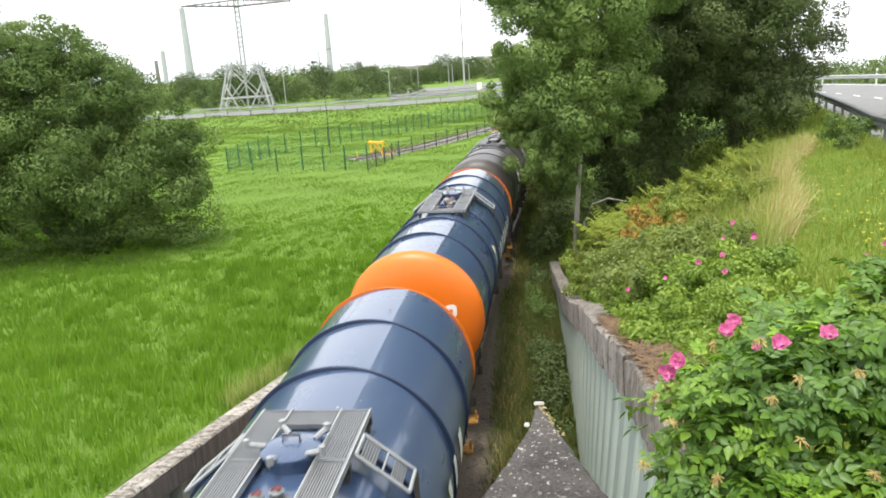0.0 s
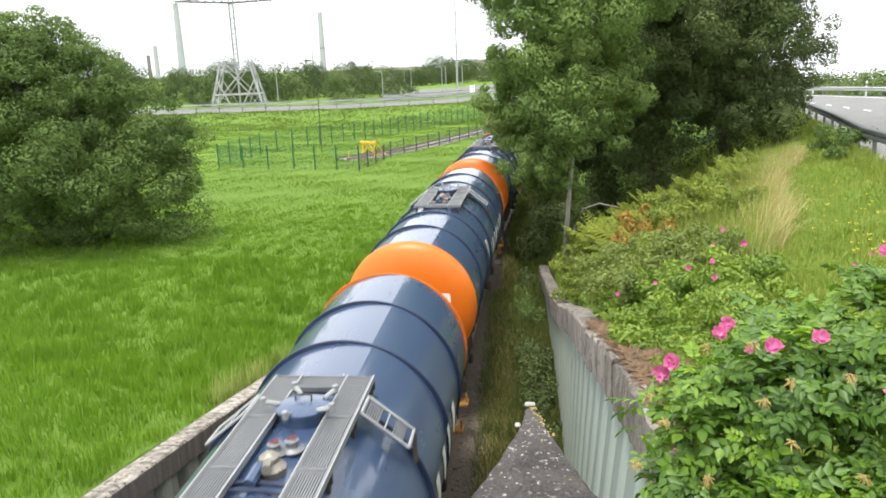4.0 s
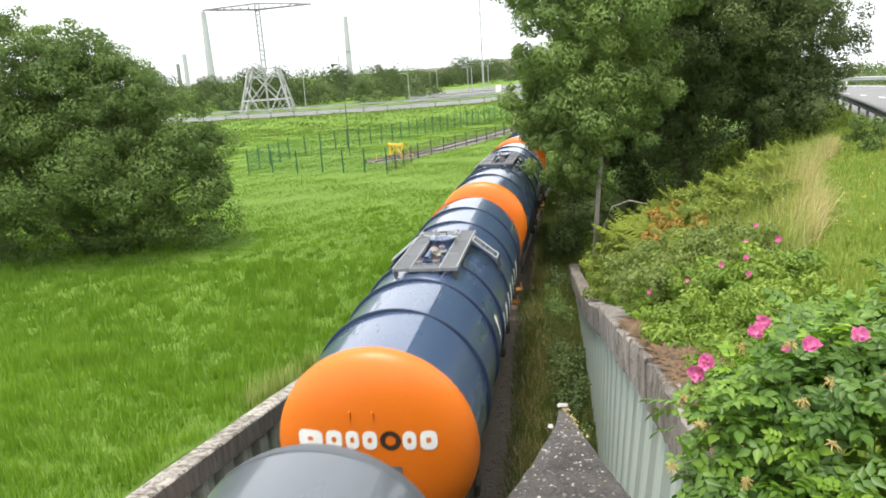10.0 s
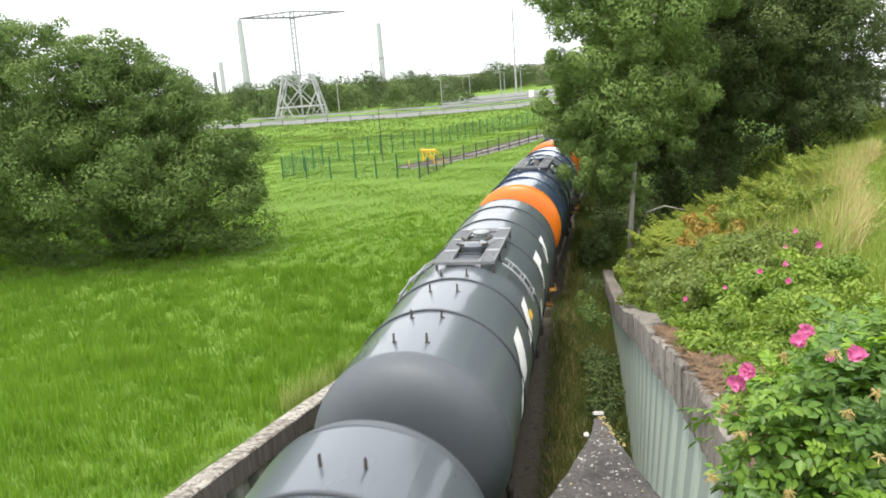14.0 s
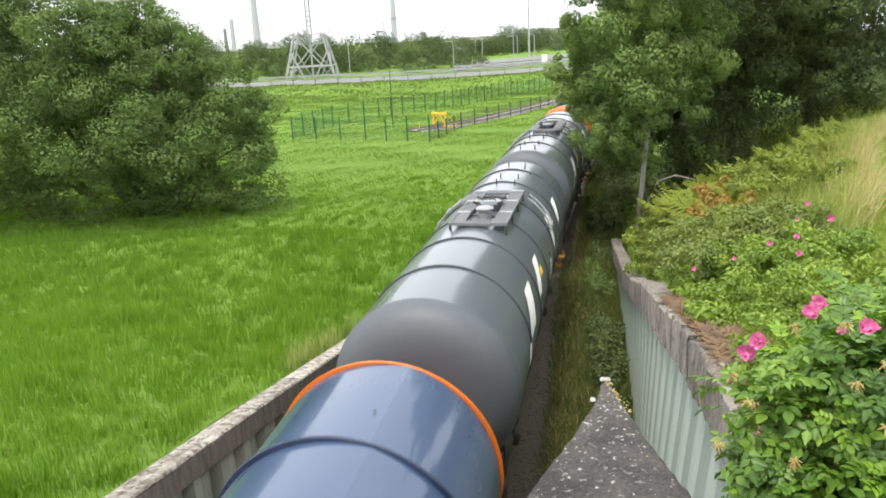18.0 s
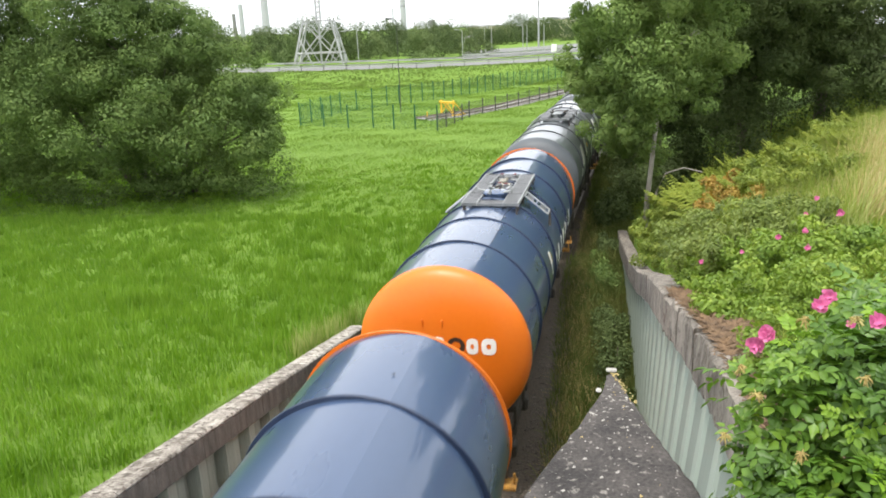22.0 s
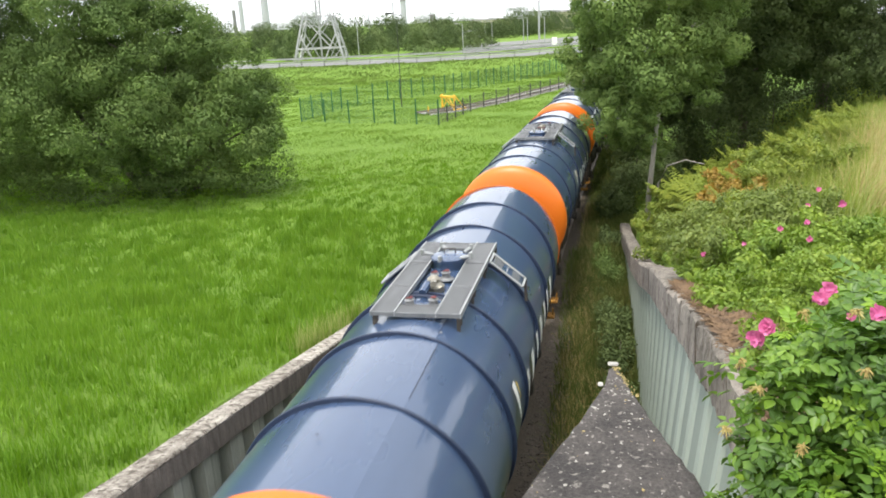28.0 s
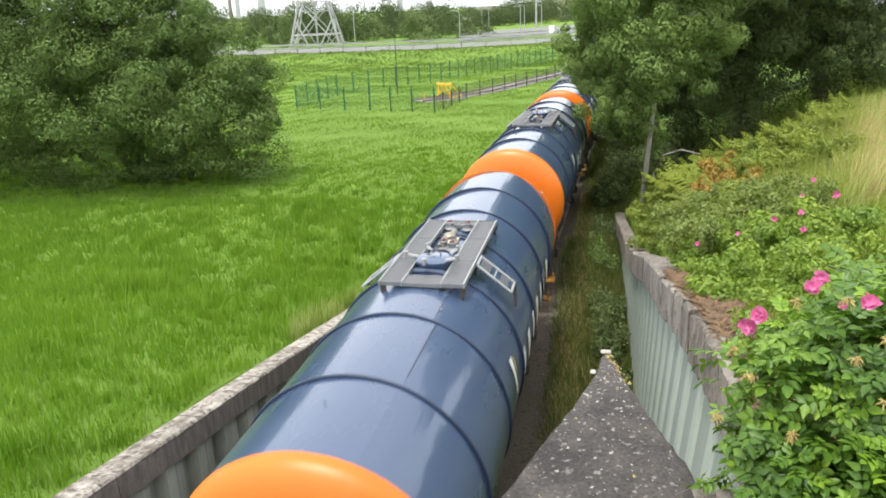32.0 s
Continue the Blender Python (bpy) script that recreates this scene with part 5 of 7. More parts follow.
def roof_walkway(w, manhole_ahead):
    o = 0.08 if manhole_ahead else 0.37
    z, y0, y1, cx = 4.285, 3.86 + o, 7.14 + o, 0.1
    third = (y1 - y0) / 3
    for a, b in ((cx - 0.61, cx - 0.29), (cx + 0.29, cx + 0.61)):
        for k in range(3):
            part("grating", grating(a, b, y0 + third * k + 0.004, y0 + third * (k + 1) - 0.004, z), GALV, w, "galvanised walkway grating")
    for x in (cx - 0.618, cx - 0.284, cx + 0.284, cx + 0.618):
        part("edge_bar", Shape().box(x - 0.008, x + 0.008, y0 - 0.004, y1 + 0.004, z - 0.05, z + 0.022), GALV_LIGHT, w, "bright walkway edge bar")
    for a in (y0, y1 - 0.34):
        part("end_grating", grating(cx - 0.288, cx + 0.288, a, a + 0.34, z - 0.004, False), GALV, w, "galvanised end grating")
    for y in (y0 + 0.05, y0 + third, y0 + 2 * third, y1 - 0.05):
        for x in (cx - 0.58, cx + 0.58):
            top = AXIS + math.sqrt(RAD ** 2 - x * x) - 0.06
            part("bracket", Shape().box(x - 0.02, x + 0.02, y - 0.03, y + 0.03, top, z - 0.05).box(x - 0.02, x + 0.05, y - 0.025, y + 0.025, z - 0.15, z - 0.05), IRON, w)
    flip = (lambda y: y) if manhole_ahead else (lambda y: y0 + y1 - 0.25 - y)
    s = -1 if manhole_ahead else 1
    top = AXIS + RAD
    my = flip(6.25)
    if not manhole_ahead:
        my = 5.15
    m = part("manhole", Shape().lathe_z([(0.27, top - 0.06), (0.27, top + 0.1), (0.3, top + 0.1), (0.3, top + 0.135), (0.2, top + 0.165), (0.001, top + 0.175)], cx, my, 28), BLUE, w, "blue manhole lid with clamps")
    for k in range(5):
        a = radians(36 + 72 * k)
        p, q = (cx + 0.26 * math.cos(a), my + 0.26 * math.sin(a), top + 0.15), (cx + 0.43 * math.cos(a + 0.15), my + 0.4 * math.sin(a + 0.15), top + 0.2)
        part("clamp", Shape().tube([p, q], 0.028, 6).tube([(q[0], q[1], q[2] - 0.04), (q[0], q[1], q[2] + 0.05)], 0.035, 6), GALV_LIGHT, m, "bright steel swing clamp")
    part("grip", Shape().tube([(cx - 0.09, my + 0.05, top + 0.15), (cx - 0.09, my + 0.05, top + 0.24), (cx + 0.09, my + 0.05, top + 0.24), (cx + 0.09, my + 0.05, top + 0.15)], 0.013, 6), IRON, m)
    by = 5.1 if manhole_ahead else 6.3
    c = part("safety_valve", Shape().lathe_z([(0.15, top - 0.05), (0.16, top + 0.04), (0.13, top + 0.06), (0.1, top + 0.1), (0.1, top + 0.15), (0.05, top + 0.19), (0.001, top + 0.2)], cx, by, 18), BRASS, w, "brass-coloured safety valve")
    part("flange_lug", Shape().box(cx - 0.14, cx + 0.14, by + 0.1 * s, by + 0.1 * s + 0.08, top + 0.02, top + 0.06, 0.01).tube([(cx, by, top + 0.12), (cx + 0.05, by + 0.24 * s, top + 0.14)], 0.05, 8), BRASS, c)
    part("spout", Shape().tube([(cx - 0.06, by - 0.1, top + 0.1), (cx - 0.1, by - 0.3, top + 0.03)], 0.06, 8), BLUE if manhole_ahead else BRASS, c)
    for vx, vy in ((cx - 0.17, flip(4.32)), (cx + 0.16, flip(4.36)), (cx - 0.06, flip(5.42)), (cx + 0.1, flip(5.5))):
        valve(w, vx, vy, top - 0.01)
    part("rib", Shape().tube([(cx + x, flip(6.6) if not manhole_ahead else 6.7, AXIS + math.sqrt(RAD ** 2 - (cx + x) ** 2) + 0.025) for x in np.linspace(-0.28, 0.28, 7)], 0.035, 6), BLUE, w)
    part("rib", Shape().tube([(cx + x, flip(4.72), AXIS + math.sqrt(RAD ** 2 - (cx + x) ** 2) + 0.02) for x in np.linspace(-0.28, 0.28, 7)], 0.02, 6), BAND_BLUE, w)
    for side in (-1, 1):
        ya, yb = (6.25, 6.67) if manhole_ahead else (5.12, 5.54)
        x0, z0, x1, z1 = cx + side * 0.66, 4.27, cx + side * 1.17, 3.86
        ld = part("side_ladder", Shape().tube([(x0, ya, z0), (x1, ya, z1)], 0.022, 6).tube([(x0, yb, z0), (x1, yb, z1)], 0.022, 6).tube([(x0, ya, z0), (x0, yb, z0)], 0.022, 6).tube([(x1, ya, z1), (x1, yb, z1)], 0.022, 6), GALV_LIGHT, w, "bright steel folding ladder")
        at = lambda t: (x0 + (x1 - x0) * t, z0 + (z1 - z0) * t)
        for ta, tb in ((0.06, 0.34), (0.62, 0.86)):
            (xa, za), (xb, zb) = at(ta), at(tb)
            tread = Shape()
            for k in range(6):
                u, w2 = k / 6, (k + 0.62) / 6
                tread.add([(xa + (xb - xa) * q, yy, za + (zb - za) * q - 0.012 - dz) for dz in (0, 0.02) for q, yy in ((u, ya + 0.02), (w2, ya + 0.02), (w2, yb - 0.02), (u, yb - 0.02))],
                          [(0, 1, 2, 3), (7, 6, 5, 4), (0, 4, 5, 1), (1, 5, 6, 2), (2, 6, 7, 3), (3, 7, 4, 0)])
            part("tread", tread, GALV, ld, "open bar tread", smooth=None)
        xa, za = at(0.48)
        part("crossbar", Shape().tube([(xa, ya, za), (xa, yb, za)], 0.012, 6), GALV_LIGHT, ld)
        part("ladder_foot", Shape().tube([(x1, yb, z1), (x1 + side * 0.02, yb - 0.1, AXIS + math.sqrt(max(RAD ** 2 - x1 * x1, 0.04)))], 0.03, 6), IRON, w)


def grey_wagon(pegs, valve_ahead, mat=None, name="tank_wagon"):
    """Dark grey tank wagon with deep domed heads and large white side markings."""
    mat = mat or GREY
    L = 12.55 if pegs else 12.5
    w = thing(name, "dark grey tank wagon with domed heads and white side markings" if mat is GREY else "sooty brown-grey tank wagon with domed heads", "tank wagon", group="wagons of the goods train")
    rings = [1.88, 3.78, 5.72, 7.42, 9.5, 11.33] if pegs else [1.65, 3.5, 5.35, 7.27, 9.2, 11.08]
    tank_shell(w, L, rings, [34, 30, 33, 36, 31, 35, 32], 0.0, [0.008], mat)
    for y in rings:
        part("band", band(y, 0.055, 0.026), BAND_GREY, w)
    rear = part("head", head("dome"), HEAD_GREY if mat is GREY else mat, w, "domed head with a small white number bar")
    front = part("head", head("dome"), HEAD_GREY if mat is GREY else mat, w, "domed head")
    front.matrix_basis = pose(0, L, 0, 0, 0, 180)
    x = -0.42
    for wd in (0.08, 0.08, 0.16, 0.13, 0.05):
        part("number_bar", on_head(rounded(x, x + wd, -0.62, -0.52, 0.01), "dome"), WHITE, rear, "small white bar")
        x += wd + 0.035
    part("plate_holder", on_head(rounded(0.22, 0.42, -0.92, -0.72, 0.01), "dome", 0.015), GALV, rear, "grey plate holder")
    for y0, y1, a, b, sk, tp in ((2.46, 3.1, 59, 84, -0.75, 1.3), (1.35, 1.75, 84, 95, -0.2, 0.8), (4.2, 4.73, 57, 80, -0.8, 1.0), (7.62, 8.5, 55, 66, -0.1, 0.8), (7.5, 7.95, 66, 82, -0.35, 0.7), (9.6, 10.2, 55, 77, -0.6, 0.8), (6.1, 6.4, 80, 95, -0.3, 0.8)):
        part("side_mark", on_side(y0, y1, a, b, sk, 0.012, tp), WHITE, w, "large white block of the side lettering")
    if pegs:
        for y in (0.46, 1.58, 3.04, 4.08):
            for x in (-0.26, 0.24):
                zz = AXIS + math.sqrt(RAD ** 2 - x * x)
                part("roof_peg", Shape().tube([(x, y, zz - 0.05), (x, y, zz + 0.13)], 0.022, 6, 0.016).tube([(x - 0.02, y - 0.02, zz + 0.01), (x + 0.05, y - 0.03, zz + 0.0)], 0.012, 5), IRON, w)
    if not pegs:
        for y in (9.0, 9.85, 11.6):
            for x in (-0.14, 0.34):
                zz = AXIS + math.sqrt(RAD ** 2 - x * x)
                part("roof_peg", Shape().tube([(x, y, zz - 0.05), (x, y, zz + 0.13)], 0.022, 6, 0.016), IRON, w)
    # walkway
    z, y0, y1, cx = (4.3, 4.72, 7.95, 0.09) if pegs else (4.3, 4.34, 7.68, 0.13)
    for a, b in ((cx - 0.61, cx - 0.3), (cx + 0.3, cx + 0.61)):
        for k in range(3):
            t = (y1 - y0) / 3
            part("grating", grating(a, b, y0 + t * k + 0.004, y0 + t * (k + 1) - 0.004, z), GALV, w, "galvanised walkway grating")
            part("tread_plate", Shape().box(a + 0.02, b - 0.02, y0 + t * (k + 0.86), y0 + t * (k + 0.97), z + 0.002, z + 0.014), GALV_LIGHT, w, "bright tread plate")
    for a in (y0, y1 - 0.3):
        part("end_grating", grating(cx - 0.296, cx + 0.296, a, a + 0.3, z - 0.004, False), GALV, w, "galvanised end grating")
    for y in (y0 + 0.05, y0 + 1.1, y0 + 2.15, y1 - 0.05):
        for x in (cx - 0.58, cx + 0.58):
            top = AXIS + math.sqrt(RAD ** 2 - x * x) - 0.05
            part("bracket", Shape().box(x - 0.02, x + 0.02, y - 0.03, y + 0.03, top, z - 0.05), IRON, w)
    top = AXIS + RAD
    vy, my = (7.1, 6.1) if valve_ahead else (5.3, 6.1)
    v = part("roof_valve", Shape().lathe_z([(0.16, top - 0.05), (0.16, top + 0.08), (0.13, top + 0.1), (0.13, top + 0.14), (0.19, top + 0.15), (0.2, top + 0.18), (0.15, top + 0.21), (0.001, top + 0.22)], cx, vy, 20), GALV_LIGHT, w, "pale capped roof valve")
    for k in range(10):
        a = 2 * math.pi * k / 10
        part("bolt", Shape().lathe_z([(0.024, top + 0.155), (0.024, top + 0.2), (0.001, top + 0.205)], cx + 0.188 * math.cos(a), vy + 0.188 * math.sin(a), 6), GALV_LIGHT, v)
    m = part("manhole", Shape().lathe_z([(0.3, top - 0.06), (0.3, top + 0.09), (0.33, top + 0.1), (0.33, top + 0.14), (0.22, top + 0.17), (0.001, top + 0.18)], cx, my, 24), mat, w, "grey manhole lid with clamps")
    for k in range(4):
        a = radians(45 + 90 * k)
        part("clamp", Shape().tube([(cx + 0.28 * math.cos(a), my + 0.28 * math.sin(a), top + 0.15), (cx + 0.46 * math.cos(a), my + 0.42 * math.sin(a), top + 0.2)], 0.03, 6), IRON, m)
    part("grip", Shape().tube([(cx - 0.14, my - 0.12, top + 0.15), (cx - 0.14, my - 0.12, top + 0.23), (cx + 0.14, my - 0.12, top + 0.23), (cx + 0.14, my - 0.12, top + 0.15)], 0.016, 6), IRON, m)
    for side in (-1, 1):
        lad = 4.92 if pegs else 7.2
        for ya in (lad, lad + 0.42):
            pts = []
            for t in np.linspace(0, 1, 7):
                th = radians(27 + 38 * t)
                r = RAD + 0.16 - 0.06 * t
                pts.append((cx * (1 - t) + side * r * math.sin(th), ya - 0.0 * t, AXIS + r * math.cos(th)))
            ld = part("side_ladder", Shape().tube(pts, 0.02, 6), GALV_LIGHT, w, "bright curved steel ladder rail")
            if ya == lad:
                for k in (1, 3, 5):
                    x, _, zz = pts[k]
                    part("rung", Shape().box(x - 0.05, x - 0.03, lad, lad + 0.42, zz - 0.006, zz + 0.01).box(x + 0.03, x + 0.05, lad, lad + 0.42, zz - 0.03, zz - 0.014), GALV_LIGHT, ld)
                    part("rung_stay", Shape().tube([(x, lad, zz), (x * 0.93, lad, AXIS + math.sqrt(max(RAD ** 2 - (x * 0.93) ** 2, 0.02)))], 0.012, 5), GALV, ld)
                part("handrail", Shape().tube([(x * 1.0, yy + 0.06, zz - 0.03) for x, yy, zz in pts], 0.014, 6), GALV_LIGHT, ld)
    part("warning_plate", on_side(4.25, 4.6, 66, 72, 0, 0.03), YELLOW, w, "orange-yellow warning plate")
    running_gear(w, 12.3)
    return w


wagon_ahead = blue_wagon(True)
wagon_behind = blue_wagon(False)
grey_pegs = grey_wagon(True, True)
grey_plain = grey_wagon(False, False)
grey_sooty = grey_wagon(False, False, SOOT)
# rear rim of each wagon, in metres ahead of the rear rim of the first wagon under the bridge
TRAIN = [(wagon_ahead, 0.0), (grey_pegs, -45.0), (grey_plain, -59.75), (grey_sooty, 29.5), (wagon_behind, -74.15)]
for base, offs in ((wagon_ahead, (14.7, 44.6, 59.3, 74.0, -14.7, -29.6, -103.48)), (wagon_behind, (-88.95, -118.36, -132.9))):
    for off in offs:
        TRAIN.append((copy_thing(base, Matrix()), off))


# ---- plants ----
def leaf_cloud(name, blobs, n, size, mat, seed, parent=None, shell=0.35, droop=0.25, aspect=0.55, up=0.2, wild=0.42):
    """Many single leaves in the outer shells of a set of clumps (x, y, z, rx, ry, rz)."""
    rng = np.random.default_rng(seed)
    b = np.array(blobs, float)
    area = (b[:, 3] * b[:, 4] * b[:, 5]) ** (2 / 3)
    pick = rng.choice(len(b), n, p=area / area.sum())
    d = rng.normal(size=(n, 3))
    d /= np.linalg.norm(d, axis=1, keepdims=True)
    rad = 1 - shell * rng.random(n) ** 1.6
    rad *= 1 + 0.16 * np.sin(5 * d[:, 0] + 3 * d[:, 2] + pick) * np.cos(4 * d[:, 1] + pick * 2.0) + rng.normal(0, 0.05, n)
    c = b[pick, :3] + d * b[pick, 3:] * rad[:, None]
    nrm = d * 0.85 + rng.normal(size=(n, 3)) * wild + np.array([0, 0, up])
    nrm /= np.linalg.norm(nrm, axis=1, keepdims=True)
    t = rng.normal(size=(n, 3)) + np.array([0, 0, -droop])
    t -= nrm * (t * nrm).sum(1, keepdims=True)
    t /= np.linalg.norm(t, axis=1, keepdims=True)
    s = np.cross(nrm, t)
    L = size * rng.uniform(0.6, 1.4, n)[:, None]
    W = L * aspect
    v = np.stack([c - t * L * 0.5, c + s * W * 0.5 - nrm * L * 0.06, c + t * L * 0.5 - nrm * L * 0.1, c - s * W * 0.5 - nrm * L * 0.06], 1).reshape(-1, 3)
    ob = new(name, quick_mesh(name, v, np.arange(4 * n).reshape(n, 4), mat))
    ob.parent = parent
    return ob


def blades(name, x, y, z, h, w, mat, seed, lean=0.35, parent=None, toward=None, simple=False):
    """Grass: one bent blade of three triangles at each place."""
    rng = np.random.default_rng(seed)
    n = len(x)
    a = rng.uniform(0, 2 * np.pi, n)
    la = rng.uniform(0, 2 * np.pi, n) if toward is None else toward + rng.normal(0, 0.7, n)
    ll = np.abs(rng.normal(0, lean, n)) * h
    sx, sy = np.cos(a) * w / 2, np.sin(a) * w / 2
    lx, ly = np.cos(la) * ll, np.sin(la) * ll
    base = np.stack([x, y, z - 0.03], -1)
    side = np.stack([sx, sy, 0 * x], -1)
    mid = base + np.stack([lx * 0.35, ly * 0.35, h * 0.6], -1)
    tip = base + np.stack([lx, ly, h * np.sqrt(np.clip(1 - (ll / h) ** 2 * 0.5, 0.2, 1))], -1)
    if simple:
        v = np.stack([base - side, base + side, tip], 1).reshape(-1, 3)
        return new(name, quick_mesh(name, v, np.arange(3 * n).reshape(n, 3), mat))
    v = np.stack([base - side, base + side, mid + side * 0.7, mid - side * 0.7, tip], 1).reshape(-1, 3)
    k = (np.arange(n) * 5)[:, None]
    f = np.concatenate([k + np.array([[0, 1, 2]]), k + np.array([[0, 2, 3]]), k + np.array([[3, 2, 4]])])
    ob = new(name, quick_mesh(name, v, f, mat))
    ob.parent = parent
    return ob


def limbs(parent, segs, mat=BARK, name="limb"):
    for pts, r0, r1 in segs:
        part(name, Shape().tube(pts, r0, 9, r1), mat, parent)


def grow(base, height, r, rng, count, spread, lean=(0, 0), start=0.25):
    """Trunk and limbs of a tree: lists of points with radii."""
    bx, by, bz = base
    trunk = [(bx + lean[0] * t * height + 0.12 * math.sin(5 * t + bx), by + lean[1] * t * height + 0.1 * math.sin(4 * t + by), bz - 0.3 + t * height) for t in (0, 0.15, 0.3, 0.5, 0.7, 0.9)]
    segs = []
    for k in range(count):
        t = start + (0.85 - start) * k / max(count - 1, 1)
        i = min(int(t / 0.9 * 5), 4)
        p = Vector(trunk[i]).lerp(Vector(trunk[i + 1]), 0.5)
        a = k * 2.4 + rng.uniform(-0.4, 0.4)
        l = spread * (1 - 0.5 * t) * rng.uniform(0.7, 1.1)
        q = p + Vector((math.cos(a) * l * 0.5, math.sin(a) * l * 0.5, l * 0.38))
        e = p + Vector((math.cos(a) * l, math.sin(a) * l, l * 0.62))
        segs.append(([tuple(p), tuple(q), tuple(e)], r * 0.4 * (1 - 0.5 * t), r * 0.08))
        for s in (-0.7, 0.7):
            e2 = q + Vector((math.cos(a + s) * l * 0.45, math.sin(a + s) * l * 0.45, l * 0.3))
            segs.append(([tuple(q), tuple(e2)], r * 0.2 * (1 - 0.5 * t), r * 0.05))
    return trunk, segs


def tree(name, label, base, height, trunk_r, blobs, n, size, mat, seed, lean=(0, 0), limbs_n=7, spread=4.0, start=0.25, bark=None, wild=0.42, up=0.2, inner=()):
    rng = random.Random(seed)
    t = thing(name, label, "tree")
    trunk, segs = grow(base, height, trunk_r, rng, limbs_n, spread, lean, start)
    part("trunk", Shape().tube(trunk, trunk_r, 12, trunk_r * 0.25), bark or BARK, t)
    limbs(t, segs, bark or BARK)
    # break the big clumps into many smaller ones
    small = []
    for x, y, z, a, b, c in blobs:
        m = int(10 + 9 * (a * b * c) ** (1 / 3))
        for k in range(m):
            d = Vector((rng.gauss(0, 1), rng.gauss(0, 1), rng.gauss(0, 1))).normalized()
            f = rng.uniform(0.5, 1.05)
            q = rng.uniform(0.14, 0.38)
            small.append((x + d.x * a * f, y + d.y * b * f, z + d.z * c * f, a * q, b * q, c * q * 0.85))
    small += list(inner)
    tagged(leaf_cloud("crown", small, n, size, mat, seed, t, wild=wild, up=up), kind="stuff")
    return t


def bush_tree():
    g = float(ground_z(-18, 33))
    blobs = [(-17.5, 33.6, 4.0, 3.4, 3.2, 2.5), (-14.6, 35.3, 3.3, 2.4, 2.8, 2.5), (-21.5, 32.5, 4.8, 4.2, 3.6, 3.2), (-18.8, 35, 7.9, 3.4, 3.4, 2.3), (-22.6, 34, 9.0, 3.6, 3.4, 2.9), (-15.6, 35, 5.7, 2.3, 2.6, 1.8), (-26, 31.4, 5.0, 4.2, 3.6, 4.4), (-16.4, 34.6, 1.5, 3.4, 2.0, 1.5), (-21.6, 33.7, 1.4, 4.4, 1.6, 1.5), (-18.6, 34.2, 1.5, 2.4, 1.4, 1.5), (-27.2, 33.4, 1.5, 4.2, 1.5, 1.7), (-17.6, 34.6, 9.4, 1.4, 1.6, 1.2), (-19.2, 34.6, 10.3, 1.9, 1.8, 1.1), (-13.9, 35.4, 3.0, 1.3, 1.6, 1.6), (-14.4, 35.2, 6.2, 1.3, 1.6, 1.2), (-25.6, 35.2, 3.0, 1.7, 1.0, 1.3), (-26.8, 34.7, 1.7, 1.7, 1.0, 1.3), (-23.0, 35.2, 1.6, 1.7, 1.0, 1.3), (-23.9, 33.2, 5.3, 1.5, 1.3, 1.2), (-20.2, 35.2, 1.0, 1.7, 1.0, 1.3), (-22.8, 33.2, 8.7, 1.5, 1.3, 1.2), (-19.1, 33.6, 9.1, 1.5, 1.3, 1.2), (-16.5, 33.8, 7.7, 1.5, 1.3, 1.2), (-25.3, 33.0, 8.3, 1.5, 1.3, 1.2), (-27, 33, 9.6, 3.6, 3, 2.8), (-20.5, 36, 6.5, 4.5, 3, 3.6), (-24, 35, 7, 4, 3, 3.6), (-20, 34.5, 9.8, 2.2, 2.4, 1.5), (-23.5, 34, 11.0, 2.6, 2.4, 1.4), (-29.5, 33, 6, 3.6, 3, 4.5), (-16.6, 35, 7.2, 2.0, 2.2, 1.6), (-14.2, 35.6, 4.9, 1.8, 2.2, 1.5)]
    t = tree("elder_tree", "broad grey-green multi-stemmed tree standing in the field", (-19.5, 35.8, g), 8.2, 0.3, blobs, 360000, 0.125, LEAF_BUSH, 11, limbs_n=9, spread=5.5, start=0.08, wild=0.16, up=0.2, inner=[(-13.8 - 1.6 * k, 36.5, 1.2 + 0.7 * (k % 2), 1.4, 0.8, 1.4) for k in range(11)] + [(-15.5 - 2 * k, 36.8, 3.9, 1.7, 0.9, 1.5) for k in range(8)])
    for k, (dx, dy, h) in enumerate(((-3.2, -0.6, 7), (2.2, 0.4, 6), (4.2, 0.6, 4.4), (-6.0, -1.0, 8))):
        part("stem", Shape().tube([(-19.5 + dx * 0.25, 35.8, g - 0.2), (-19.5 + dx * 0.6, 35.6 + dy * 0.5, h * 0.4), (-19.5 + dx, 35.2 + dy, h)], 0.2, 9, 0.06), BARK, t)


bush_tree()


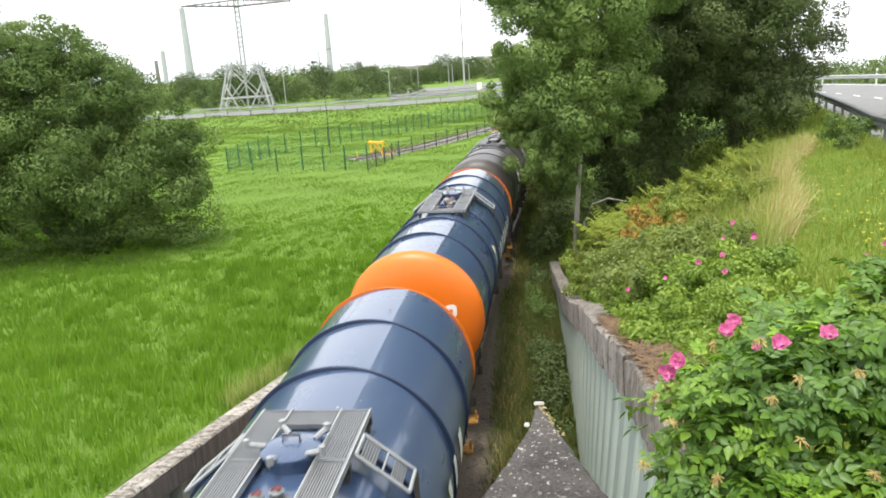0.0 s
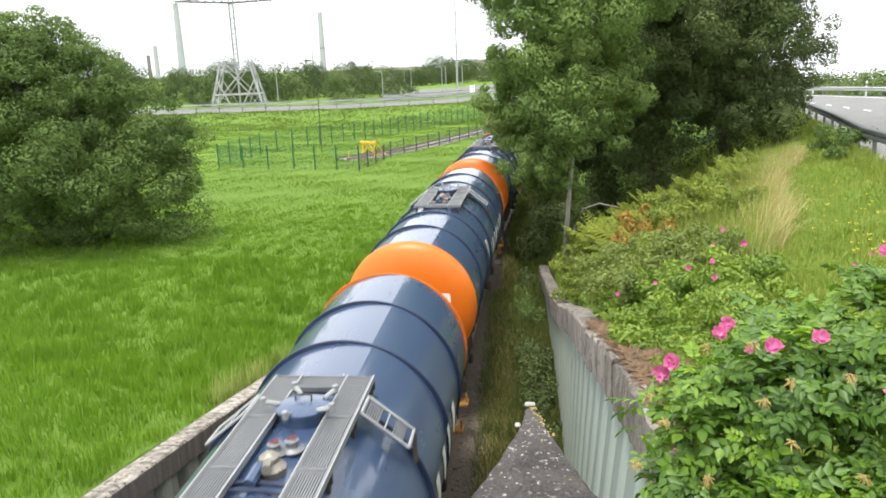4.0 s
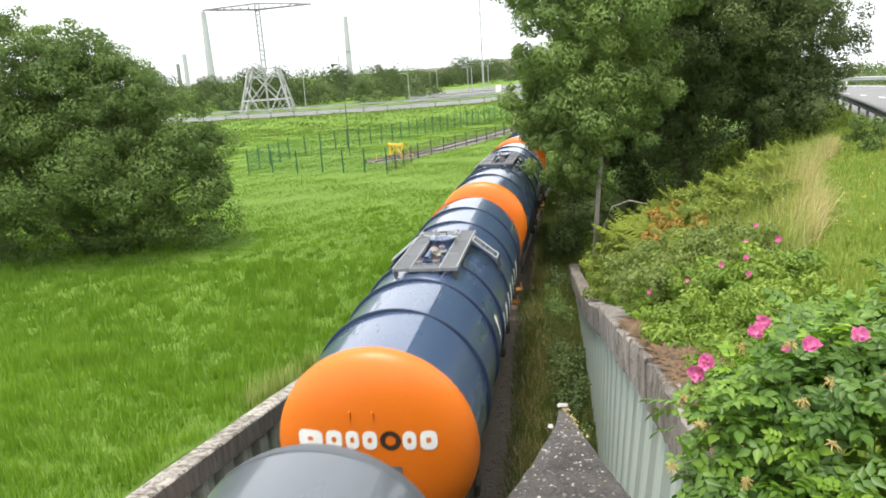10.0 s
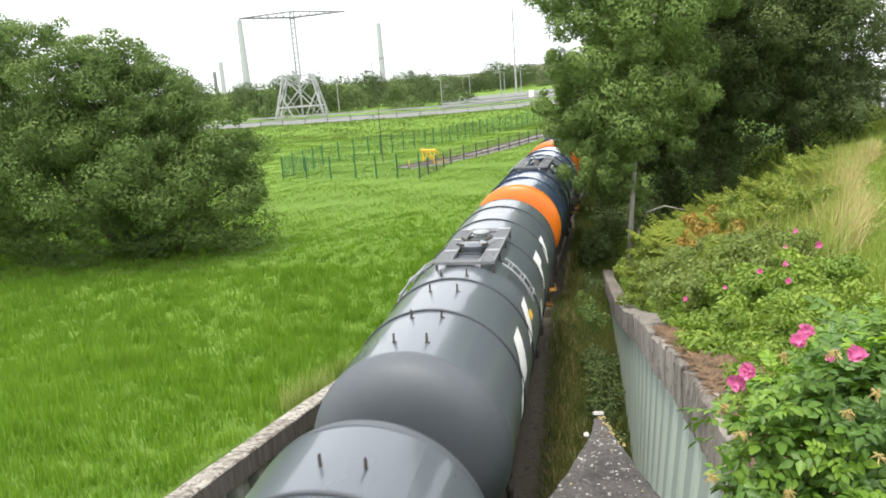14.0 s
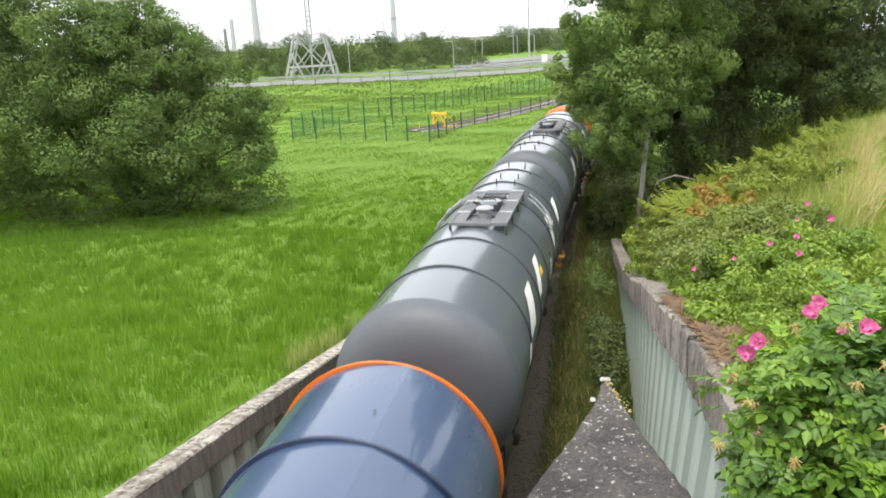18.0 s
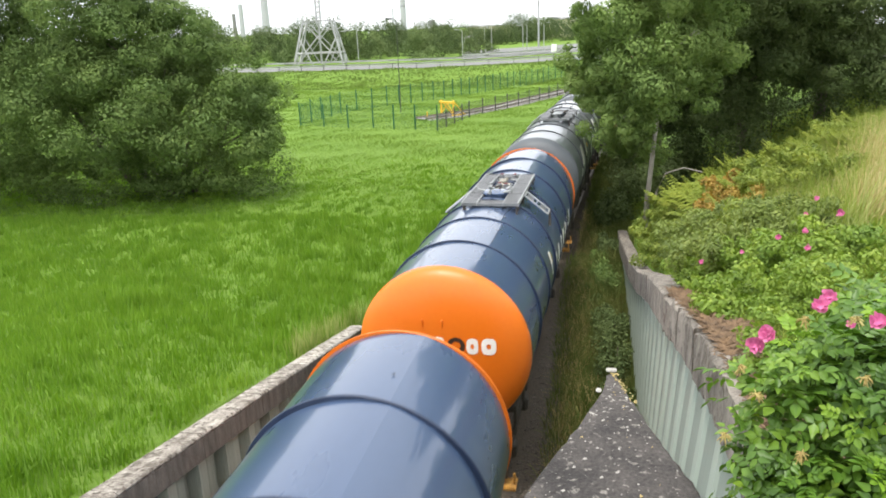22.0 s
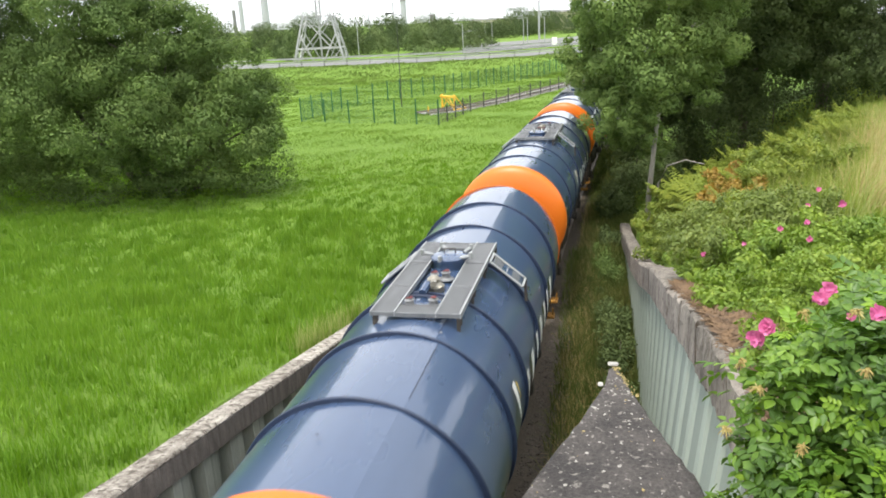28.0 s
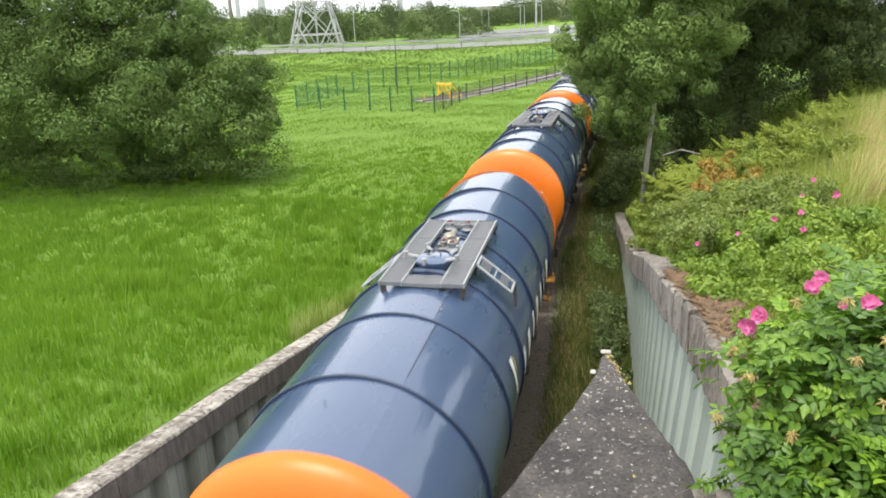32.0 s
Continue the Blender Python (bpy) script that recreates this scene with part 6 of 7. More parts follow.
def right_trees():
    z = lambda x, y: float(ground_z(x, y))
    tree("ash_tree", "mid-green ash tree overhanging the railway from the bank", (4.5, 27, z(4.5, 27)), 11, 0.11,
         [(4.0, 27.5, 7.0, 2.4, 2.2, 2.2), (3.0, 28, 9.6, 2.0, 2.0, 2.0), (5.3, 27.5, 9.6, 2.4, 2.2, 2.4), (6.2, 28.5, 7.2, 1.6, 1.7, 1.8), (4.3, 28, 12.2, 2.6, 2.3, 2.2), (2.7, 29.5, 6.2, 1.3, 1.8, 1.3), (6.8, 28, 11.5, 2.3, 2.2, 2.2), (3.6, 28.5, 4.6, 1.5, 1.6, 1.5), (2.3, 30.0, 5.7, 1.0, 1.2, 1.1), (2.1, 30.6, 7.4, 1.2, 1.3, 1.3), (5.2, 27.6, 5.6, 1.6, 1.4, 1.2), (4.2, 28, 3.4, 1.0, 1.2, 1.0), (4.4, 26.0, 6.8, 1.3, 0.9, 1.5), (3.7, 26.4, 5.0, 1.0, 0.8, 1.0), (4.6, 26.2, 9.5, 1.5, 0.9, 1.6)],
         175000, 0.11, LEAF_ASH, 21, (0.03, 0.0), 6, 1.7, 0.55, bark=BARK_PALE, wild=0.2, up=0.12)
    tree("dark_tree", "dense dark green tree on the embankment", (9.2, 36.4, z(9.2, 36.4)), 15, 0.24,
         [(8.6, 33.6, 8.2, 2.8, 2.4, 2.6), (9.4, 33.5, 11.5, 3.4, 2.8, 2.8), (7.0, 34.5, 10.6, 2.6, 2.6, 3.2), (10.6, 33.6, 8.8, 2.6, 2.2, 2.8), (8.4, 34, 15, 3.4, 3, 2.8), (7.4, 34.8, 5.2, 2.2, 1.6, 1.9), (8.6, 31.0, 9.2, 2.6, 2.0, 1.7), (6.9, 31.4, 8.0, 1.8, 1.6, 1.6), (9.6, 30.8, 12.4, 2.4, 1.8, 1.8), (9.9, 34.8, 5.6, 1.9, 1.2, 1.7), (8.4, 35.0, 5.0, 1.8, 1.2, 1.6)],
         150000, 0.12, LEAF_DARK, 22, limbs_n=8, spread=4.2, wild=0.22, up=0.12)
    tree("dark_tree", "tall dark green tree beside the embankment road", (12.6, 37.2, z(12.6, 37.2)), 15, 0.25,
         [(12.2, 34, 9.0, 2.7, 2.6, 3.0), (12.8, 34.5, 12.4, 2.9, 2.6, 2.8), (11.4, 35, 6.8, 2.4, 2.0, 2.0), (13.3, 35, 15.4, 2.8, 2.8, 2.6), (10.5, 35, 13.8, 2.8, 2.6, 2.8), (13.9, 34.5, 8.2, 1.6, 1.8, 1.8), (11.6, 31.6, 9.0, 2.2, 1.7, 1.6), (13.6, 33.4, 6.8, 1.6, 1.4, 1.5), (12.6, 32.6, 5.6, 1.7, 1.3, 1.2), (14.2, 34.6, 6.2, 1.2, 1.3, 1.4), (13.2, 36, 10.6, 2.0, 1.8, 2.0), (14.6, 37, 12.0, 2.0, 1.8, 2.4), (15.2, 36.5, 8.6, 1.7, 1.6, 2.0), (12.6, 31.8, 12.6, 2.4, 1.8, 2.0), (15.4, 36, 14.6, 2.2, 2.0, 2.2)],
         150000, 0.12, LEAF_DARK, 23, limbs_n=8, spread=4.0, wild=0.22, up=0.12)
    tree("dark_tree", "shaded dark green tree close beside the railway", (5.6, 38, z(5.6, 38)), 13, 0.22,
         [(5.4, 38, 5.6, 2.8, 2.6, 2.8), (6.0, 38.5, 9.6, 3.0, 2.8, 3.0), (4.6, 40, 3.4, 2.0, 2.2, 2.0), (5.6, 39, 13, 3.0, 2.8, 2.6), (7.5, 37, 6, 2.4, 2.2, 2.6)],
         42000, 0.2, LEAF_DARK, 24, limbs_n=7, spread=4.0)
    tree("dark_tree", "dark green tree further along the line", (9.5, 46, z(9.5, 46)), 13, 0.22,
         [(9.5, 46, 7, 3.4, 3.0, 3.6), (8.6, 48, 3.6, 3.0, 3.0, 2.8), (10.5, 47, 11, 3.4, 3, 3), (13, 45, 7, 3, 3, 3.4)], 22000, 0.32, LEAF_DARK, 25, limbs_n=6, spread=4.0)
    # low growth in the hollow between wall end and trees
    for k, (x, y, r, h, m) in enumerate(((3.3, 30.5, 1.0, 1.3, LEAF_DARK), (4.0, 33, 1.2, 1.6, LEAF_DARK), (5.2, 34.5, 1.3, 1.6, LEAF_DARK), (6.9, 37.0, 1.6, 2.2, LEAF_DARK), (3.2, 26.6, 0.55, 0.8, LEAF_DARK), (3.0, 20.5, 0.6, 0.7, LEAF_DARK), (3.12, 17.0, 0.6, 1.0, LEAF_DARK), (3.1, 18.6, 0.6, 1.0, LEAF_DARK), (3.05, 23.4, 0.6, 0.8, LEAF_BUSH), (2.8, 24.8, 0.6, 0.6, LEAF_ASH), (3.2, 14.6, 0.5, 0.6, LEAF_DARK), (3.05, 10.4, 0.55, 0.8, LEAF_DARK), (3.1, 11.4, 0.5, 0.9, LEAF_DARK), (3.25, 8.6, 0.4, 0.5, LEAF_BUSH), (2.75, 13.3, 0.4, 0.3, LEAF_BUSH), (3.0, 12.2, 0.42, 0.5, LEAF_DARK), (9.0, 34.9, 1.7, 2.4, LEAF_DARK), (12.4, 35.7, 1.8, 2.6, LEAF_DARK), (13.4, 32.5, 1.6, 1.8, LEAF_DARK), (6.0, 36.4, 1.7, 2.4, LEAF_DARK), (4.6, 38.5, 1.6, 2.4, LEAF_DARK), (5.2, 43, 2.0, 3.0, LEAF_DARK), (8.4, 38.5, 2.2, 3.6, LEAF_DARK), (11.0, 39, 2.2, 3.6, LEAF_DARK), (13.6, 39.5, 2.2, 3.4, LEAF_DARK), (15.8, 41, 2.0, 3.0, LEAF_DARK), (10.0, 43, 2.4, 4.0, LEAF_DARK))):
        rng = random.Random(50 + k)
        g = z(x, y)
        sb = thing("shrub", "low leafy green shrub beside the railway", "shrub", group="shrubs along the cutting")
        low = y < 25
        blobs = [(x + rng.uniform(-0.5, 0.5) * r, y + rng.uniform(-0.6, 0.6) * r * (3.2 if low else 1), g + h * rng.uniform(0.1, 0.6 if low else 0.85), r * rng.uniform(0.3, 0.6), r * rng.uniform(0.4, 0.7), h * rng.uniform(0.25, 0.45)) for _ in range(14 if low else 8)]
        tagged(leaf_cloud("leaves", blobs, 3600, 0.12 if y > 25 else 0.075, m, 60 + k, sb), kind="stuff")
        part("stem", Shape().tube([(x, y, g - 0.1), (x + 0.05, y, g + h * 0.7)], 0.03, 6, 0.01), BARK, sb)


right_trees()
# the thin bare stem that arches out beside the ash
arch = thing("bare_stem", "thin bare grey stem arching over the bank", "branch")
part("stem", Shape().tube([(4.65, 26.6, float(ground_z(4.65, 26.6))), (4.7, 26.5, 2.2), (4.95, 26.2, 2.9), (5.5, 25.9, 3.15), (6.1, 25.6, 3.05)], 0.045, 7, 0.015), BARK_PALE, arch)


def fronds(name, x, y, z, length, mat, seed, parent, count=26):
    """A crown of arching fronds, each a midrib with tapering leaflets on both sides."""
    rng = np.random.default_rng(seed)
    P, F = [], []
    for i in range(count):
        a = 2.4 * i + rng.normal(0, 0.3)
        d = np.array([math.cos(a), math.sin(a), 0.0])
        q = np.array([-d[1], d[0], 0.0])
        L = length * rng.uniform(0.7, 1.15)
        rise, sag = rng.uniform(0.75, 1.25), rng.uniform(0.25, 0.75)
        base = np.array([x, y, z]) + d * rng.uniform(0, 0.3) + q * rng.normal(0, 0.15)
        for j in range(2, 15):
            u = j / 15
            c = base + d * (L * u * 0.85) + np.array([0, 0, L * (rise * u - sag * u * u)])
            w = L * 0.26 * math.sin(math.pi * min(1.0, 0.18 + 0.85 * u)) + 0.02
            fwd = d * 0.35 * w
            wide = d * L * 0.03
            for sg in (-1, 1):
                k = len(P)
                tip = c + q * (sg * w) + fwd + np.array([0, 0, -0.25 * w + rng.normal(0, 0.015)])
                P += [c - wide, c + wide, (c + tip) / 2 + wide * 0.9 + np.array([0, 0, 0.02]), tip, (c + tip) / 2 - wide * 0.9 + np.array([0, 0, 0.02])]
                F += [(k, k + 1, k + 2), (k, k + 2, k + 4), (k + 4, k + 2, k + 3)]
    ob = new(name, quick_mesh(name, np.array(P), np.array(F), mat))
    ob.parent = parent
    return ob


def bank_growth():
    """Brambles, fern and rose thicket over the slope behind the coping."""
    z = lambda x, y: float(ground_z(x, y))
    rng = random.Random(8)
    spots = []
    for k in range(34):
        y = 10.6 + 13.5 * ((k * 0.618) % 1.0)
        lo, hi = 4.1, float(crest_x(y)) - 0.6
        x = lo + (hi - lo) * ((k * 0.7548) % 1.0)
        rust = 15.5 < y < 20.5 and 4.9 < x < 6.6 and k % 4 != 0
        r = rng.uniform(0.55, 0.9)
        if rust:
            spots.append((x, y, 0.6, 1.0, 2600, 0.09, LEAF_RUST, "rusty_dock", "reddish-brown faded weed on the bank"))
        elif y < 15.5 and (k % 3 or x < 5.2):
            spots.append((x, y, r, rng.uniform(0.45, 0.8), 3800, 0.06, LEAF_WILD_ROSE, "wild_rose_bush", "mid-green wild rose bush on the bank"))
        else:
            spots.append((x, y, r, rng.uniform(0.45, 0.85), 3600, 0.07 if y < 18 else 0.085, LEAF_BRAMBLE, "bramble", "yellow-green bramble thicket on the bank"))
    for x, y in ((5.5, 18.2), (5.1, 16.6), (5.7, 16.9), (5.2, 15.6)):
        spots.append((x, y, 0.5, 0.75, 2200, 0.085, LEAF_RUST, "rusty_dock", "reddish-brown faded weed on the bank"))
    for k in range(15):
        y = 5.6 + 5.6 * ((k * 0.618) % 1.0)
        x = 4.05 + float(np.interp(y, [5, 8, 11], [1.3, 1.7, 1.5])) * ((k * 0.7548) % 1.0)
        spots.append((x, y, rng.uniform(0.45, 0.7), rng.uniform(0.3, 0.6), 4200, 0.045 if y < 8 else 0.055, LEAF_THICKET, "rose_thicket", "low fresh green rose thicket above the wall"))
    for k in range(46):
        y = 17.5 + 9.5 * ((k * 0.618) % 1.0)
        x = 5.3 + (float(crest_x(y)) - 5.8) * ((k * 0.7548) % 1.0)
        spots.append((x, y, rng.uniform(0.5, 0.8), rng.uniform(0.8, 1.2) * float(np.interp(x, [5.6, 6.6, 8.0], [1.1, 0.55, 0.4])), 2000, 0.13, LEAF_FERN, "fern", "tall yellow-green fern clump on the bank"))
    spots.append((12.0, 22.5, 0.8, 0.85, 3400, 0.08, LEAF_BUSH, "shrub", "small green shrub against the crash barrier"))
    for k, (x, y, r, h, n, size, mat, nm, lab) in enumerate(spots):
        t = thing(nm, lab, "bramble" if "bramble" in nm else "fern" if nm == "fern" else "shrub", group="thicket on the bank")
        if nm == "fern":
            tagged(fronds("fronds", x, y, z(x, y), 0.55 + 0.5 * h, mat, 100 + k, t), kind="stuff")
        else:
            blobs = [(x + rng.uniform(-0.8, 0.8) * r, y + rng.uniform(-1.0, 1.0) * r, z(x, y) + h * rng.uniform(0.1, 0.95), r * rng.uniform(0.2, 0.42), r * rng.uniform(0.2, 0.45), h * rng.uniform(0.15, 0.3)) for _ in range(15)]
            tagged(leaf_cloud("leaves", blobs, n, size, mat, 100 + k, t, 0.6), kind="stuff")
        part("stem", Shape().tube([(x, y, z(x, y) - 0.1), (x + 0.1, y, z(x, y) + h * 0.6)], 0.015, 5, 0.006), BARK, t)


bank_growth()


def scatter(rng, n, x0, x1, y0, y1, power=1.0):
    y = y0 + (y1 - y0) * rng.random(n) ** power
    x = x0 + (x1 - x0) * rng.random(n)
    return x, y


def grasses():
    rng = np.random.default_rng(31)
    # field to the left: tufts over a thinner sward
    def tufts(n, per, x0, x1, y0, y1, power, spread):
        cx, cy = scatter(rng, n // per, x0, x1, y0, y1, power)
        cx, cy = np.repeat(cx, per), np.repeat(cy, per)
        tall = np.repeat(rng.uniform(0.6, 1.5, n // per), per)
        return cx + rng.normal(0, spread, len(cx)), cy + rng.normal(0, spread, len(cx)), tall
    x1, y1, k1 = tufts(240000, 24, -38, -3.35, 3.0, 50, 1.55, 0.11)
    x2, y2 = scatter(rng, 190000, -38, -3.35, 3.0, 50, 1.55)
    x, y, tall = np.concatenate([x1, x2]), np.concatenate([y1, y2]), np.concatenate([k1, np.full(len(x2), 0.8)])
    keep = (x < np.minimum(track_x(y) - 3.1, -3.34)) & (rng.random(len(y)) > smooth(30, 50, y + 2.5 * np.sin(0.3 * x))) & (x > -12 - 0.75 * y)
    x, y, tall = x[keep], y[keep], tall[keep]
    rank = np.exp(-((y - 17.2 + 0.1 * (x + 8) + 0.5 * np.sin(0.8 * x)) / 0.8) ** 2) * (0.5 + 0.5 * np.sin(1.7 * x) * np.sin(0.6 * x + 1))
    h = (0.16 + 0.24 * rng.random(len(x))) * tall * (0.88 + 0.3 * np.sin(0.5 * x + 0.2 * y) ** 2) * (1 - 0.5 * smooth(30, 36, y - 0.06 * x)) * (1 + 0.7 * rank)
    far = y > 13
    tagged(blades("field_grass", x[~far], y[~far], ground_z(x, y)[~far], h[~far], 0.013 + 0.0007 * y[~far], GRASS_LUSH, 31, 0.4), "lush bright green long grass near the wall", "grass", kind="stuff")
    x, y, h = x[far], y[far], h[far]
    tagged(blades("field_grass", x, y, ground_z(x, y), h, 0.018 + 0.0009 * y, GRASS_LUSH, 32, 0.36, simple=True), "lush bright green long grass of the field", "grass", kind="stuff")
    x, y = scatter(rng, 330000, -62, 4, 28, 112, 1.2)
    keep = (x < track_x(y) - 2.9) & (rng.random(len(y)) < smooth(26, 46, y)) & (x > -8 - 0.55 * y)
    x, y = x[keep], y[keep]
    streak = 0.5 + 0.5 * np.sin(0.9 * y + 0.5 * np.sin(0.21 * x) + 0.07 * x) * np.sin(0.37 * y - 0.11 * x + 1.3 * np.sin(0.3 * x))
    tagged(blades("meadow_grass", x, y, ground_z(x, y), (0.05 + 0.1 * rng.random(len(x))) * (0.5 + 1.3 * streak), 0.025 + 0.0006 * y, GRASS, 33, 0.5, simple=True), "bright green meadow grass further out", "grass", kind="stuff")
    x, y = scatter(rng, 36000, -120, 8, 103, 125)
    tuft = 0.6 + 0.9 * np.sin(0.35 * x + 0.8 * np.sin(0.5 * y)) ** 2 * np.sin(0.6 * y + 0.21 * x) ** 2
    tagged(blades("embankment_weeds", x, y, ground_z(x, y), (0.12 + 0.25 * rng.random(len(x))) * tuft, 0.2, GRASS_ROUGH, 43, 0.4, simple=True), "rough weedy grass on the motorway embankment", "grass", kind="stuff")
    # pale seeding stalks beside the line
    n = 4200
    y = 13.2 + 22 * rng.random(n)
    x = -3.3 + 0.75 * smooth(14, 26, y) + track_x(y) - np.abs(rng.normal(0, 0.3, n))
    tagged(blades("seed_grass", x, y, ground_z(x, y), 0.35 + 0.4 * rng.random(n), 0.015, GRASS_PALE, 34, 0.28), "pale seeding grass stalks along the line", "grass", kind="stuff")
    # cutting floor between train and wall
    n = 54000
    y = 3 + 44 * rng.random(n) ** 1.45
    u = 1.62 + 1.95 * rng.random(n) ** 0.72
    x = u + np.where(y < 26, 0, track_x(y)) * 0.6
    tagged(blades("trackside_grass", x, y, ground_z(x, y), 0.25 + 0.4 * rng.random(n), 0.014 + 0.0006 * y, GRASS_CUT, 35, 0.5), "rank green-brown grass beside the track", "grass", kind="stuff")
    n = 12500
    y = 3 + 30 * rng.random(n)
    x = 1.66 + 1.1 * rng.random(n) * (0.5 + 0.5 * np.sin(1.3 * y) ** 2) + 0.5 * track_x(y)
    tagged(blades("dry_grass", x, y, ground_z(x, y), 0.2 + 0.35 * rng.random(n), 0.012, GRASS_DRY, 36, 0.6), "dry tan grass at the edge of the ballast", "grass", kind="stuff")
    n = 2400
    y = 4 + 14 * rng.random(n)
    x = -1.95 - 0.9 * rng.random(n)
    tagged(blades("dry_grass", x, y, ground_z(x, y), 0.3 + 0.45 * rng.random(n), 0.016, GRASS_DRY, 37, 0.5), "dry tan grass under the wall", "grass", kind="stuff")
    # verge and bank to the right
    n = 100000
    y = 2.5 + 40 * rng.random(n) ** 1.5
    x = 3.9 + (verge_x(y) - 3.9) * rng.random(n)
    for k, sel in enumerate((y < 12, y >= 12)):
        tagged(blades("bank_grass", x[sel], y[sel], ground_z(x, y)[sel], (0.05 + 0.16 * rng.random(n))[sel], 0.01 + 0.0011 * y[sel], GRASS_BANK, 38 + 10 * k, 0.55, simple=k == 1), "yellow-green verge grass on the embankment", "grass", kind="stuff")
    # tall straw along the crest
    n = 2300
    c = rng.integers(0, 44, n)
    ct, cs = rng.random(44) ** 1.2, np.abs(rng.normal(0, 0.36, 44))
    y = 12.0 + 14 * ct[c] + rng.normal(0, 0.17, n)
    x = crest_x(y) - 0.05 - cs[c] + rng.normal(0, 0.11, n)
    tagged(blades("straw_grass", x, y, ground_z(x, y), (0.25 + 0.5 * rng.random(n)) * np.interp(y, [13, 20, 25], [1.1, 1.0, 0.8]), 0.017, GRASS_STRAW, 39, 0.75, toward=(0.4 + np.random.default_rng(7).normal(0, 1.0, 44))[c]), "tall dry straw-coloured grass on the bank", "grass", kind="stuff")
    n = 1100
    y = 12.5 + 13 * rng.random(n)
    x = crest_x(y) - 0.05 - np.abs(rng.normal(0, 0.95, n))
    tagged(blades("straw_grass", x, y, ground_z(x, y), 0.25 + 0.5 * rng.random(n), 0.018, GRASS_DRY, 41, 0.85), "leaning tan grass stems on the bank", "grass", kind="stuff")
    n = 4600
    y = 11 + 14 * rng.random(n)
    x = crest_x(y) - 0.2 - (crest_x(y) - 4.6) * rng.random(n) ** 1.2
    tagged(blades("thicket_grass", x, y, ground_z(x, y), 0.5 + 0.55 * rng.random(n) ** 1.5, 0.016, GRASS_BANK, 45, 0.45, simple=True), "long yellow-green grass growing through the thicket", "grass", kind="stuff")
    n = 5200
    y = 8 + 46 * rng.random(n) ** 1.3
    x = verge_x(y) - 0.08 - np.abs(rng.normal(0, 0.22, n))
    tagged(blades("verge_grass", x, y, ground_z(x, y), 0.22 + 0.4 * rng.random(n), 0.016 + 0.0006 * y, GRASS_BANK, 46, 0.4, simple=True), "long uncut grass under the crash barrier", "grass", kind="stuff")
    n = 150
    y = 9 + 11 * rng.random(n) ** 1.3
    x = verge_x(y) - 0.4 - 2.0 * rng.random(n) ** 1.5
    c = np.stack([x, y, ground_z(x, y) + 0.14 + 0.16 * rng.random(n)], -1)
    e = 0.016 + 0.02 * rng.random(n)
    ring = np.stack([np.stack([np.cos(k * 1.2566) * e, np.sin(k * 1.2566) * e, e * 0.3 * (-1) ** k], -1) + c for k in range(5)], 1).reshape(-1, 3)
    tagged(new("yellow_flowers", quick_mesh("yellow_flowers", ring, np.arange(5 * n).reshape(n, 5), FLOWER_YELLOW)), "small yellow flowers in the verge grass", "flowers", kind="stuff")
    # tall green stalks through the thicket
    n = 1300
    y = 10.5 + 14 * rng.random(n)
    x = crest_x(y) - 2.6 * rng.random(n) ** 1.6
    tagged(blades("stalk_grass", x, y, ground_z(x, y), 0.45 + 0.5 * rng.random(n), 0.012, GRASS_PALE, 40, 0.55, toward=0.2), "tall pale green grass stalks through the thicket", "grass", kind="stuff")


grasses()


def far_woods():
    """Belts of trees beyond the motorway and beyond the road."""
    rng = random.Random(41)
    for mat, seed, count, lab in ((LEAF_FAR, 42, 78, "belt of dark green woodland beyond the motorway"), (LEAF_FAR_PALE, 45, 46, "paler bushes and trees among the woodland beyond the motorway")):
        blobs = []
        for k in range(count):
            y = 158 + 70 * rng.random()
            dx = -0.63 + 0.5 * (k + rng.random()) / count
            tall = float(np.interp(dx, [-0.62, -0.42, -0.36, -0.32, -0.25, -0.2, -0.15, -0.12], [11, 10, 12.5, 9.5, 10.2, 9.8, 8.0, 5.5])) * rng.choice([0.6, 0.75, 0.9, 1.0, 1.1])
            if mat is LEAF_FAR_PALE:
                tall, y = tall * 0.72, y - 6
            x, wide = CAMX + dx * y, tall * rng.uniform(0.3, 0.5)
            for j in range(8):
                t = j / 7
                off, ang = wide * 0.75 * (1 - t * t), rng.uniform(0, 6.28)
                r = wide * rng.uniform(0.42, 0.62)
                blobs.append((x + off * math.cos(ang), y + off * math.sin(ang), tall * (0.18 + 0.62 * t), r, r, r * 0.85))
        ob = leaf_cloud("far_wood", blobs, 1500 * count, 0.36, mat, seed, shell=0.3, wild=0.12, up=0.1)
        tagged(ob, lab, "woodland", kind="stuff")
    blobs = []
    for k in range(60):
        dx = -0.26 + 0.26 * rng.random()
        y = 250 + 60 * rng.random()
        r = rng.uniform(2.5, 4.5)
        blobs.append((CAMX + dx * y, y, rng.uniform(2.5, 8.5 if dx > -0.1 else 5.0), r * 1.2, r, r))
    ob = leaf_cloud("far_wood", blobs, 80000, 0.45, LEAF_FAR, 43, shell=0.3)
    tagged(ob, "dark clump of trees near the far junction", "woodland", kind="stuff")
    blobs = []
    for k in range(60):
        y = 75 + 35 * rng.random()
        dx = 0.33 + 0.4 * k / 59
        r = rng.uniform(2, 3.4)
        blobs.append((CAMX + dx * y, y, 5.0 + 15 * min(max(0, dx - 0.37), 0.2) - r * 0.75 - rng.choice([0, 0.4, 1.0, 2.0, 3.2]), r * 1.2, r, r * 0.8))
    ob = leaf_cloud("far_wood", blobs, 80000, 0.34, LEAF_FAR_PALE, 44, shell=0.3)
    tagged(ob, "belt of green trees beyond the embankment road", "woodland", kind="stuff")


far_woods()


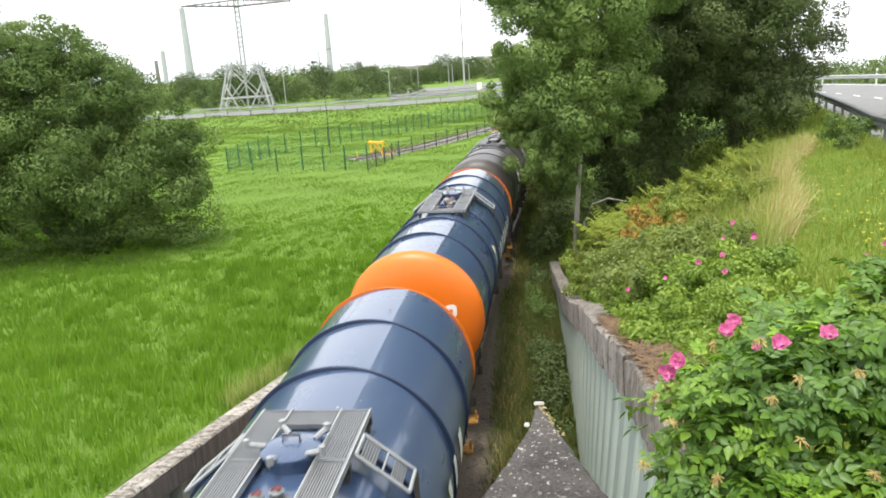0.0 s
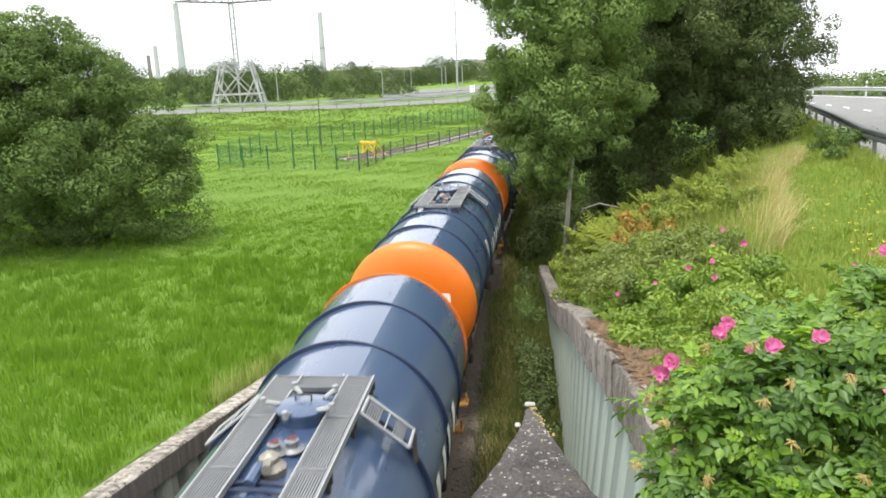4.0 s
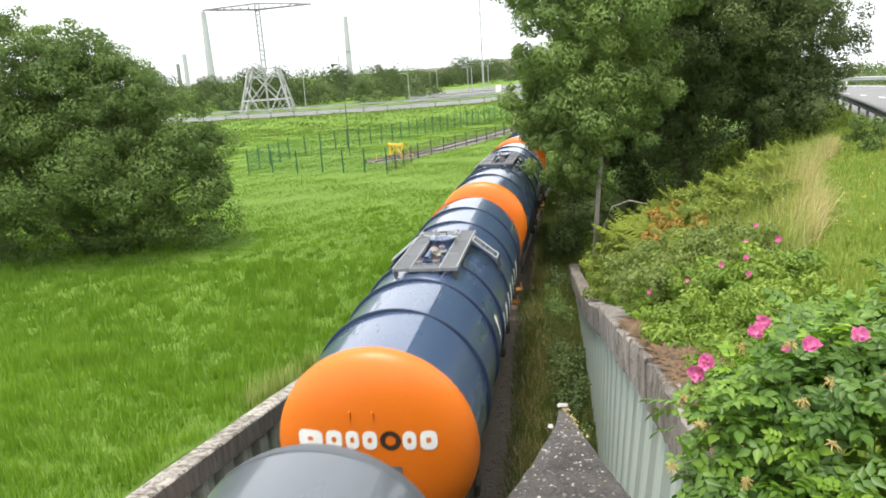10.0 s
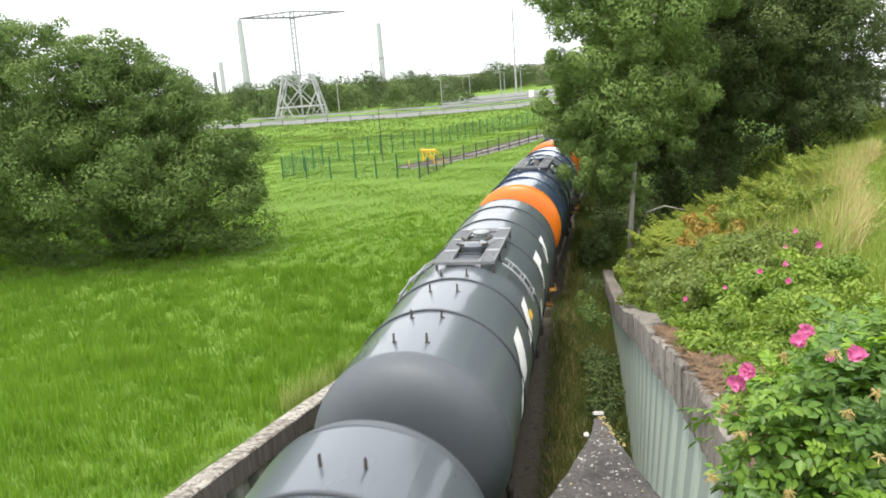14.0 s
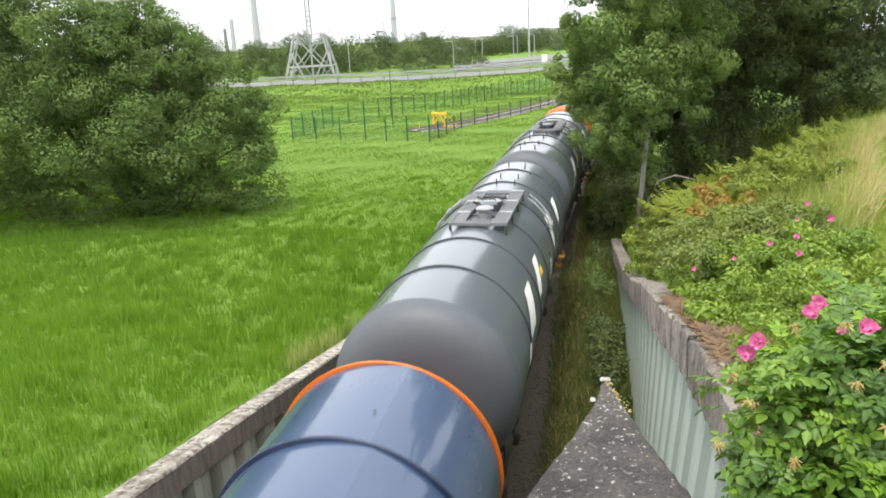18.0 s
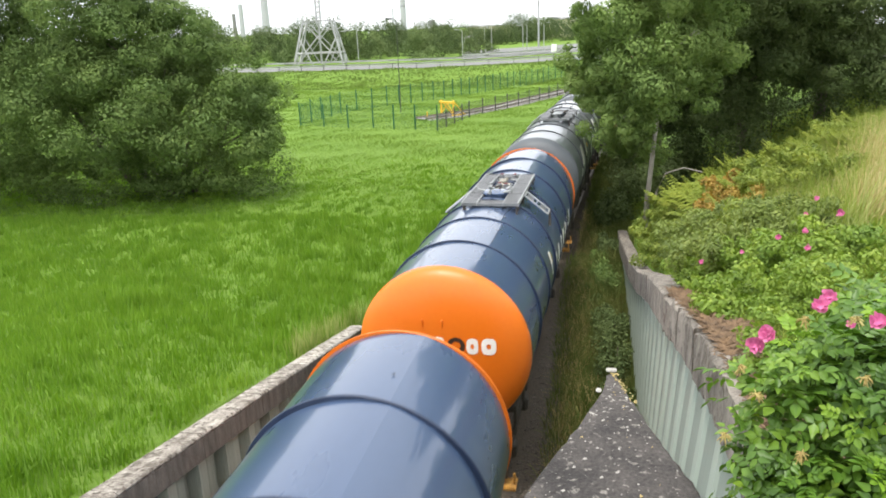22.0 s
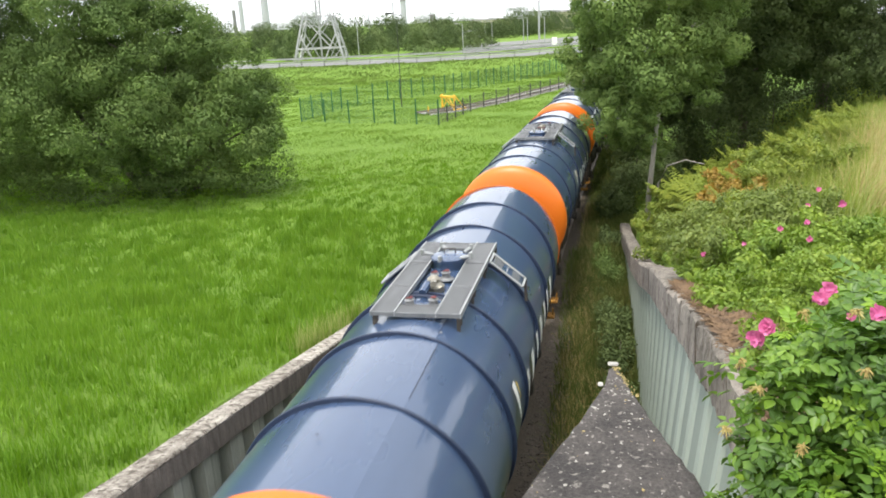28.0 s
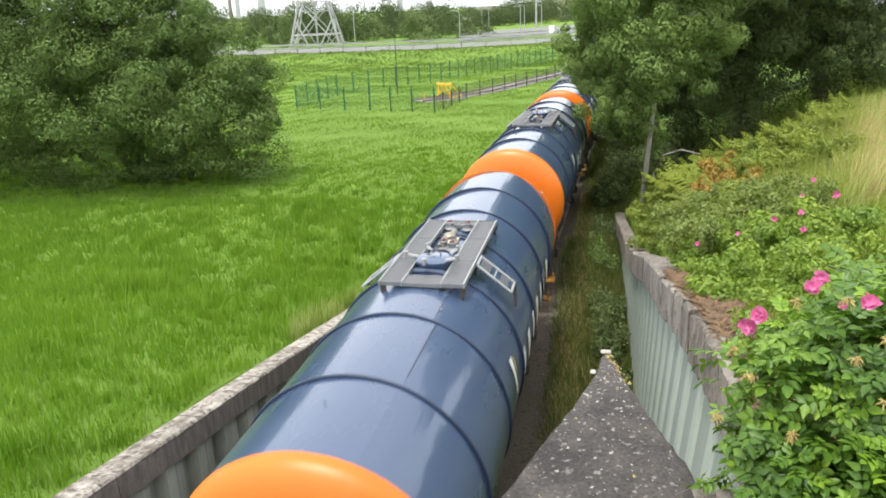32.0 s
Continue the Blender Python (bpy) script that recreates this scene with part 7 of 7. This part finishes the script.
# ---- rose bush beside the parapet ----
def rose_bush():
    bush = thing("rose_bush", "leafy green rugosa rose bush with pink flowers and faded heads", "rose bush")
    rng = np.random.default_rng(61)
    # each leaf: a rachis with seven leaflets
    def leaves(n, centre_fn, size):
        P, F = [], []
        leaflet = np.array([(0, 0, 0), (0.28, 0.33, 0.03), (0.16, 0.7, 0.02), (0, 1.0, -0.06), (-0.16, 0.7, 0.02), (-0.28, 0.33, 0.03), (0, 0.5, -0.05)])
        lf = [(0, 1, 6), (1, 2, 6), (2, 3, 6), (3, 4, 6), (4, 5, 6), (5, 0, 6)]
        for i in range(n):
            c, out = centre_fn()
            up = Vector(out) * 0.6 + Vector((rng.normal() * 0.5, rng.normal() * 0.5, 0.6))
            up.normalize()
            fwd = Vector((rng.normal(), rng.normal(), rng.normal() * 0.3 - 0.15)) + Vector(out) * 0.8
            fwd = (fwd - up * fwd.dot(up)).normalized()
            side = fwd.cross(up)
            L = size * rng.uniform(0.7, 1.25)
            for j, (t, s) in enumerate(((0.25, -1), (0.25, 1), (0.5, -1), (0.5, 1), (0.75, -1), (0.75, 1), (0.95, 0))):
                d = (fwd * (0.55 if s else 1) + side * s * 0.95).normalized()
                cr = d.cross(up).normalized()
                o = Vector(c) + fwd * (t * L * 1.9)
                tilt = up * rng.normal() * 0.25
                l = L * (0.75 + 0.25 * t) * rng.uniform(0.85, 1.1)
                k = len(P)
                for a, b, e in leaflet:
                    P.append(tuple(o + cr * (a * l) + (d + tilt * 0.6) * (b * l) + up * (e * l * 1.6 - 0.12 * l * b * b)))
                F += [(k + p, k + q, k + r) for p, q, r in lf]
        return np.array(P), np.array(F)
    blobs = [(3.16, 2.42, 6.7, 0.24, 0.22, 0.3), (3.42, 2.4, 6.78, 0.3, 0.24, 0.32), (3.74, 2.45, 6.78, 0.3, 0.28, 0.34), (4.05, 2.55, 6.8, 0.32, 0.3, 0.4), (3.12, 2.32, 6.4, 0.22, 0.24, 0.3), (3.3, 2.2, 6.4, 0.3, 0.24, 0.34), (3.62, 2.15, 6.42, 0.32, 0.26, 0.36), (3.95, 2.2, 6.5, 0.32, 0.28, 0.4), (3.14, 2.15, 6.1, 0.2, 0.22, 0.28), (3.4, 2.0, 6.05, 0.28, 0.24, 0.3), (3.65, 1.95, 6.1, 0.32, 0.26, 0.34), (4.3, 2.7, 6.8, 0.35, 0.35, 0.45), (3.6, 2.8, 6.72, 0.3, 0.3, 0.36), (3.95, 3.0, 6.8, 0.35, 0.35, 0.34)]

    def place():
        b = blobs[rng.integers(len(blobs))]
        d = rng.normal(size=3)
        d /= np.linalg.norm(d)
        if d[2] < -0.3:
            d[2] *= -1
        r = 1 - 0.45 * rng.random() ** 1.5
        return (b[0] + d[0] * b[3] * r, b[1] + d[1] * b[4] * r, b[2] + d[2] * b[5] * r), tuple(d)
    def rosettes(count, inset):
        """Shoot tips over the bush, each with a whorl of leaves round it."""
        out = []
        for _ in range(count):
            c, d = place()
            axis = (Vector(d) * 0.7 + Vector((0, -0.15, 0.7))).normalized()
            u = axis.orthogonal().normalized()
            v = axis.cross(u)
            turn = rng.uniform(0, 6.28)
            for k in range(7):
                a = turn + 2.4 * k
                r = u * math.cos(a) + v * math.sin(a)
                out.append((tuple(Vector(c) - Vector(d) * inset - axis * (0.012 * k)), axis, r, 0.62 + 0.065 * k))
        return out

    def whorl_leaves(items, size):
        outline = np.array([(0, 0, 0), (0.2, 0.18, 0.03), (0.31, 0.42, 0.05), (0.26, 0.68, 0.03), (0.1, 0.92, -0.04), (0, 1.0, -0.09), (-0.1, 0.92, -0.04), (-0.26, 0.68, 0.03), (-0.31, 0.42, 0.05), (-0.2, 0.18, 0.03), (0, 0.5, -0.07)])
        fan = [(k, (k + 1) % 10, 10) for k in range(10)]
        P, F = [], []
        for c, axis, r, grown in items:
            fwd = (r * 0.9 + axis * rng.uniform(0.1, 0.75)).normalized()
            side = fwd.cross(axis).normalized()
            up = side.cross(fwd).normalized()
            L = size * grown * rng.uniform(0.85, 1.2)
            for t, sg in ((0.35, -1), (0.35, 1), (0.62, -1), (0.62, 1), (0.88, -1), (0.88, 1), (1.0, 0)):
                d = (fwd * (0.5 if sg else 1) + side * sg * 0.9).normalized()
                d = (d - up * rng.uniform(-0.1, 0.4)).normalized()
                cr = d.cross(up).normalized()
                nn = cr.cross(d)
                o = Vector(c) + fwd * (t * L * 1.75) - up * (0.5 * L * t * t)
                l = L * (0.7 + 0.3 * t) * rng.uniform(0.85, 1.1)
                k = len(P)
                for a, b, e in outline:
                    P.append(tuple(o + cr * (a * l) + d * (b * l) + nn * (e * l * 1.5)))
                F += [(k + p, k + q, k + w) for p, q, w in fan]
        return np.array(P), np.array(F)
    P, F = whorl_leaves(rosettes(330, 0.02), 0.052)
    tagged(new("foliage", quick_mesh("foliage", P, F, LEAF_ROSE)), "toothed pinnate green leaves", kind="stuff").parent = bush
    P, F = whorl_leaves(rosettes(70, -0.02), 0.042)
    tagged(new("young_foliage", quick_mesh("young_foliage", P, F, LEAF_ROSE_YOUNG)), "fresh yellow-green shoot tips", kind="stuff").parent = bush
    P, F = leaves(900, place, 0.046)
    tagged(new("inner_foliage", quick_mesh("inner_foliage", P, F, LEAF_ROSE)), "older leaves inside the bush", kind="stuff").parent = bush
    s = Shape()
    for b in blobs:
        for k in range(5):
            x, y = b[0] + rng.normal() * 0.12, b[1] + rng.normal() * 0.12
            s.tube([(3.7 + (x - 3.7) * 0.6, 2.5 + (y - 2.5) * 0.6, 5.6), (x, y, b[2]), (x + rng.normal() * 0.1, y + rng.normal() * 0.1, b[2] + b[5] * 0.2)], 0.003, 5, 0.0015)
    part("stem", s, BARK, bush)
    return bush, rng


bush, rose_rng = rose_bush()


def petals(parent, c, r, rng, name="flower"):
    """One open flower: two whorls of cupped petals and a yellow heart."""
    fl = None
    s = Shape()
    face = Vector((-0.35 + rng.normal() * 0.25, -0.75, 0.55 + rng.normal() * 0.2)).normalized()
    u = face.cross(Vector((0, 0, 1))).normalized()
    v = u.cross(face)
    for ring, (cnt, rr, lift) in enumerate(((6, 1.0, 0.0), (6, 0.8, 0.1), (5, 0.55, 0.2))):
        for k in range(cnt):
            a = 2 * math.pi * (k + 0.4 * ring) / cnt + rng.normal() * 0.1
            d = u * math.cos(a) + v * math.sin(a)
            e = -u * math.sin(a) + v * math.cos(a)
            pts = []
            rag = [rng.normal() * 0.16 for _ in range(3)]
            tip = rng.uniform(0.05, 0.55)
            for t, w in ((0.0, 0.12), (0.45, 0.55), (0.8, 0.62), (1.0, 0.4)):
                for q in (-1, 0, 1):
                    p = Vector(c) + d * (r * rr * t) + e * (r * rr * w * q) + face * (r * (lift + tip * t * t + (0.22 + rag[q + 1]) * t * abs(q) + rng.normal() * 0.05)) + d * (r * rag[q + 1] * t)
                    pts.append(tuple(p))
            s.add(pts, [(i * 3 + j, i * 3 + j + 1, i * 3 + j + 4, i * 3 + j + 3) for i in range(3) for j in range(2)])
    fl = part(name, s, PETAL, parent, "pink rose flower", smooth=60)
    return fl


def flowers():
    """Open flowers and spent heads, on lines of sight through the bush's front."""
    for x, y, z, r in ((2.965, 2.22, 7.028, 0.024), (3.0, 2.24, 7.052, 0.025), (3.155, 2.3, 7.125, 0.023), (3.185, 2.32, 7.15, 0.02), (3.23, 2.25, 7.09, 0.012), (3.285, 2.2, 7.12, 0.024), (3.46, 2.3, 7.11, 0.023), (3.735, 2.5, 7.33, 0.026), (3.6, 2.1, 7.02, 0.026), (3.66, 2.05, 6.98, 0.02)):
        petals(bush, (x, y, z), r, rose_rng)
    for x, y, z in ((2.905, 2.12, 6.991), (2.945, 2.08, 6.93), (2.871, 2.1, 6.779), (3.311, 2.12, 7.037), (3.059, 2.0, 6.792), (3.294, 2.03, 6.891), (3.116, 2.3, 7.08), (3.232, 2.1, 6.989), (3.486, 2.0, 6.801), (3.468, 2.1, 7.064), (3.226, 2.2, 7.125)):
        s = Shape()
        for j in range(26):
            d = Vector((rose_rng.normal(), rose_rng.normal() - 0.4, rose_rng.normal() + 0.4)).normalized()
            q = rose_rng.uniform(0.6, 1.1)
            s.tube([(x, y, z), tuple(Vector((x, y, z)) + d * 0.014 * q), tuple(Vector((x, y, z)) + d * 0.023 * q + Vector((0, 0, -0.008)))], 0.0022, 4, 0.0014)
        part("faded_head", s, FADED, bush, "faded tan spent rose head", smooth=None)
    # small flowers of the thicket further along
    for x, y, r in ((6.95, 16.0, 0.045), (6.6, 13.3, 0.05), (6.4, 14.6, 0.035), (5.55, 12.9, 0.04), (5.85, 12.5, 0.04), (5.5, 11.0, 0.035), (4.4, 13.2, 0.04), (4.96, 12.7, 0.032), (6.85, 9.7, 0.026), (6.95, 9.0, 0.03), (7.2, 10.0, 0.028)):
        g = float(ground_z(x, y))
        lift = 1.25 if r > 0.03 else 0.3
        s = lift / (CAMZ - g)
        f = petals(None, (x + (CAMX - x) * s, y - y * s, g + lift), r * 0.72, rose_rng, "thicket_flower")
        tagged(f, "small pink rose flower in the thicket", "flower", group="flowers in the thicket")


flowers()


# ---- motion ----
def travel(t):
    """Metres run by the train at t seconds, from where the first wagon's rear rim stands at the mark."""
    return 3.905 * (t - 1.95) - 0.0015 * (t * t - 1.95 ** 2)


def motions():
    for wagon, off in TRAIN:
        rows = []
        for k in range(17):
            t = 2.0 * k
            y = 8.0 + travel(t) + off
            mid = y + 6.0
            turn = -math.degrees(math.atan(max(mid, 0) / CURVE))
            x = float(track_x(mid)) + 6.0 * math.sin(radians(turn))
            rows.append((t, pose(x, y, 0, 0, 0, turn)))
        walk(wagon, rows)


motions()
